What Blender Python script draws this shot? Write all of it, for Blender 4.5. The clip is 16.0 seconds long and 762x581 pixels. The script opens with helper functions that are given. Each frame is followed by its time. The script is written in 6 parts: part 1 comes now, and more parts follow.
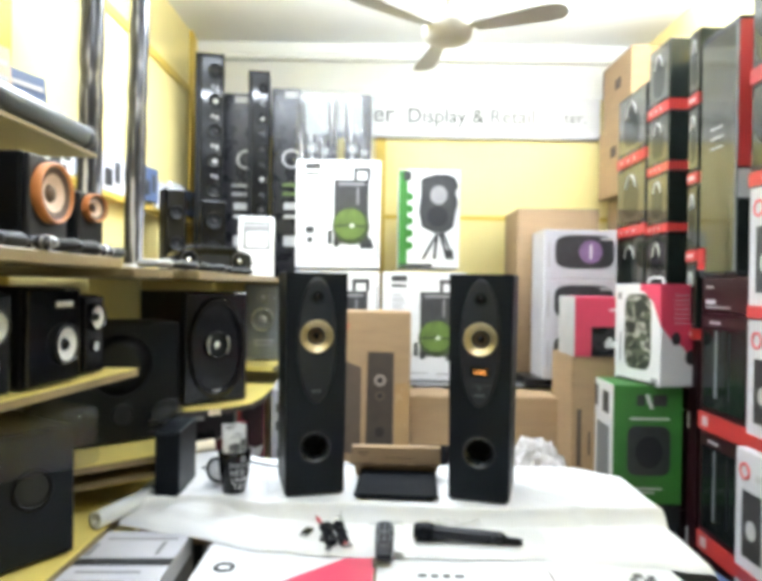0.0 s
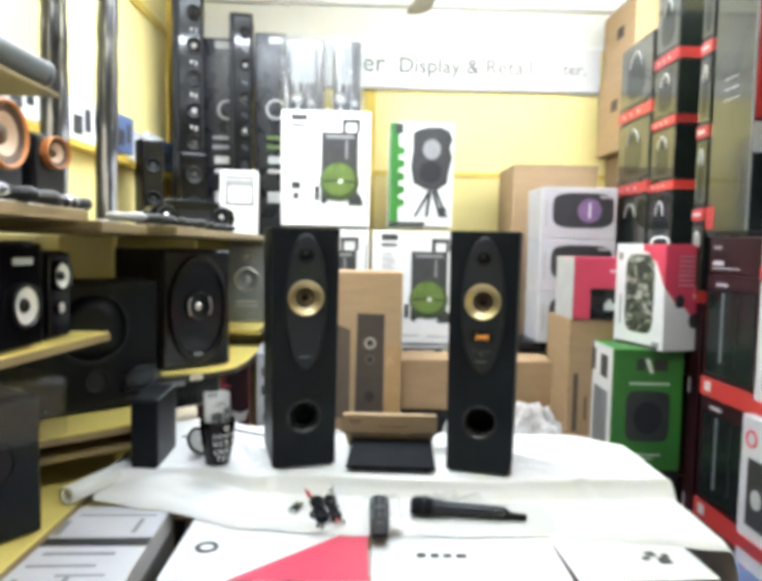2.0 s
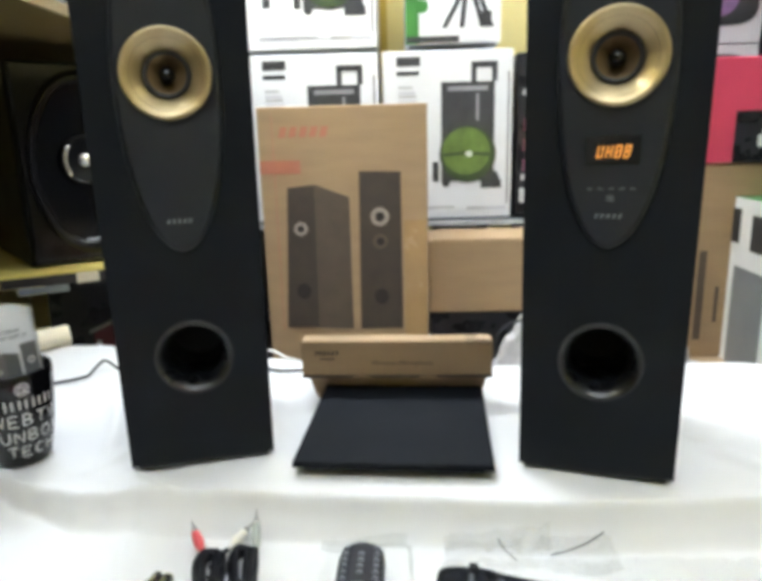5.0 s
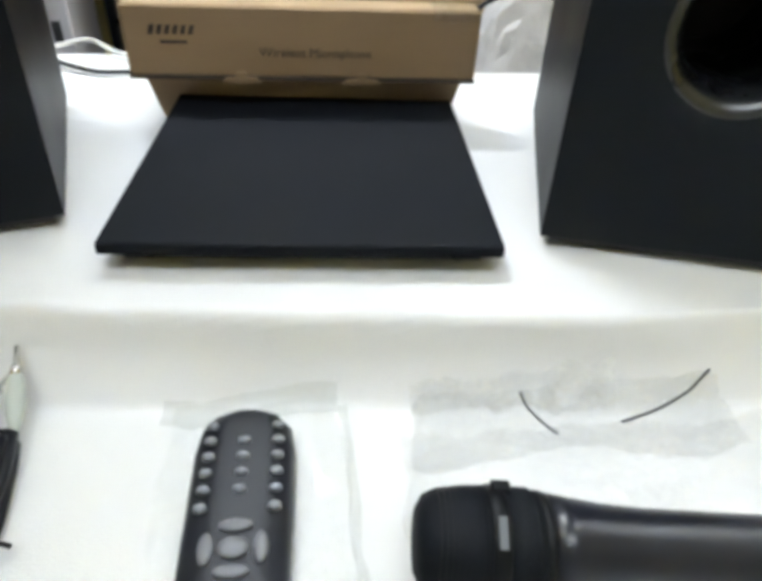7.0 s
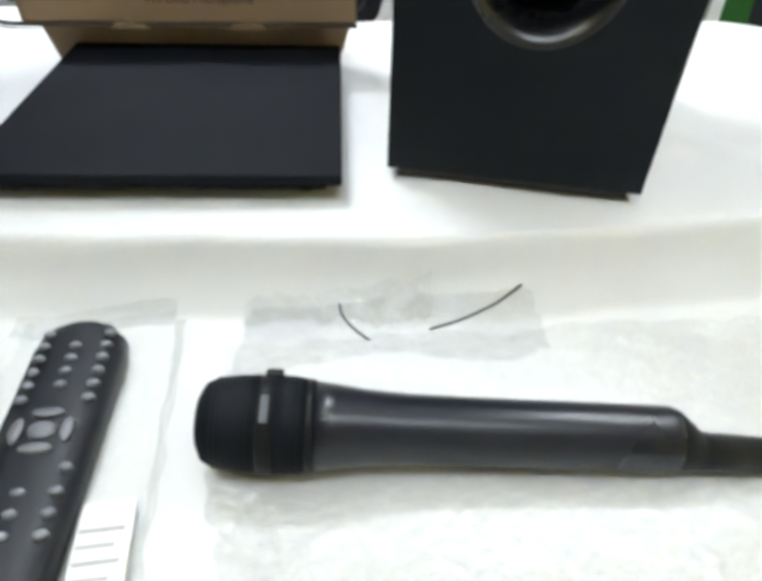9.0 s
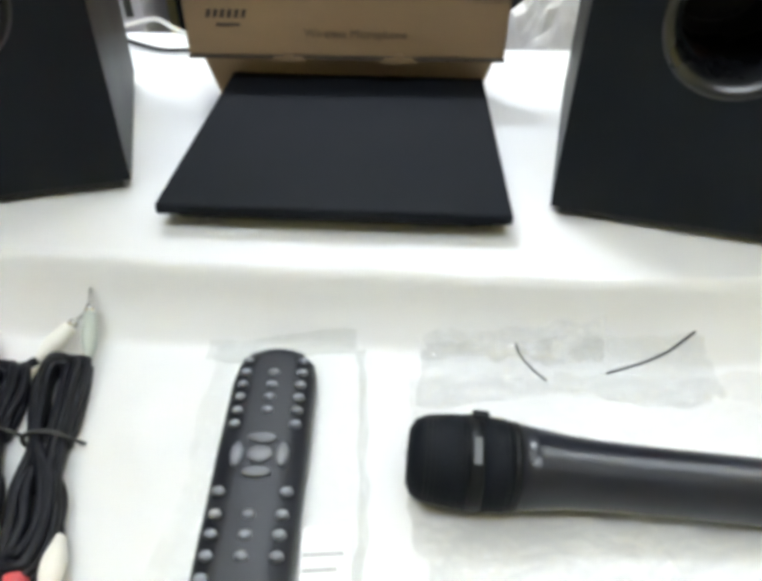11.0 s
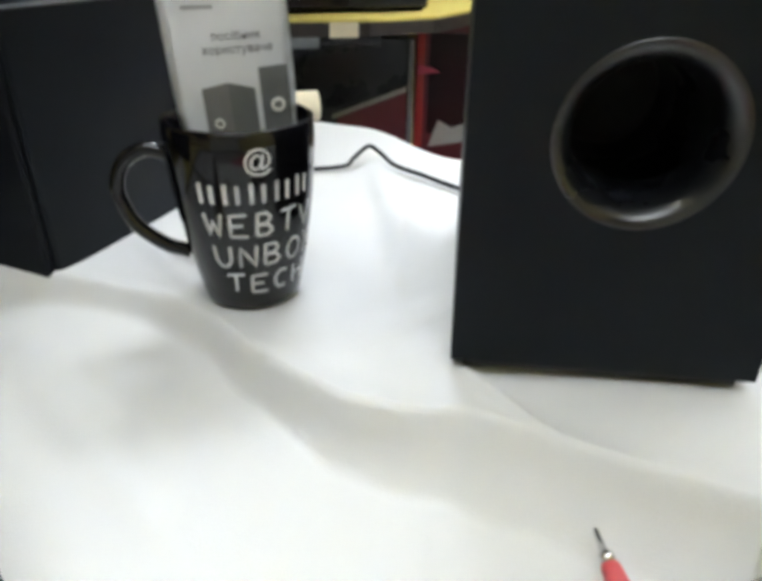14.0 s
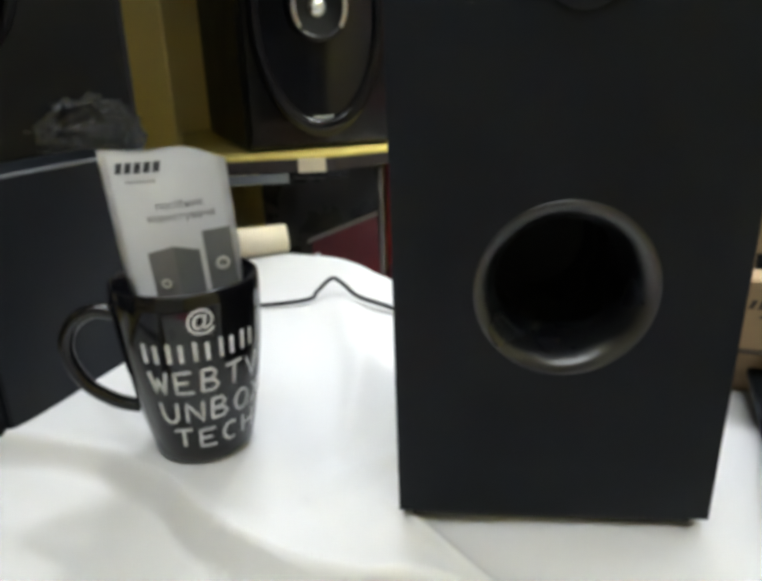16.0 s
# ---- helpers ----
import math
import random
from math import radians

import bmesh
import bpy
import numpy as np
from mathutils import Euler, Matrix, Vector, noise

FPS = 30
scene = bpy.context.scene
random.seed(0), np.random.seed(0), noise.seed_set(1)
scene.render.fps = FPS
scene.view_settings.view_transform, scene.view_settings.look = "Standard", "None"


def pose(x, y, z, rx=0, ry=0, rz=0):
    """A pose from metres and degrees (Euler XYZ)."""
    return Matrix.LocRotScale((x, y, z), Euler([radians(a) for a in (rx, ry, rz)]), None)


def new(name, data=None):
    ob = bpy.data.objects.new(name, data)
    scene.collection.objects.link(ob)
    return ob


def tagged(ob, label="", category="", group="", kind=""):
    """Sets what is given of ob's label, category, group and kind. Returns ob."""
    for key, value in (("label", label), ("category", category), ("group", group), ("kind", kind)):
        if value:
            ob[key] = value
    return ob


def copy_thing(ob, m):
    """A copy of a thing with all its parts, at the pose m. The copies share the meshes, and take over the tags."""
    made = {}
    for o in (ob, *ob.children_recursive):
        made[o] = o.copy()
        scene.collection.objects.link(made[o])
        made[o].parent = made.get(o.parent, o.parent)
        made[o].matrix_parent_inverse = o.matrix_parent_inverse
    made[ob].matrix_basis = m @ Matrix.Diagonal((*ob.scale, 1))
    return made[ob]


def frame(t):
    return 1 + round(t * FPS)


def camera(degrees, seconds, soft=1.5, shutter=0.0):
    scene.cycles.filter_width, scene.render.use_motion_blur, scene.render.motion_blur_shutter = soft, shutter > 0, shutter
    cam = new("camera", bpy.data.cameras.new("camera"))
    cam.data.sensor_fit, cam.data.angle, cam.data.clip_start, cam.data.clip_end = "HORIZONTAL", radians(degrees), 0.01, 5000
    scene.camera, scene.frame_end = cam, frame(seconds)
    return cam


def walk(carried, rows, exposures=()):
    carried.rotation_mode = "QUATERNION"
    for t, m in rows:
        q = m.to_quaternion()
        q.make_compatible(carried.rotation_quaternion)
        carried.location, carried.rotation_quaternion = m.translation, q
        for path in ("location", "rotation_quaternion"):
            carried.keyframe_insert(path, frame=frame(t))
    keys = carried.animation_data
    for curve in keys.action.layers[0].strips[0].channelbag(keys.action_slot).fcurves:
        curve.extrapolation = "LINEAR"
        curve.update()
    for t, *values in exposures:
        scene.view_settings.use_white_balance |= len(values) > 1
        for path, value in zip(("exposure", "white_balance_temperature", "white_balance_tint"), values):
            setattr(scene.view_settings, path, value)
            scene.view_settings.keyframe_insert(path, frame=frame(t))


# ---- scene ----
cam = camera(62.15, 16.0, soft=5.0)
PATH = [
    (0.0, -0.0046, 0.0099, 1.3669, 89.62, -0.79, 0.04),
    (0.5, 0.0009, 0.0163, 1.3583, 89.00, -0.39, -0.35),
    (1.0, -0.0041, 0.0287, 1.3477, 88.39, 0.01, -0.45),
    (1.5, -0.0069, 0.0537, 1.3477, 87.29, -0.06, -1.12),
    (2.0, -0.0297, 0.1453, 1.3591, 86.07, -1.11, -1.34),
    (2.5, -0.0553, 0.2667, 1.3580, 85.30, 0.10, -3.54),
    (3.0, -0.0367, 0.4106, 1.3394, 84.28, 0.07, -2.88),
    (5.5, 0.0629, 1.2054, 1.1120, 72.36, 1.69, 1.95),
    (6.0, 0.0455, 1.3124, 1.0691, 66.36, 1.87, -0.13),
    (6.5, 0.0296, 1.3990, 1.0213, 58.04, -1.09, -5.63),
    (7.0, 0.0442, 1.4142, 0.9964, 53.21, -2.47, -6.18),
    (7.5, 0.0824, 1.4065, 0.9909, 50.50, -2.11, -6.62),
    (8.0, 0.1339, 1.3900, 0.9928, 50.16, -2.56, -7.05),
    (10.5, 0.1201, 1.3528, 1.0100, 50.70, -0.96, -3.12),
    (11.0, 0.0628, 1.3710, 1.0184, 50.68, -0.74, -1.09),
    (11.5, -0.0040, 1.3838, 1.0250, 50.73, 0.68, 1.08),
    (12.0, -0.0595, 1.3941, 1.0220, 50.83, 0.58, 2.72),
    (12.5, -0.0922, 1.3911, 1.0180, 50.54, 1.18, 5.40),
    (13.0, -0.1077, 1.3832, 1.0156, 50.19, 1.80, 6.77),
    (13.5, -0.1476, 1.3999, 1.0257, 55.08, 1.29, 13.64),
    (14.0, -0.1908, 1.4401, 0.9973, 61.30, -0.72, 21.47),
    (14.5, -0.2061, 1.4628, 0.9886, 65.88, -0.09, 23.05),
    (15.0, -0.2072, 1.4633, 0.9896, 67.46, 1.00, 22.99),
    (15.5, -0.1984, 1.4539, 0.9987, 68.82, 1.17, 22.87),
    (16.0, -0.1655, 1.4537, 1.0215, 70.93, 1.64, 19.66),
]
EXPOSURES = [(0.0, 0.05, 6500, 10), (3.0, -0.02, 6500, 10), (5.5, -0.15, 6620, 10), (7.0, -0.18, 6600, 10), (8.0, -0.18, 6550, 10), (10.5, -0.12, 6600, 10), (12.0, -0.12, 6680, 10), (14.0, -0.27, 6760, 10), (16.0, -0.24, 6880, 10)]
walk(cam, [(t, pose(x, y, z, rx, ry, rz)) for t, x, y, z, rx, ry, rz in PATH], EXPOSURES)

# ---- light ----
world = bpy.data.worlds.new("world")
world.use_nodes = True
world.node_tree.nodes["Background"].inputs[0].default_value = (0.75, 0.85, 1.0, 1)
world.node_tree.nodes["Background"].inputs[1].default_value = 0.15
scene.world = world


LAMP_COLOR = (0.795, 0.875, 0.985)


def unseen_lamp(x, y, z, turn, length, down, up):
    """Added area lights facing down and up, no fitting; turn: which way they run."""
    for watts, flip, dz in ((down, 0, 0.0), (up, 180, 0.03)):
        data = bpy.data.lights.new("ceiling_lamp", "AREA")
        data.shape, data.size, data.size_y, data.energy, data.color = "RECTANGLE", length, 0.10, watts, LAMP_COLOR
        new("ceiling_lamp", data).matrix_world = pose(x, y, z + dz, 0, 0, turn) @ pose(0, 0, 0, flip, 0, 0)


# Unseen lamps; the upward ones are added to whiten the ceiling.
unseen_lamp(-0.50, 2.62, 2.66, 0, 0.7, 36, 32)
unseen_lamp(0.72, 2.86, 2.62, 0, 1.2, 1, 66)
unseen_lamp(0.1, 0.9, 2.66, 0, 1.2, 12.5, 28)
unseen_lamp(-1.00, 1.75, 2.70, 90, 1.2, 2, 25)
unseen_lamp(1.45, 2.40, 2.72, 90, 1.2, 2, 56)


# ---- materials ----
def mat(name, color, rough=0.5, metal=0.0, vary=0.12, scale=12.0, bump=0.0, fine=150.0, coat=0.0, emit=0.0, stretch=None, spec=0.5):
    m = bpy.data.materials.new(name)
    m.use_nodes = True
    nt = m.node_tree
    b = nt.nodes["Principled BSDF"]
    b.inputs["Roughness"].default_value = rough
    b.inputs["Metallic"].default_value = metal
    b.inputs["Specular IOR Level"].default_value = spec
    b.inputs["Coat Weight"].default_value = coat
    b.inputs["Coat Roughness"].default_value = 0.12
    co = nt.nodes.new("ShaderNodeTexCoord")
    mp = nt.nodes.new("ShaderNodeMapping")
    nt.links.new(co.outputs["Object"], mp.inputs["Vector"])
    if stretch:
        mp.inputs["Scale"].default_value = stretch
    n1 = nt.nodes.new("ShaderNodeTexNoise")
    n1.inputs["Scale"].default_value = scale
    n1.inputs["Detail"].default_value = 5
    n2 = nt.nodes.new("ShaderNodeTexNoise")
    n2.inputs["Scale"].default_value = fine
    n2.inputs["Detail"].default_value = 3
    for n in (n1, n2):
        nt.links.new(mp.outputs["Vector"], n.inputs["Vector"])
    add = nt.nodes.new("ShaderNodeMath")
    add.operation = "MULTIPLY_ADD"
    add.inputs[1].default_value = 0.35
    nt.links.new(n2.outputs["Fac"], add.inputs[0])
    nt.links.new(n1.outputs["Fac"], add.inputs[2])
    ramp = nt.nodes.new("ShaderNodeMapRange")
    ramp.inputs[1].default_value, ramp.inputs[2].default_value = 0.35, 1.0
    ramp.inputs[3].default_value, ramp.inputs[4].default_value = 1 - vary, 1 + vary
    nt.links.new(add.outputs[0], ramp.inputs[0])
    mul = nt.nodes.new("ShaderNodeVectorMath")
    mul.operation = "SCALE"
    mul.inputs[0].default_value = color
    nt.links.new(ramp.outputs[0], mul.inputs["Scale"])
    nt.links.new(mul.outputs[0], b.inputs["Base Color"])
    rr = nt.nodes.new("ShaderNodeMapRange")
    rr.inputs[3].default_value, rr.inputs[4].default_value = max(rough - 0.1, 0.03), min(rough + 0.1, 1)
    nt.links.new(n1.outputs["Fac"], rr.inputs[0])
    nt.links.new(rr.outputs[0], b.inputs["Roughness"])
    if bump:
        bp = nt.nodes.new("ShaderNodeBump")
        bp.inputs["Strength"].default_value = bump
        bp.inputs["Distance"].default_value = 0.002
        nt.links.new(n2.outputs["Fac"], bp.inputs["Height"])
        nt.links.new(bp.outputs[0], b.inputs["Normal"])
    if emit:
        b.inputs["Emission Color"].default_value = (*color, 1)
        b.inputs["Emission Strength"].default_value = emit
    return m


def film(name, tint, gloss, amount, bump_scale=60.0, bump=0.6):
    """Thin clear plastic: mostly see-through with glossy crinkles."""
    m = bpy.data.materials.new(name)
    m.use_nodes = True
    nt = m.node_tree
    nt.nodes.remove(nt.nodes["Principled BSDF"])
    out = nt.nodes["Material Output"]
    tr = nt.nodes.new("ShaderNodeBsdfTransparent")
    tr.inputs[0].default_value = (*tint, 1)
    gl = nt.nodes.new("ShaderNodeBsdfGlossy")
    gl.inputs["Roughness"].default_value = gloss
    mix = nt.nodes.new("ShaderNodeMixShader")
    mix.inputs[0].default_value = amount
    no = nt.nodes.new("ShaderNodeTexNoise")
    no.inputs["Scale"].default_value = bump_scale
    no.inputs["Detail"].default_value = 4
    no.inputs["Distortion"].default_value = 1.5
    bp = nt.nodes.new("ShaderNodeBump")
    bp.inputs["Strength"].default_value = bump
    bp.inputs["Distance"].default_value = 0.01
    co = nt.nodes.new("ShaderNodeTexCoord")
    nt.links.new(co.outputs["Object"], no.inputs["Vector"])
    nt.links.new(no.outputs["Fac"], bp.inputs["Height"])
    nt.links.new(bp.outputs[0], gl.inputs["Normal"])
    nt.links.new(tr.outputs[0], mix.inputs[1])
    nt.links.new(gl.outputs[0], mix.inputs[2])
    nt.links.new(mix.outputs[0], out.inputs[0])
    return m


def camouflage(name, colors, scale, stretch=(1, 1, 1), sharp=True, rough=0.5, twist=1.2):
    m = mat(name, colors[0], rough)
    nt = m.node_tree
    v = nt.nodes.new("ShaderNodeTexNoise")
    v.inputs["Scale"].default_value = scale
    v.inputs["Distortion"].default_value = twist
    r = nt.nodes.new("ShaderNodeValToRGB")
    r.color_ramp.interpolation = "CONSTANT" if sharp else "LINEAR"
    r.color_ramp.elements[0].color, r.color_ramp.elements[1].color = (*colors[0], 1), (*colors[1], 1)
    r.color_ramp.elements[1].position = 0.47
    for k, c in enumerate(colors[2:]):
        e = r.color_ramp.elements.new(0.56 + 0.07 * k)
        e.color = (*c, 1)
    co = nt.nodes.new("ShaderNodeTexCoord")
    mp = nt.nodes.new("ShaderNodeMapping")
    mp.inputs["Scale"].default_value = stretch
    nt.links.new(co.outputs["Object"], mp.inputs["Vector"])
    nt.links.new(mp.outputs["Vector"], v.inputs["Vector"])
    nt.links.new(v.outputs["Fac"], r.inputs[0])
    nt.links.new(r.outputs[0], nt.nodes["Principled BSDF"].inputs["Base Color"])
    return m


YELLOW = mat("yellow_paint", (0.82, 0.70, 0.31), 0.5, vary=0.06, scale=2.5, bump=0.05)
SHELF_YELLOW = mat("yellow_laminate", (0.70, 0.57, 0.16), 0.45, vary=0.1, scale=6, bump=0.05)
OCHRE = mat("ochre_trim", (0.60, 0.42, 0.07), 0.5, vary=0.1)
WHITE_WALL = mat("white_wall", (0.86, 0.87, 0.86), 0.7, vary=0.04, scale=2, bump=0.05)
FLOOR_TILE = mat("floor_tile", (0.35, 0.33, 0.30), 0.3, vary=0.15, scale=4)
CLOTH = mat("white_cloth", (0.71, 0.715, 0.715), 0.85, vary=0.02, scale=5, bump=0.25, fine=900)
BLACK_VINYL = mat("black_vinyl", (0.0064, 0.0080, 0.0106), 0.46, vary=0.25, scale=9, bump=0.12, fine=500, spec=0.13)
BLACK_SATIN = mat("black_satin", (0.006, 0.0065, 0.0075), 0.42, vary=0.15, spec=0.16)
BLACK_GLOSS = mat("black_gloss", (0.005, 0.005, 0.006), 0.10, vary=0.1, spec=0.30)
BLACK_MATTE = mat("black_matte", (0.0062, 0.0074, 0.0100), 0.65, vary=0.15, bump=0.2, fine=700, spec=0.10)
PORT = mat("port_plastic", (0.006, 0.0065, 0.0075), 0.29, vary=0.1, spec=0.68)
BLACK_PLASTIC = mat("black_plastic", (0.008, 0.009, 0.014), 0.29, vary=0.15, spec=0.42)
# Near-black paint for the shade inside the ports.
HOLE_SHADE = mat("painted_hole_shade", (0.004, 0.004, 0.004), 0.8)
GREY_PLASTIC = mat("dark_grey_plastic", (0.022, 0.023, 0.026), 0.42, vary=0.1, spec=0.3)
PLATE_GREY = mat("oval_plate_satin", (0.014, 0.016, 0.020), 0.42, vary=0.1, spec=0.28)
MID_GREY = mat("grey_plastic", (0.16, 0.17, 0.18), 0.4, vary=0.15)
LIGHT_GREY = mat("light_grey", (0.42, 0.42, 0.42), 0.5, vary=0.15)
SILVER = mat("silver", (0.70, 0.70, 0.70), 0.22, 0.9)
CHROME = mat("chrome", (0.75, 0.75, 0.75), 0.12, 1.0)
GOLD = mat("gold_ring", (0.43, 0.345, 0.20), 0.32, 0.75, vary=0.1)
BRONZE = mat("bronze_cone", (0.16, 0.105, 0.05), 0.35, 0.5)
BROWN_FOAM = mat("brown_foam", (0.10, 0.055, 0.03), 0.5, vary=0.2)
ORANGE = mat("orange_ring", (0.55, 0.20, 0.06), 0.4)
ORANGE_CONE = mat("pale_orange_cone", (0.62, 0.45, 0.34), 0.45)
WHITE_CONE = mat("white_cone", (0.72, 0.72, 0.70), 0.35)
RUBBER = mat("rubber", (0.015, 0.015, 0.015), 0.55)
KRAFT = mat("kraft_card", (0.33, 0.22, 0.12), 0.75, vary=0.14, scale=6, bump=0.1, fine=300, stretch=(1, 1, 5))
KRAFT_DARK = mat("kraft_print", (0.050, 0.035, 0.024), 0.7, vary=0.25, scale=20)
PRINT_BROWN = mat("brown_black_print", (0.018, 0.013, 0.010), 0.75, vary=0.2)
KRAFT_MID = mat("kraft_shade_print", (0.085, 0.062, 0.042), 0.7, vary=0.2, scale=20)
TAPE = mat("brown_tape", (0.38, 0.24, 0.11), 0.25)
CARD_WHITE = mat("white_card", (0.68, 0.69, 0.70), 0.45, vary=0.05)
CARD_GREY = mat("pale_grey_card", (0.52, 0.52, 0.555), 0.5, vary=0.08)
CARD_BLACK = mat("black_card", (0.010, 0.010, 0.012), 0.28, vary=0.2, spec=0.35)
CARD_RED = mat("red_card", (0.60, 0.035, 0.045), 0.4, vary=0.1)
CARD_PINK = mat("pink_red_card", (0.56, 0.05, 0.10), 0.4, vary=0.08)
CARD_MAROON = mat("maroon_card", (0.115, 0.009, 0.018), 0.35, vary=0.2)
CARD_DEEP = mat("deep_maroon_card", (0.020, 0.005, 0.007), 0.36, vary=0.2, spec=0.22)
CARD_GREEN = mat("green_card", (0.034, 0.165, 0.028), 0.4, vary=0.08)
CARD_BLUE = mat("blue_card", (0.09, 0.13, 0.24), 0.5)
STRIP_RED = mat("red_strip", (0.40, 0.030, 0.028), 0.4, vary=0.1)
PRINT_DARK = mat("dark_print", (0.03, 0.03, 0.032), 0.4, vary=0.3, scale=25)
PRINT_GREY = mat("grey_print", (0.22, 0.22, 0.23), 0.5)
PRINT_RED = mat("red_print", (0.40, 0.14, 0.08), 0.5)
GREEN_BALL = mat("green_print", (0.085, 0.135, 0.026), 0.45, vary=0.35, scale=30)
DARK_GREEN = mat("dark_green_print", (0.03, 0.05, 0.012), 0.45, vary=0.3, scale=30)
PURPLE = mat("purple_print", (0.20, 0.12, 0.24), 0.45, vary=0.3, scale=40)
PINK_PRINT = mat("pink_print", (0.22, 0.055, 0.11), 0.5)
# Olive and grey blotches in the colour stand for walls reflected in the window.
OLIVE_SHEEN = camouflage("window_painted_sheen", [(0.022, 0.024, 0.026), (0.045, 0.045, 0.028), (0.012, 0.012, 0.012), (0.085, 0.082, 0.045)], 4.5, (1, 1, 0.45), False, 0.09)
OLIVE_SHEEN.node_tree.nodes["Principled BSDF"].inputs["Coat Weight"].default_value = 0.3
OLIVE_SHEEN.node_tree.nodes["Principled BSDF"].inputs["Coat Roughness"].default_value = 0.05
DARK_WINDOW = mat("dark_window", (0.010, 0.013, 0.012), 0.16, vary=0.6, scale=7, spec=0.28)
CAMO = camouflage("camouflage_print", [(0.015, 0.022, 0.015), (0.07, 0.085, 0.05), (0.36, 0.36, 0.32), (0.02, 0.02, 0.02)], 17)
LED = mat("amber_led", (0.9, 0.36, 0.07), 0.4, emit=0.55)
RCA_RED = mat("red_plug", (0.56, 0.075, 0.085), 0.35)
RCA_WHITE = mat("white_plug", (0.75, 0.74, 0.70), 0.35)
JACK_GREY = mat("grey_plug", (0.42, 0.46, 0.42), 0.4)
CABLE = mat("black_cable", (0.0055, 0.006, 0.009), 0.42, spec=0.2)
BATTERY = mat("battery_wrap", (0.022, 0.024, 0.014), 0.2, vary=0.4, scale=90, coat=0.6)
YELLOW_PRINT = mat("yellow_print", (0.30, 0.29, 0.06), 0.4)
PAPER = mat("paper", (0.84, 0.85, 0.85), 0.6, vary=0.04)
CREAM = mat("cream_roll", (0.72, 0.64, 0.48), 0.6, vary=0.1)
MUG_BLACK = mat("mug_glaze", (0.005, 0.005, 0.006), 0.06, vary=0.1, spec=0.38)
CHALK = mat("chalk_marker", (0.66, 0.66, 0.67), 0.7, vary=0.2, scale=200)
BUTTON = mat("grey_button", (0.18, 0.19, 0.215), 0.35, vary=0.1)
PAD_BUTTON = mat("pad_button", (0.13, 0.135, 0.15), 0.35, vary=0.1)
REMOTE_BODY = mat("remote_body", (0.010, 0.011, 0.015), 0.4, vary=0.2, spec=0.3)
SIGN_TEXT = mat("sign_text", (0.06, 0.06, 0.065), 0.5)
SIGN_TEXT_PALE = mat("sign_text_pale", (0.17, 0.17, 0.18), 0.5)
FAN_CREAM = mat("fan_cream", (0.55, 0.52, 0.46), 0.35, vary=0.05)
FAN_BLADE = mat("fan_blade", (0.46, 0.45, 0.43), 0.4, vary=0.1)
CLEAR = film("clear_film", (0.93, 0.94, 0.94), 0.12, 0.07)
WRAP = film("bubble_film", (0.985, 0.988, 0.985), 0.14, 0.15, 120, 0.45)
FLAP = film("folded_film", (0.950, 0.956, 0.953), 0.07, 0.22, 90, 1.0)
SLEEVE = film("thin_sleeve", (0.985, 0.99, 0.985), 0.10, 0.07, 40, 0.8)
PRINT_PALE_BROWN = mat("pale_brown_print", (0.30, 0.26, 0.22), 0.7)
BAG = film("clear_bag", (0.96, 0.96, 0.96), 0.12, 0.06, 25, 0.9)
SEAM = film("cloudy_seam", (0.86, 0.87, 0.86), 0.25, 0.08, 60, 0.5)
# Pale streaks in the colour stand in for glints on crinkled black wrap.
GLINT_FILM = camouflage("black_wrap_painted_glints", [(0.012, 0.012, 0.015), (0.022, 0.022, 0.027), (0.07, 0.07, 0.08), (0.42, 0.42, 0.45)], 30, (2.6, 2.6, 0.09), False, 0.16, 0.15)
SHELF_BROWN = mat("brown_board", (0.17, 0.125, 0.05), 0.5, vary=0.15, scale=5, stretch=(6, 1, 6))
EDGE_BROWN = mat("edge_band", (0.22, 0.16, 0.075), 0.5, vary=0.2)
EDGE_DARK = mat("chipped_edge_band", (0.018, 0.012, 0.010), 0.5, vary=0.6, scale=40)
SLATE = mat("slate_grey", (0.055, 0.062, 0.068), 0.35, vary=0.15)


# ---- mesh helpers ----
def add_box(bm, x0, x1, y0, y1, z0, z1, bevel=0.0, segments=1):
    vs = [bm.verts.new((x, y, z)) for x in (x0, x1) for y in (y0, y1) for z in (z0, z1)]
    fs = [(0, 1, 3, 2), (4, 6, 7, 5), (0, 4, 5, 1), (2, 3, 7, 6), (0, 2, 6, 4), (1, 5, 7, 3)]
    faces = [bm.faces.new([vs[i] for i in f]) for f in fs]
    if bevel:
        edges = list({e for f in faces for e in f.edges})
        bmesh.ops.bevel(bm, geom=edges, offset=bevel, segments=segments, affect="EDGES", profile=0.5)
    return bm


def box_bm(*dims, bevel=0.0, segments=1):
    return add_box(bmesh.new(), *dims, bevel=bevel, segments=segments)


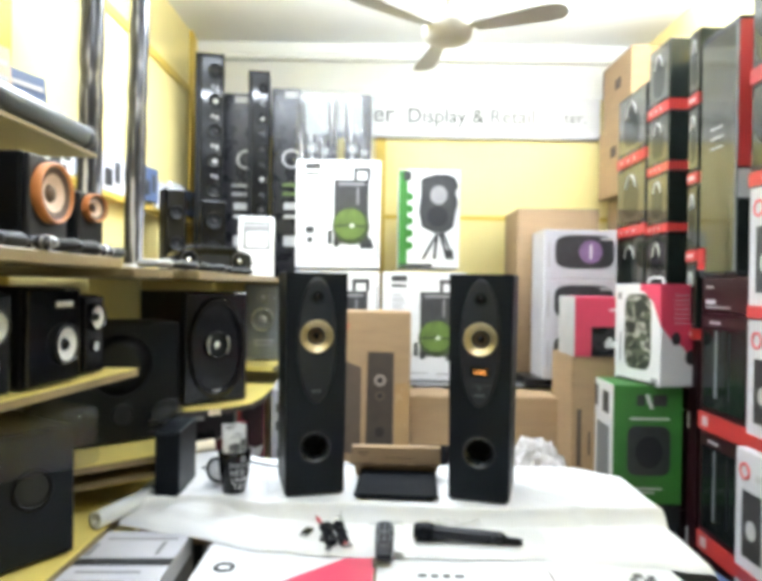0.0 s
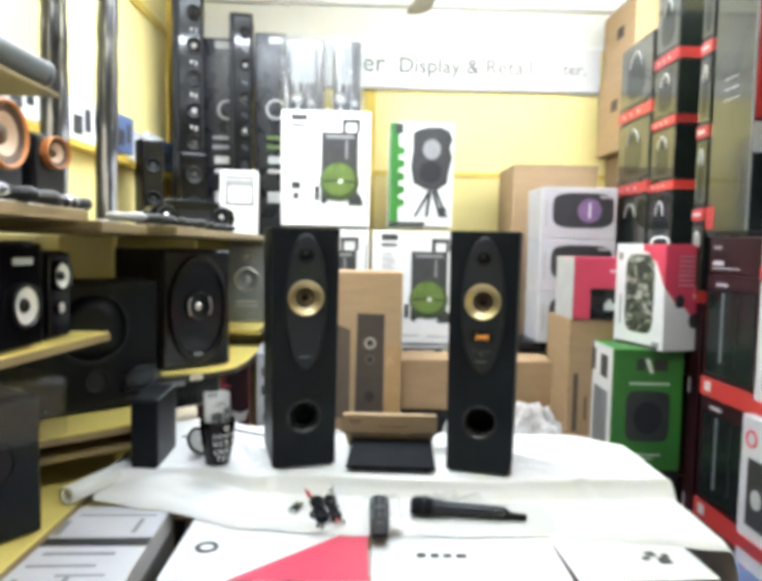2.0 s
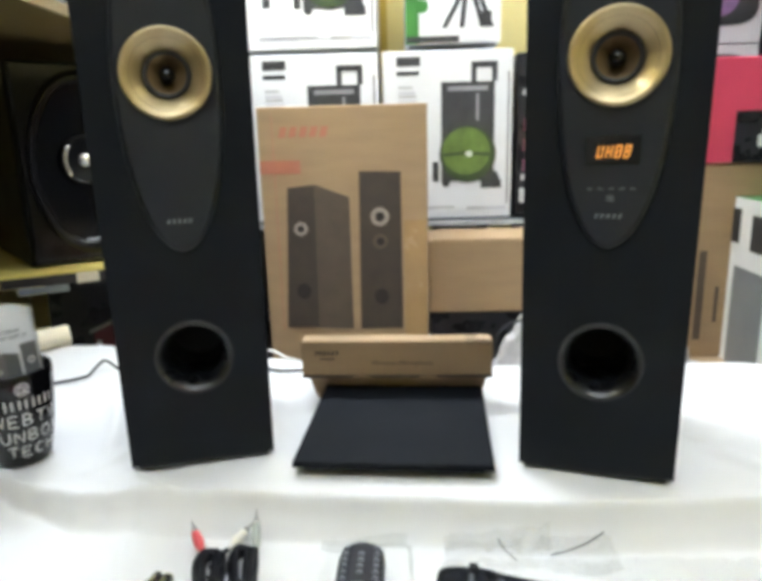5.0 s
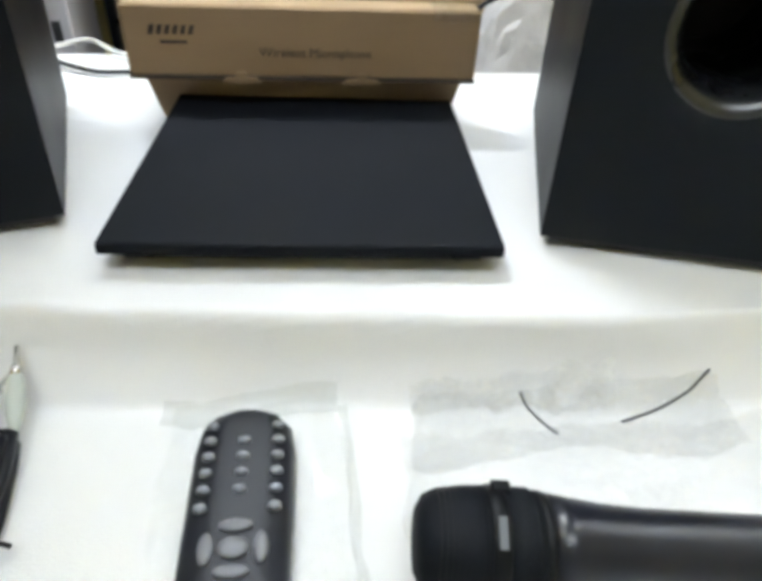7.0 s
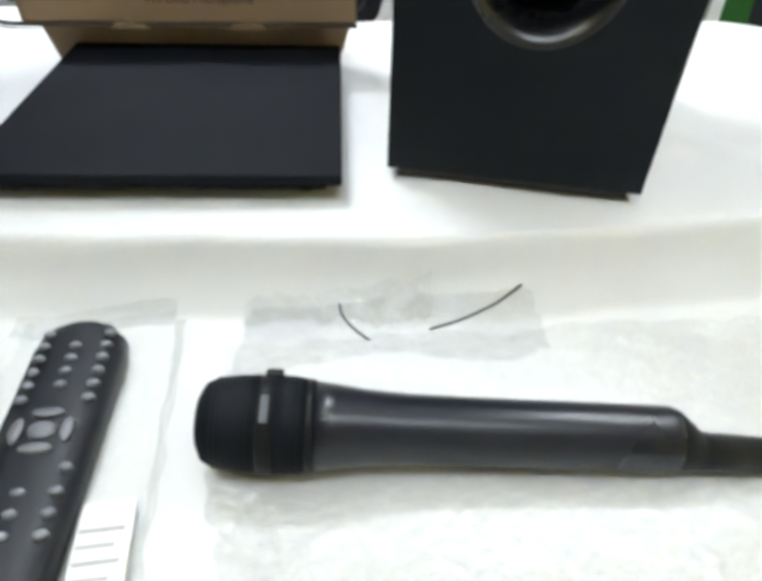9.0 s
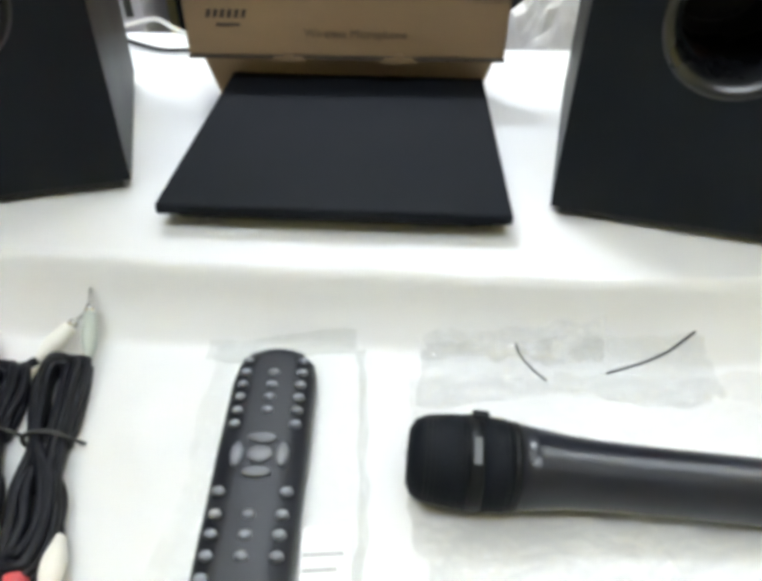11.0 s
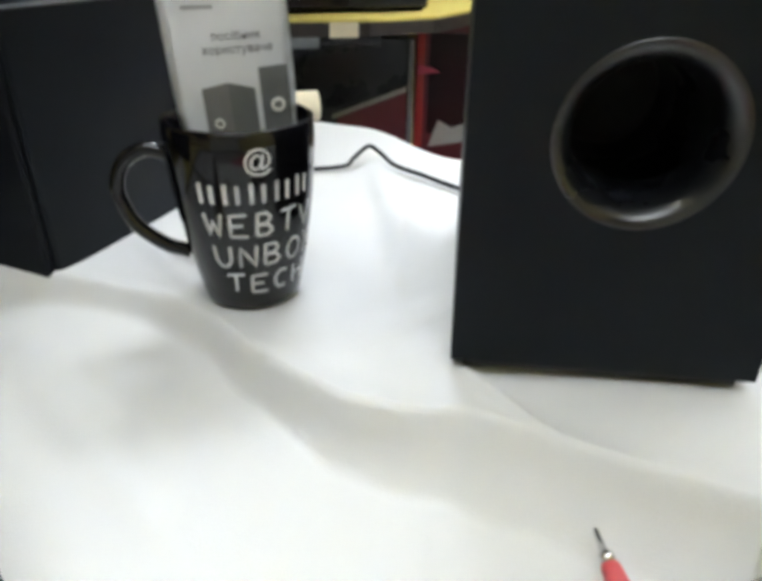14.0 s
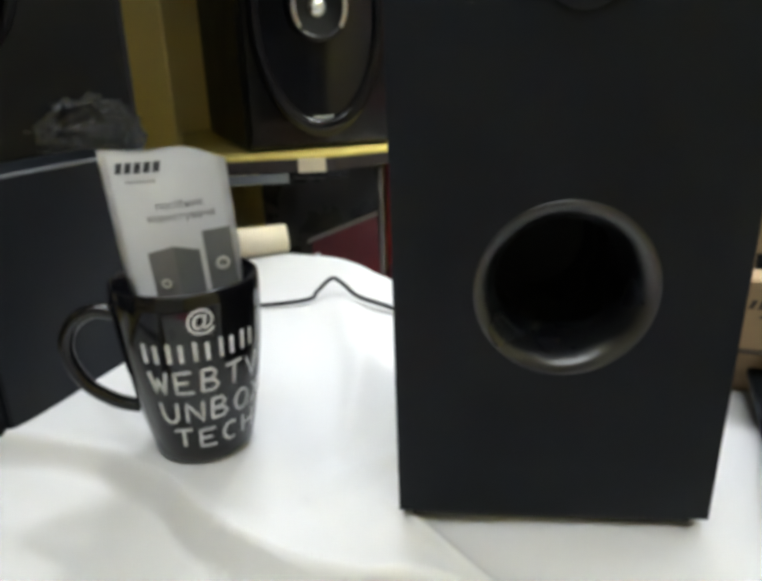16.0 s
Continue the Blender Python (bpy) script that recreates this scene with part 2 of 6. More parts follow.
def lathe_bm(profile, steps=32, axis="z", close=False, caps=True):
    """profile: (radius, height) pairs turned round an axis."""
    (ra, ha), (rb, hb) = profile[0], profile[-1]
    close = close or (caps and abs(ha - hb) < 1e-9 and min(ra, rb) > 0.001)
    bm = bmesh.new()
    rings = []
    for r, h in profile:
        ring = []
        for k in range(steps):
            a = 2 * math.pi * k / steps
            if axis == "z":
                p = (r * math.cos(a), r * math.sin(a), h)
            elif axis == "y":
                p = (r * math.cos(a), h, r * math.sin(a))
            else:
                p = (h, r * math.cos(a), r * math.sin(a))
            ring.append(bm.verts.new(p))
        rings.append(ring)
    pairs = list(zip(rings, rings[1:]))
    if close:
        pairs.append((rings[-1], rings[0]))
    for a, b in pairs:
        for k in range(steps):
            bm.faces.new((a[k], a[(k + 1) % steps], b[(k + 1) % steps], b[k]))
    if not close and caps:
        for ring in (rings[0], rings[-1]):
            if (ring[0].co - ring[steps // 2].co).length > 1e-5:
                bm.faces.new(ring)
    bmesh.ops.remove_doubles(bm, verts=bm.verts, dist=1e-6)
    bmesh.ops.recalc_face_normals(bm, faces=bm.faces)
    for f in bm.faces:
        f.smooth = len(f.verts) <= 4
    return bm


def tube_bm(points, radius, steps=8, closed=False, bm=None):
    bm = bm or bmesh.new()
    pts = [Vector(p) for p in points]
    n = len(pts)
    rings, side = [], None
    for i, p in enumerate(pts):
        a = pts[(i - 1) % n] if closed or i else p
        b = pts[(i + 1) % n] if closed or i < n - 1 else p
        t = (b - a).normalized()
        side = (Vector((0.3, 0.2, 1)) if side is None else side)
        side = (side - side.dot(t) * t).normalized()
        up = t.cross(side)
        rings.append([bm.verts.new(p + radius * (math.cos(2 * math.pi * k / steps) * side + math.sin(2 * math.pi * k / steps) * up)) for k in range(steps)])
    last = n if closed else n - 1
    for i in range(last):
        a, b = rings[i], rings[(i + 1) % n]
        for k in range(steps):
            f = bm.faces.new((a[k], a[(k + 1) % steps], b[(k + 1) % steps], b[k]))
            f.smooth = True
    if not closed:
        bm.faces.new(rings[0])
        bm.faces.new(rings[-1])
    bmesh.ops.recalc_face_normals(bm, faces=bm.faces)
    return bm


def spline(ctrl, n=8):
    """Catmull-Rom through the control points."""
    c = [Vector(p) for p in ctrl]
    c = [2 * c[0] - c[1]] + c + [2 * c[-1] - c[-2]]
    out = []
    for i in range(1, len(c) - 2):
        for k in range(n):
            t = k / n
            out.append(0.5 * ((2 * c[i]) + (c[i + 1] - c[i - 1]) * t + (2 * c[i - 1] - 5 * c[i] + 4 * c[i + 1] - c[i + 2]) * t * t + (3 * c[i] - c[i - 1] - 3 * c[i + 1] + c[i + 2]) * t ** 3))
    return out + [c[-2]]


def plate_bm(outline, y0, y1):
    """A flat plate in the x-z plane with the given outline, from y0 (front) to y1."""
    bm = bmesh.new()
    a = [bm.verts.new((x, y0, z)) for x, z in outline]
    b = [bm.verts.new((x, y1, z)) for x, z in outline]
    bm.faces.new(a)
    bm.faces.new(b)
    for k in range(len(a)):
        bm.faces.new((a[k], a[(k + 1) % len(a)], b[(k + 1) % len(a)], b[k]))
    bmesh.ops.recalc_face_normals(bm, faces=bm.faces)
    return bm


def ellipse(cx, cz, rx, rz, n=40, power=2.0):
    out = []
    for k in range(n):
        a = 2 * math.pi * k / n
        c, s = math.cos(a), math.sin(a)
        out.append((cx + rx * math.copysign(abs(c) ** (2 / power), c), cz + rz * math.copysign(abs(s) ** (2 / power), s)))
    return out


def holed_panel_bm(outer, holes, y0, y1):
    """A plate in the x-z plane with round holes (cx, cz, r) going through it."""
    bm = bmesh.new()
    loops = [outer] + [ellipse(cx, cz, r, r, 32) for cx, cz, r in holes]
    edges = []
    for loop in loops:
        vs = [bm.verts.new((x, y0, z)) for x, z in loop]
        edges += [bm.edges.new((vs[k], vs[(k + 1) % len(vs)])) for k in range(len(vs))]
    bmesh.ops.triangle_fill(bm, use_beauty=True, use_dissolve=False, edges=edges)
    ext = bmesh.ops.extrude_face_region(bm, geom=list(bm.faces))
    bmesh.ops.translate(bm, verts=[v for v in ext["geom"] if isinstance(v, bmesh.types.BMVert)], vec=(0, y1 - y0, 0))
    bmesh.ops.recalc_face_normals(bm, faces=bm.faces)
    return bm


def text_bm(words, size, thick=0.0004):
    """Lettering in the x-z plane, centred, facing -y."""
    cu = bpy.data.curves.new("letters", "FONT")
    cu.body, cu.size, cu.align_x, cu.align_y, cu.extrude = words, size, "CENTER", "CENTER", thick
    cu.resolution_u = 3
    ob = new("letters", cu)
    me = bpy.data.meshes.new_from_object(ob.evaluated_get(bpy.context.evaluated_depsgraph_get()))
    bm = bmesh.new()
    bm.from_mesh(me)
    bpy.data.objects.remove(ob)
    bpy.data.curves.remove(cu)
    bpy.data.meshes.remove(me)
    bmesh.ops.rotate(bm, verts=bm.verts, cent=(0, 0, 0), matrix=Matrix.Rotation(radians(90), 3, "X"))
    return bm


def move(bm, x=0, y=0, z=0, rz=0, rx=0, ry=0):
    bmesh.ops.transform(bm, matrix=pose(x, y, z, rx, ry, rz), verts=bm.verts)
    return bm


def thing(name, m, label, category, group="", kind=""):
    ob = new(name)
    ob.empty_display_size = 0.05
    ob.matrix_basis = m
    return tagged(ob, label, category, group, kind)


def part(name, bm, material, parent=None, label="", smooth=False):
    me = bpy.data.meshes.new(name)
    if smooth:
        for f in bm.faces:
            f.smooth = True
    bm.to_mesh(me)
    bm.free()
    me.materials.append(material)
    ob = new(name, me)
    if parent is not None:
        ob.parent = parent
    if label:
        ob["label"] = label
    return ob


def setting(name, bm, material, label, category):
    return tagged(part(name, bm, material), label, category, kind="structure")


def panel(parent, name, x0, x1, z0, z1, material, label="", proud=0.0015, y=0.0):
    """A printed panel on the front of a thing whose front lies at y."""
    return part(name, box_bm(x0, x1, y - proud, y, z0, z1), material, parent, label)


def shape_panel(parent, name, outline, material, label="", proud=0.0015, y=0.0):
    return part(name, plate_bm(outline, y - proud, y), material, parent, label)


def bars(parent, rows, material, y=-0.0005, proud=0.0012, name="printed_line"):
    """Unreadable print as plain bars: rows of (x0, x1, z0, z1)."""
    for x0, x1, z0, z1 in rows:
        part(name, box_bm(x0, x1, y - proud, y, z0, z1), material, parent)


def carton(name, w, d, h, m, material, label, group="", category="box", bevel=0.004):
    """A box with its front at local y = 0 and its base at z = 0."""
    t = thing(name, m, label, category, group)
    part("carton", box_bm(-w / 2, w / 2, 0, d, 0, h, bevel=bevel, segments=2), material, t)
    return t


def driver(parent, cx, cz, r, ring, cone, cap, y=0.0, dished=0.5, proud=0.006, name="woofer"):
    """A loudspeaker driver set on a front at y: surround, cone and dust cap."""
    sur = part(name, move(lathe_bm([(r, 0), (r, -proud * 0.6), (r * 0.95, -proud), (r * 0.86, -proud), (r * 0.80, -proud * 0.5), (r * 0.80, 0)], 32, "y"), cx, y, cz), ring, parent)
    part("cone", move(lathe_bm([(r * 0.80, -proud * 0.55), (r * 0.62, -proud * 0.30), (r * 0.45, -proud * (1 - dished) * 0.4 - 0.0006), (r * 0.32, -0.0004)], 32, "y", caps=False), cx, y, cz), cone, sur)
    part("dust_cap", move(lathe_bm([(r * 0.34, -0.0005), (r * 0.28, -proud * 0.5), (r * 0.14, -proud * 0.85), (0.0001, -proud)], 24, "y"), cx, y, cz), cap, sur)
    return sur


def port(parent, cx, cz, r_out, r_in, depth, y=0.0):
    flare = r_out - r_in
    prof = [(r_out + 0.0008, 0.0006), (r_out, -0.0006)]
    prof += [(r_out - flare * math.sin(math.pi / 2 * k / 10) ** 1.0, -0.0006 + 0.022 * (1 - math.cos(math.pi / 2 * k / 10))) for k in range(1, 11)]
    prof += [(r_in * 0.985, 0.045), (r_in * 0.97, depth)]
    p = part("bass_port", move(lathe_bm(prof, 56, "y", caps=False), cx, y, cz), PORT, parent, "flared black plastic bass port", smooth=True)
    part("port_end", move(lathe_bm([(r_in, depth), (0.0001, depth + 0.0005)], 24, "y"), cx, y, cz), HOLE_SHADE, p)
    return p


# ---- the room ----
X0, X1, Y0, Y1, H = -1.17, 1.62, -1.6, 3.96, 2.88
setting("floor", box_bm(X0 - 0.1, X1 + 0.1, Y0 - 0.1, Y1 + 0.1, -0.1, 0), FLOOR_TILE, "grey tiled shop floor", "floor")
setting("ceiling", box_bm(X0 - 0.1, X1 + 0.1, Y0 - 0.1, Y1 + 0.1, H, H + 0.1), WHITE_WALL, "white painted ceiling", "ceiling")
wall_w = setting("wall_west", box_bm(X0 - 0.1, X0, Y0, Y1, 0, H), YELLOW, "yellow painted panelled wall", "wall")
setting("wall_east", box_bm(X1, X1 + 0.1, Y0, Y1, 0, H), YELLOW, "yellow painted wall behind stacked boxes", "wall")
wall_n = setting("wall_north", box_bm(X0 - 0.1, X1 + 0.1, Y1, Y1 + 0.1, 0, 2.545), YELLOW, "yellow painted end wall", "wall")
setting("wall_upper", box_bm(X0 - 0.1, X1 + 0.1, Y1 + 0.003, Y1 + 0.1, 2.545, H), WHITE_WALL, "white strip of wall above the sign", "wall")
setting("wall_south", box_bm(X0 - 0.1, X1 + 0.1, Y0 - 0.1, Y0, 0, H), WHITE_WALL, "plain white wall behind the viewer", "wall")
setting("cornice", box_bm(X0, X1, Y1 - 0.05, Y1, 2.76, 2.80, bevel=0.01), WHITE_WALL, "white cornice strip under the ceiling", "trim")
for z in (1.80,):
    setting("trim", box_bm(X0, X1, Y1 - 0.006, Y1, z - 0.014, z + 0.014), OCHRE, "ochre strip across the end wall", "trim")
for x in (-0.02,):
    setting("trim", box_bm(x - 0.03, x + 0.03, Y1 - 0.010, Y1, 0.9, 2.30), OCHRE, "ochre upright strip on the end wall", "trim")
for z in (2.52, 1.30):
    setting("trim", box_bm(X0, X0 + 0.010, Y0, Y1, z - 0.02, z + 0.02), OCHRE, "ochre strip along the yellow wall", "trim")
for y in (0.6, 1.93, 2.95, 3.83):
    setting("trim", box_bm(X0, X0 + 0.014, y - 0.035, y + 0.035, 1.3, H), OCHRE, "ochre upright strip on the yellow wall", "trim")
sign = thing("wall_sign", pose(0.28, Y1 - 0.02, 2.425), "long white shop sign with grey lettering", "sign")
part("sign_board", box_bm(-1.02, 1.06, 0, 0.018, -0.122, 0.122, bevel=0.003), CARD_WHITE, sign)
part("lettering", move(text_bm("er", 0.155), -0.285, -0.001, 0.01), SIGN_TEXT, sign)
part("lettering", move(text_bm("Display &", 0.125), 0.10, -0.001, 0.0), SIGN_TEXT, sign)
part("lettering", move(text_bm("Retail", 0.125), 0.515, -0.001, 0.0), SIGN_TEXT_PALE, sign)
part("lettering", move(text_bm("ter.", 0.10), 0.905, -0.001, 0.0), SIGN_TEXT_PALE, sign)
part("sign_edge", box_bm(-1.02, 1.06, -0.004, 0.018, -0.135, -0.123), LIGHT_GREY, sign)

# ---- ceiling fan ----
fan = thing("ceiling_fan", pose(0.261, 2.70, 2.452), "cream ceiling fan with three grey blades, at rest", "fan")
part("motor_housing", lathe_bm([(0.02, 0.060), (0.06, 0.052), (0.098, 0.034), (0.107, 0.012), (0.104, -0.016), (0.084, -0.042), (0.04, -0.054), (0.001, -0.056)], 40), FAN_CREAM, fan)
part("downrod", lathe_bm([(0.012, 0.055), (0.012, 0.40)], 16), FAN_CREAM, fan)
part("rod_collar", lathe_bm([(0.016, 0.058), (0.030, 0.062), (0.032, 0.085), (0.024, 0.098), (0.012, 0.100)], 24), FAN_CREAM, fan)
part("canopy", lathe_bm([(0.055, 0.425), (0.05, 0.39), (0.03, 0.36), (0.012, 0.355)], 24), FAN_CREAM, fan)
for a in (-27, 99, 219):
    bm = bmesh.new()
    outline = [(0.125, -0.034), (0.25, -0.046), (0.42, -0.058), (0.475, -0.050), (0.50, -0.02), (0.50, 0.02), (0.475, 0.050), (0.42, 0.056), (0.25, 0.044), (0.125, 0.032)]
    top = [bm.verts.new((x, y, 0.004 - y * 0.16)) for x, y in outline]
    bot = [bm.verts.new((x, y, -y * 0.16)) for x, y in outline]
    bm.faces.new(top)
    bm.faces.new(bot[::-1])
    for k in range(len(top)):
        bm.faces.new((top[k], bot[k], bot[(k + 1) % len(top)], top[(k + 1) % len(top)]))
    blade = part("blade", move(bm, rz=a), FAN_BLADE, fan)
    part("blade_bracket", move(box_bm(0.09, 0.22, -0.022, 0.022, 0.004, 0.010, bevel=0.002), rz=a), FAN_CREAM, blade)

# ---- yellow shelving on the west wall ----
shelving = thing("wall_shelving", pose(X0, 0, 0), "yellow board shelving crowded with loudspeakers", "shelf")


def board(y0, y1, z, front, material=SHELF_YELLOW, thick=0.024):
    b = part("shelf_board", box_bm(0.016, front - X0, y0, y1, z - thick, z, bevel=0.003), material, shelving)
    part("edge_strip", box_bm(front - X0, front - X0 + 0.004, y0, y1, z - thick, z - 0.004), EDGE_BROWN, b)
    return b


board(0.3, 1.50, 1.425, -0.62, SHELF_BROWN)
board(1.52, 1.80, 1.405, -0.60, SHELF_BROWN)
board(1.82, 3.86, 1.405, -0.53, SHELF_BROWN)
def cut_board(outline, z, thick=0.02, material=SHELF_YELLOW):
    """A board sawn to an outline, with its edge band."""
    b = part("shelf_board", move(plate_bm([(x - X0, y) for x, y in outline], -z, thick - z), rx=-90), material, shelving)
    (xa, ya), (xb, yb) = outline[1], outline[2]
    part("edge_strip", move(box_bm(0, math.hypot(xb - xa, yb - ya), -0.003, 0.0, z - thick, z - 0.003), xa - X0, ya, 0, rz=math.degrees(math.atan2(yb - ya, xb - xa))), EDGE_BROWN, b)
    return b


cut_board([(-1.15, 0.30), (-0.825, 0.30), (-0.640, 1.66), (-1.15, 1.66)], 1.145)
cut_board([(-1.15, 1.44), (-0.93, 1.535), (-0.622, 1.790), (-0.640, 1.87), (-0.69, 2.08), (-1.15, 2.08)], 0.885)
cut_board([(-1.15, 1.44), (-0.925, 1.535), (-0.615, 1.805), (-0.635, 1.88), (-0.69, 2.08), (-1.15, 2.08)], 0.836, 0.014, SHELF_BROWN)
low = part("shelf_board", move(plate_bm([(x - X0, y) for x, y in ((-1.15, 2.25), (-0.78, 2.33), (-0.60, 2.43), (-0.52, 2.53), (-0.50, 2.66), (-0.50, 3.02), (-1.15, 3.02))], -0.895, -0.871), rx=-90), SHELF_YELLOW, shelving)
for k, ((xa, ya), (xb, yb)) in enumerate((((-0.78, 2.33), (-0.60, 2.43)), ((-0.60, 2.43), (-0.52, 2.53)), ((-0.52, 2.53), (-0.50, 2.66)), ((-0.50, 2.66), (-0.50, 3.02)))):
    strip = part("edge_strip", move(box_bm(0, math.hypot(xb - xa, yb - ya), -0.003, 0.0, 0.869, 0.890), xa - X0, ya, 0, rz=math.degrees(math.atan2(yb - ya, xb - xa))), EDGE_DARK, low, "chipped dark edge band")
part("peeled_patch", move(box_bm(0.145, 0.190, -0.005, -0.003, 0.868, 0.890), -0.78 - X0, 2.33, 0, rz=29.05), CREAM, low, "peeled cream edge patch")
part("peeled_patch", move(box_bm(0.03, 0.128, -0.0045, -0.003, 0.852, 0.868), -0.78 - X0, 2.33, 0, rz=29.05), MID_GREY, low, "loose grey edge band")
board(3.06, 3.86, 0.97, -0.52)
board(0.3, 2.02, 0.752, -0.69)
board(0.3, 1.64, 1.70, -0.745, SHELF_BROWN, 0.012)
# Uprights get the paler wall yellow, standing in for light they miss.
for y, z0, z1, front in ((2.50, 0.0, 1.38, -0.955), (3.04, 0.0, 1.38, -0.80), (0.28, 0, 2.2, -0.66)):
    part("upright_board", box_bm(0.016, front - X0, y - 0.011, y + 0.011, z0, z1, bevel=0.003), YELLOW, shelving)


def shelf_speaker(name, w, d, h, m, label, drivers=(), ports=(), body=BLACK_SATIN, trim=None, group="loudspeakers on the shelves"):
    """A loudspeaker with its front at local y = 0. drivers: (x, z, r, ring, cone, cap)."""
    t = thing(name, m, label, "speaker", group)
    part("cabinet", box_bm(-w / 2, w / 2, 0.012, d, 0, h, bevel=0.008, segments=2), body, t)
    part("baffle", box_bm(-w / 2 + 0.004, w / 2 - 0.004, 0, 0.0125, 0.004, h - 0.004, bevel=0.005, segments=2), trim or BLACK_GLOSS, t)
    for x, z, r, a, b, c in drivers:
        driver(t, x, z, r, a, b, c, proud=0.012 if r > 0.03 else 0.006)
    for x, z, r in ports:
        p = part("bass_port", move(lathe_bm([(r, 0.0), (r, -0.004), (r * 0.85, -0.005), (r * 0.78, 0.0)], 24, "y"), x, 0, z), BLACK_SATIN, t)
        # A flat black disc stands in for the unlit hollow of the port.
        part("port_mouth", move(lathe_bm([(r * 0.8, -0.0012), (0.0001, -0.001)], 24, "y"), x, 0, z), HOLE_SHADE, p)
    return t


# upper shelf: orange-ringed pair
a = shelf_speaker("bookshelf_speaker", 0.145, 0.17, 0.195, pose(-0.685, 1.30, 1.427, 0, 0, 87), "black bookshelf speaker with an orange-ringed cone on a shelf", [], body=BLACK_SATIN, trim=GREY_PLASTIC)
b = shelf_speaker("satellite_speaker", 0.090, 0.10, 0.150, pose(-0.680, 1.478, 1.427, 0, 0, 74), "small black satellite speaker with an orange-ringed cone", [], body=BLACK_SATIN, trim=GREY_PLASTIC)
for t, cz, rr in ((a, 0.120, 0.061), (b, 0.112, 0.032)):
    bowl = part("woofer", move(lathe_bm([(rr * 1.02, 0.0), (rr * 1.02, -0.016), (rr * 0.98, -0.020), (rr * 0.92, -0.019), (rr * 0.88, -0.014)], 40, "y", caps=False), 0, 0, cz), ORANGE, t, "glossy orange ring")
    part("surround", move(lathe_bm([(rr * 0.885, -0.0145), (rr * 0.78, -0.0135), (rr * 0.70, -0.0105), (rr * 0.64, -0.0105)], 40, "y", caps=False), 0, 0, cz), BROWN_FOAM, bowl)
    part("cone", move(lathe_bm([(rr * 0.65, -0.0105), (rr * 0.30, -0.0015)], 40, "y", caps=False), 0, 0, cz), ORANGE_CONE, bowl)
    part("dust_cap", move(lathe_bm([(rr * 0.31, -0.0016), (rr * 0.26, -0.006), (rr * 0.12, -0.009), (0.0001, -0.0095)], 24, "y"), 0, 0, cz), BROWN_FOAM, bowl)
panel(b, "badge", -0.012, 0.012, 0.016, 0.022, LIGHT_GREY)
# middle shelf: white-coned set
shelf_speaker("satellite_speaker", 0.10, 0.10, 0.20, pose(-0.715, 1.165, 1.147, 0, 0, 80), "slim black satellite speaker with a white cone", [(0.0, 0.135, 0.036, BLACK_GLOSS, WHITE_CONE, BLACK_GLOSS), (0.0, 0.06, 0.016, BLACK_GLOSS, LIGHT_GREY, SILVER)])
s4 = shelf_speaker("subwoofer", 0.19, 0.24, 0.21, pose(-0.695, 1.352, 1.147, 0, 0, 84), "glossy black boxy subwoofer with a bright cone on a yellow shelf", [(0.03, 0.085, 0.045, BLACK_GLOSS, WHITE_CONE, BLACK_GLOSS)])
panel(s4, "control_strip", 0.0, 0.06, 0.165, 0.178, LIGHT_GREY)
s5 = shelf_speaker("satellite_speaker", 0.085, 0.10, 0.19, pose(-0.690, 1.525, 1.147, 0, 0, 82), "slim black satellite speaker with a white cone", [(0.0, 0.137, 0.033, BLACK_GLOSS, WHITE_CONE, BLACK_GLOSS), (0.0, 0.068, 0.015, BLACK_GLOSS, LIGHT_GREY, SILVER)])
# big glossy subwoofer
sub = shelf_speaker("subwoofer", 0.44, 0.20, 0.362, pose(-0.801, 1.868, 0.886, 0, 0, 43), "large black subwoofer with a control panel on a yellow shelf", [], [(0.04, 0.085, 0.034)], trim=BLACK_SATIN)
for k in range(5):
    part("control_knob", move(lathe_bm([(0.010, 0), (0.010, -0.012), (0.007, -0.014), (0.0001, -0.014)], 16, "y"), 0.12 + 0.02 * k, 0, 0.055), BLACK_GLOSS, sub)
part("grille_ring", move(lathe_bm([(0.100, 0.0), (0.100, -0.005), (0.095, -0.007), (0.091, -0.004), (0.091, 0.0)], 56, "y"), 0.03, 0, 0.235), BLACK_SATIN, sub, "thin round grille rim")
part("grille", move(lathe_bm([(0.092, -0.0012), (0.05, -0.003), (0.0001, -0.0034)], 48, "y"), 0.03, 0, 0.235), BLACK_SATIN, sub)
bars(sub, [(0.11, 0.21, 0.087, 0.090), (0.12, 0.16, 0.02, 0.03)], GREY_PLASTIC)
bm = bmesh.new()
bmesh.ops.create_icosphere(bm, subdivisions=5, radius=1)
for v in bm.verts:
    n = 1 + 0.25 * noise.noise(v.co * 3) + 0.30 * abs(noise.noise(v.co * 6)) + 0.12 * noise.noise(v.co * 16)
    v.co = Vector((0.172 + v.co.x * 0.045 * n, -0.014 + v.co.y * 0.014 * n, max(0.080 + v.co.z * 0.036 * n, 0.001)))
part("plastic_bag", bm, film("crinkled_bag", (0.66, 0.68, 0.72), 0.14, 0.05, 14, 0.35), sub, "crumpled clear plastic bag")
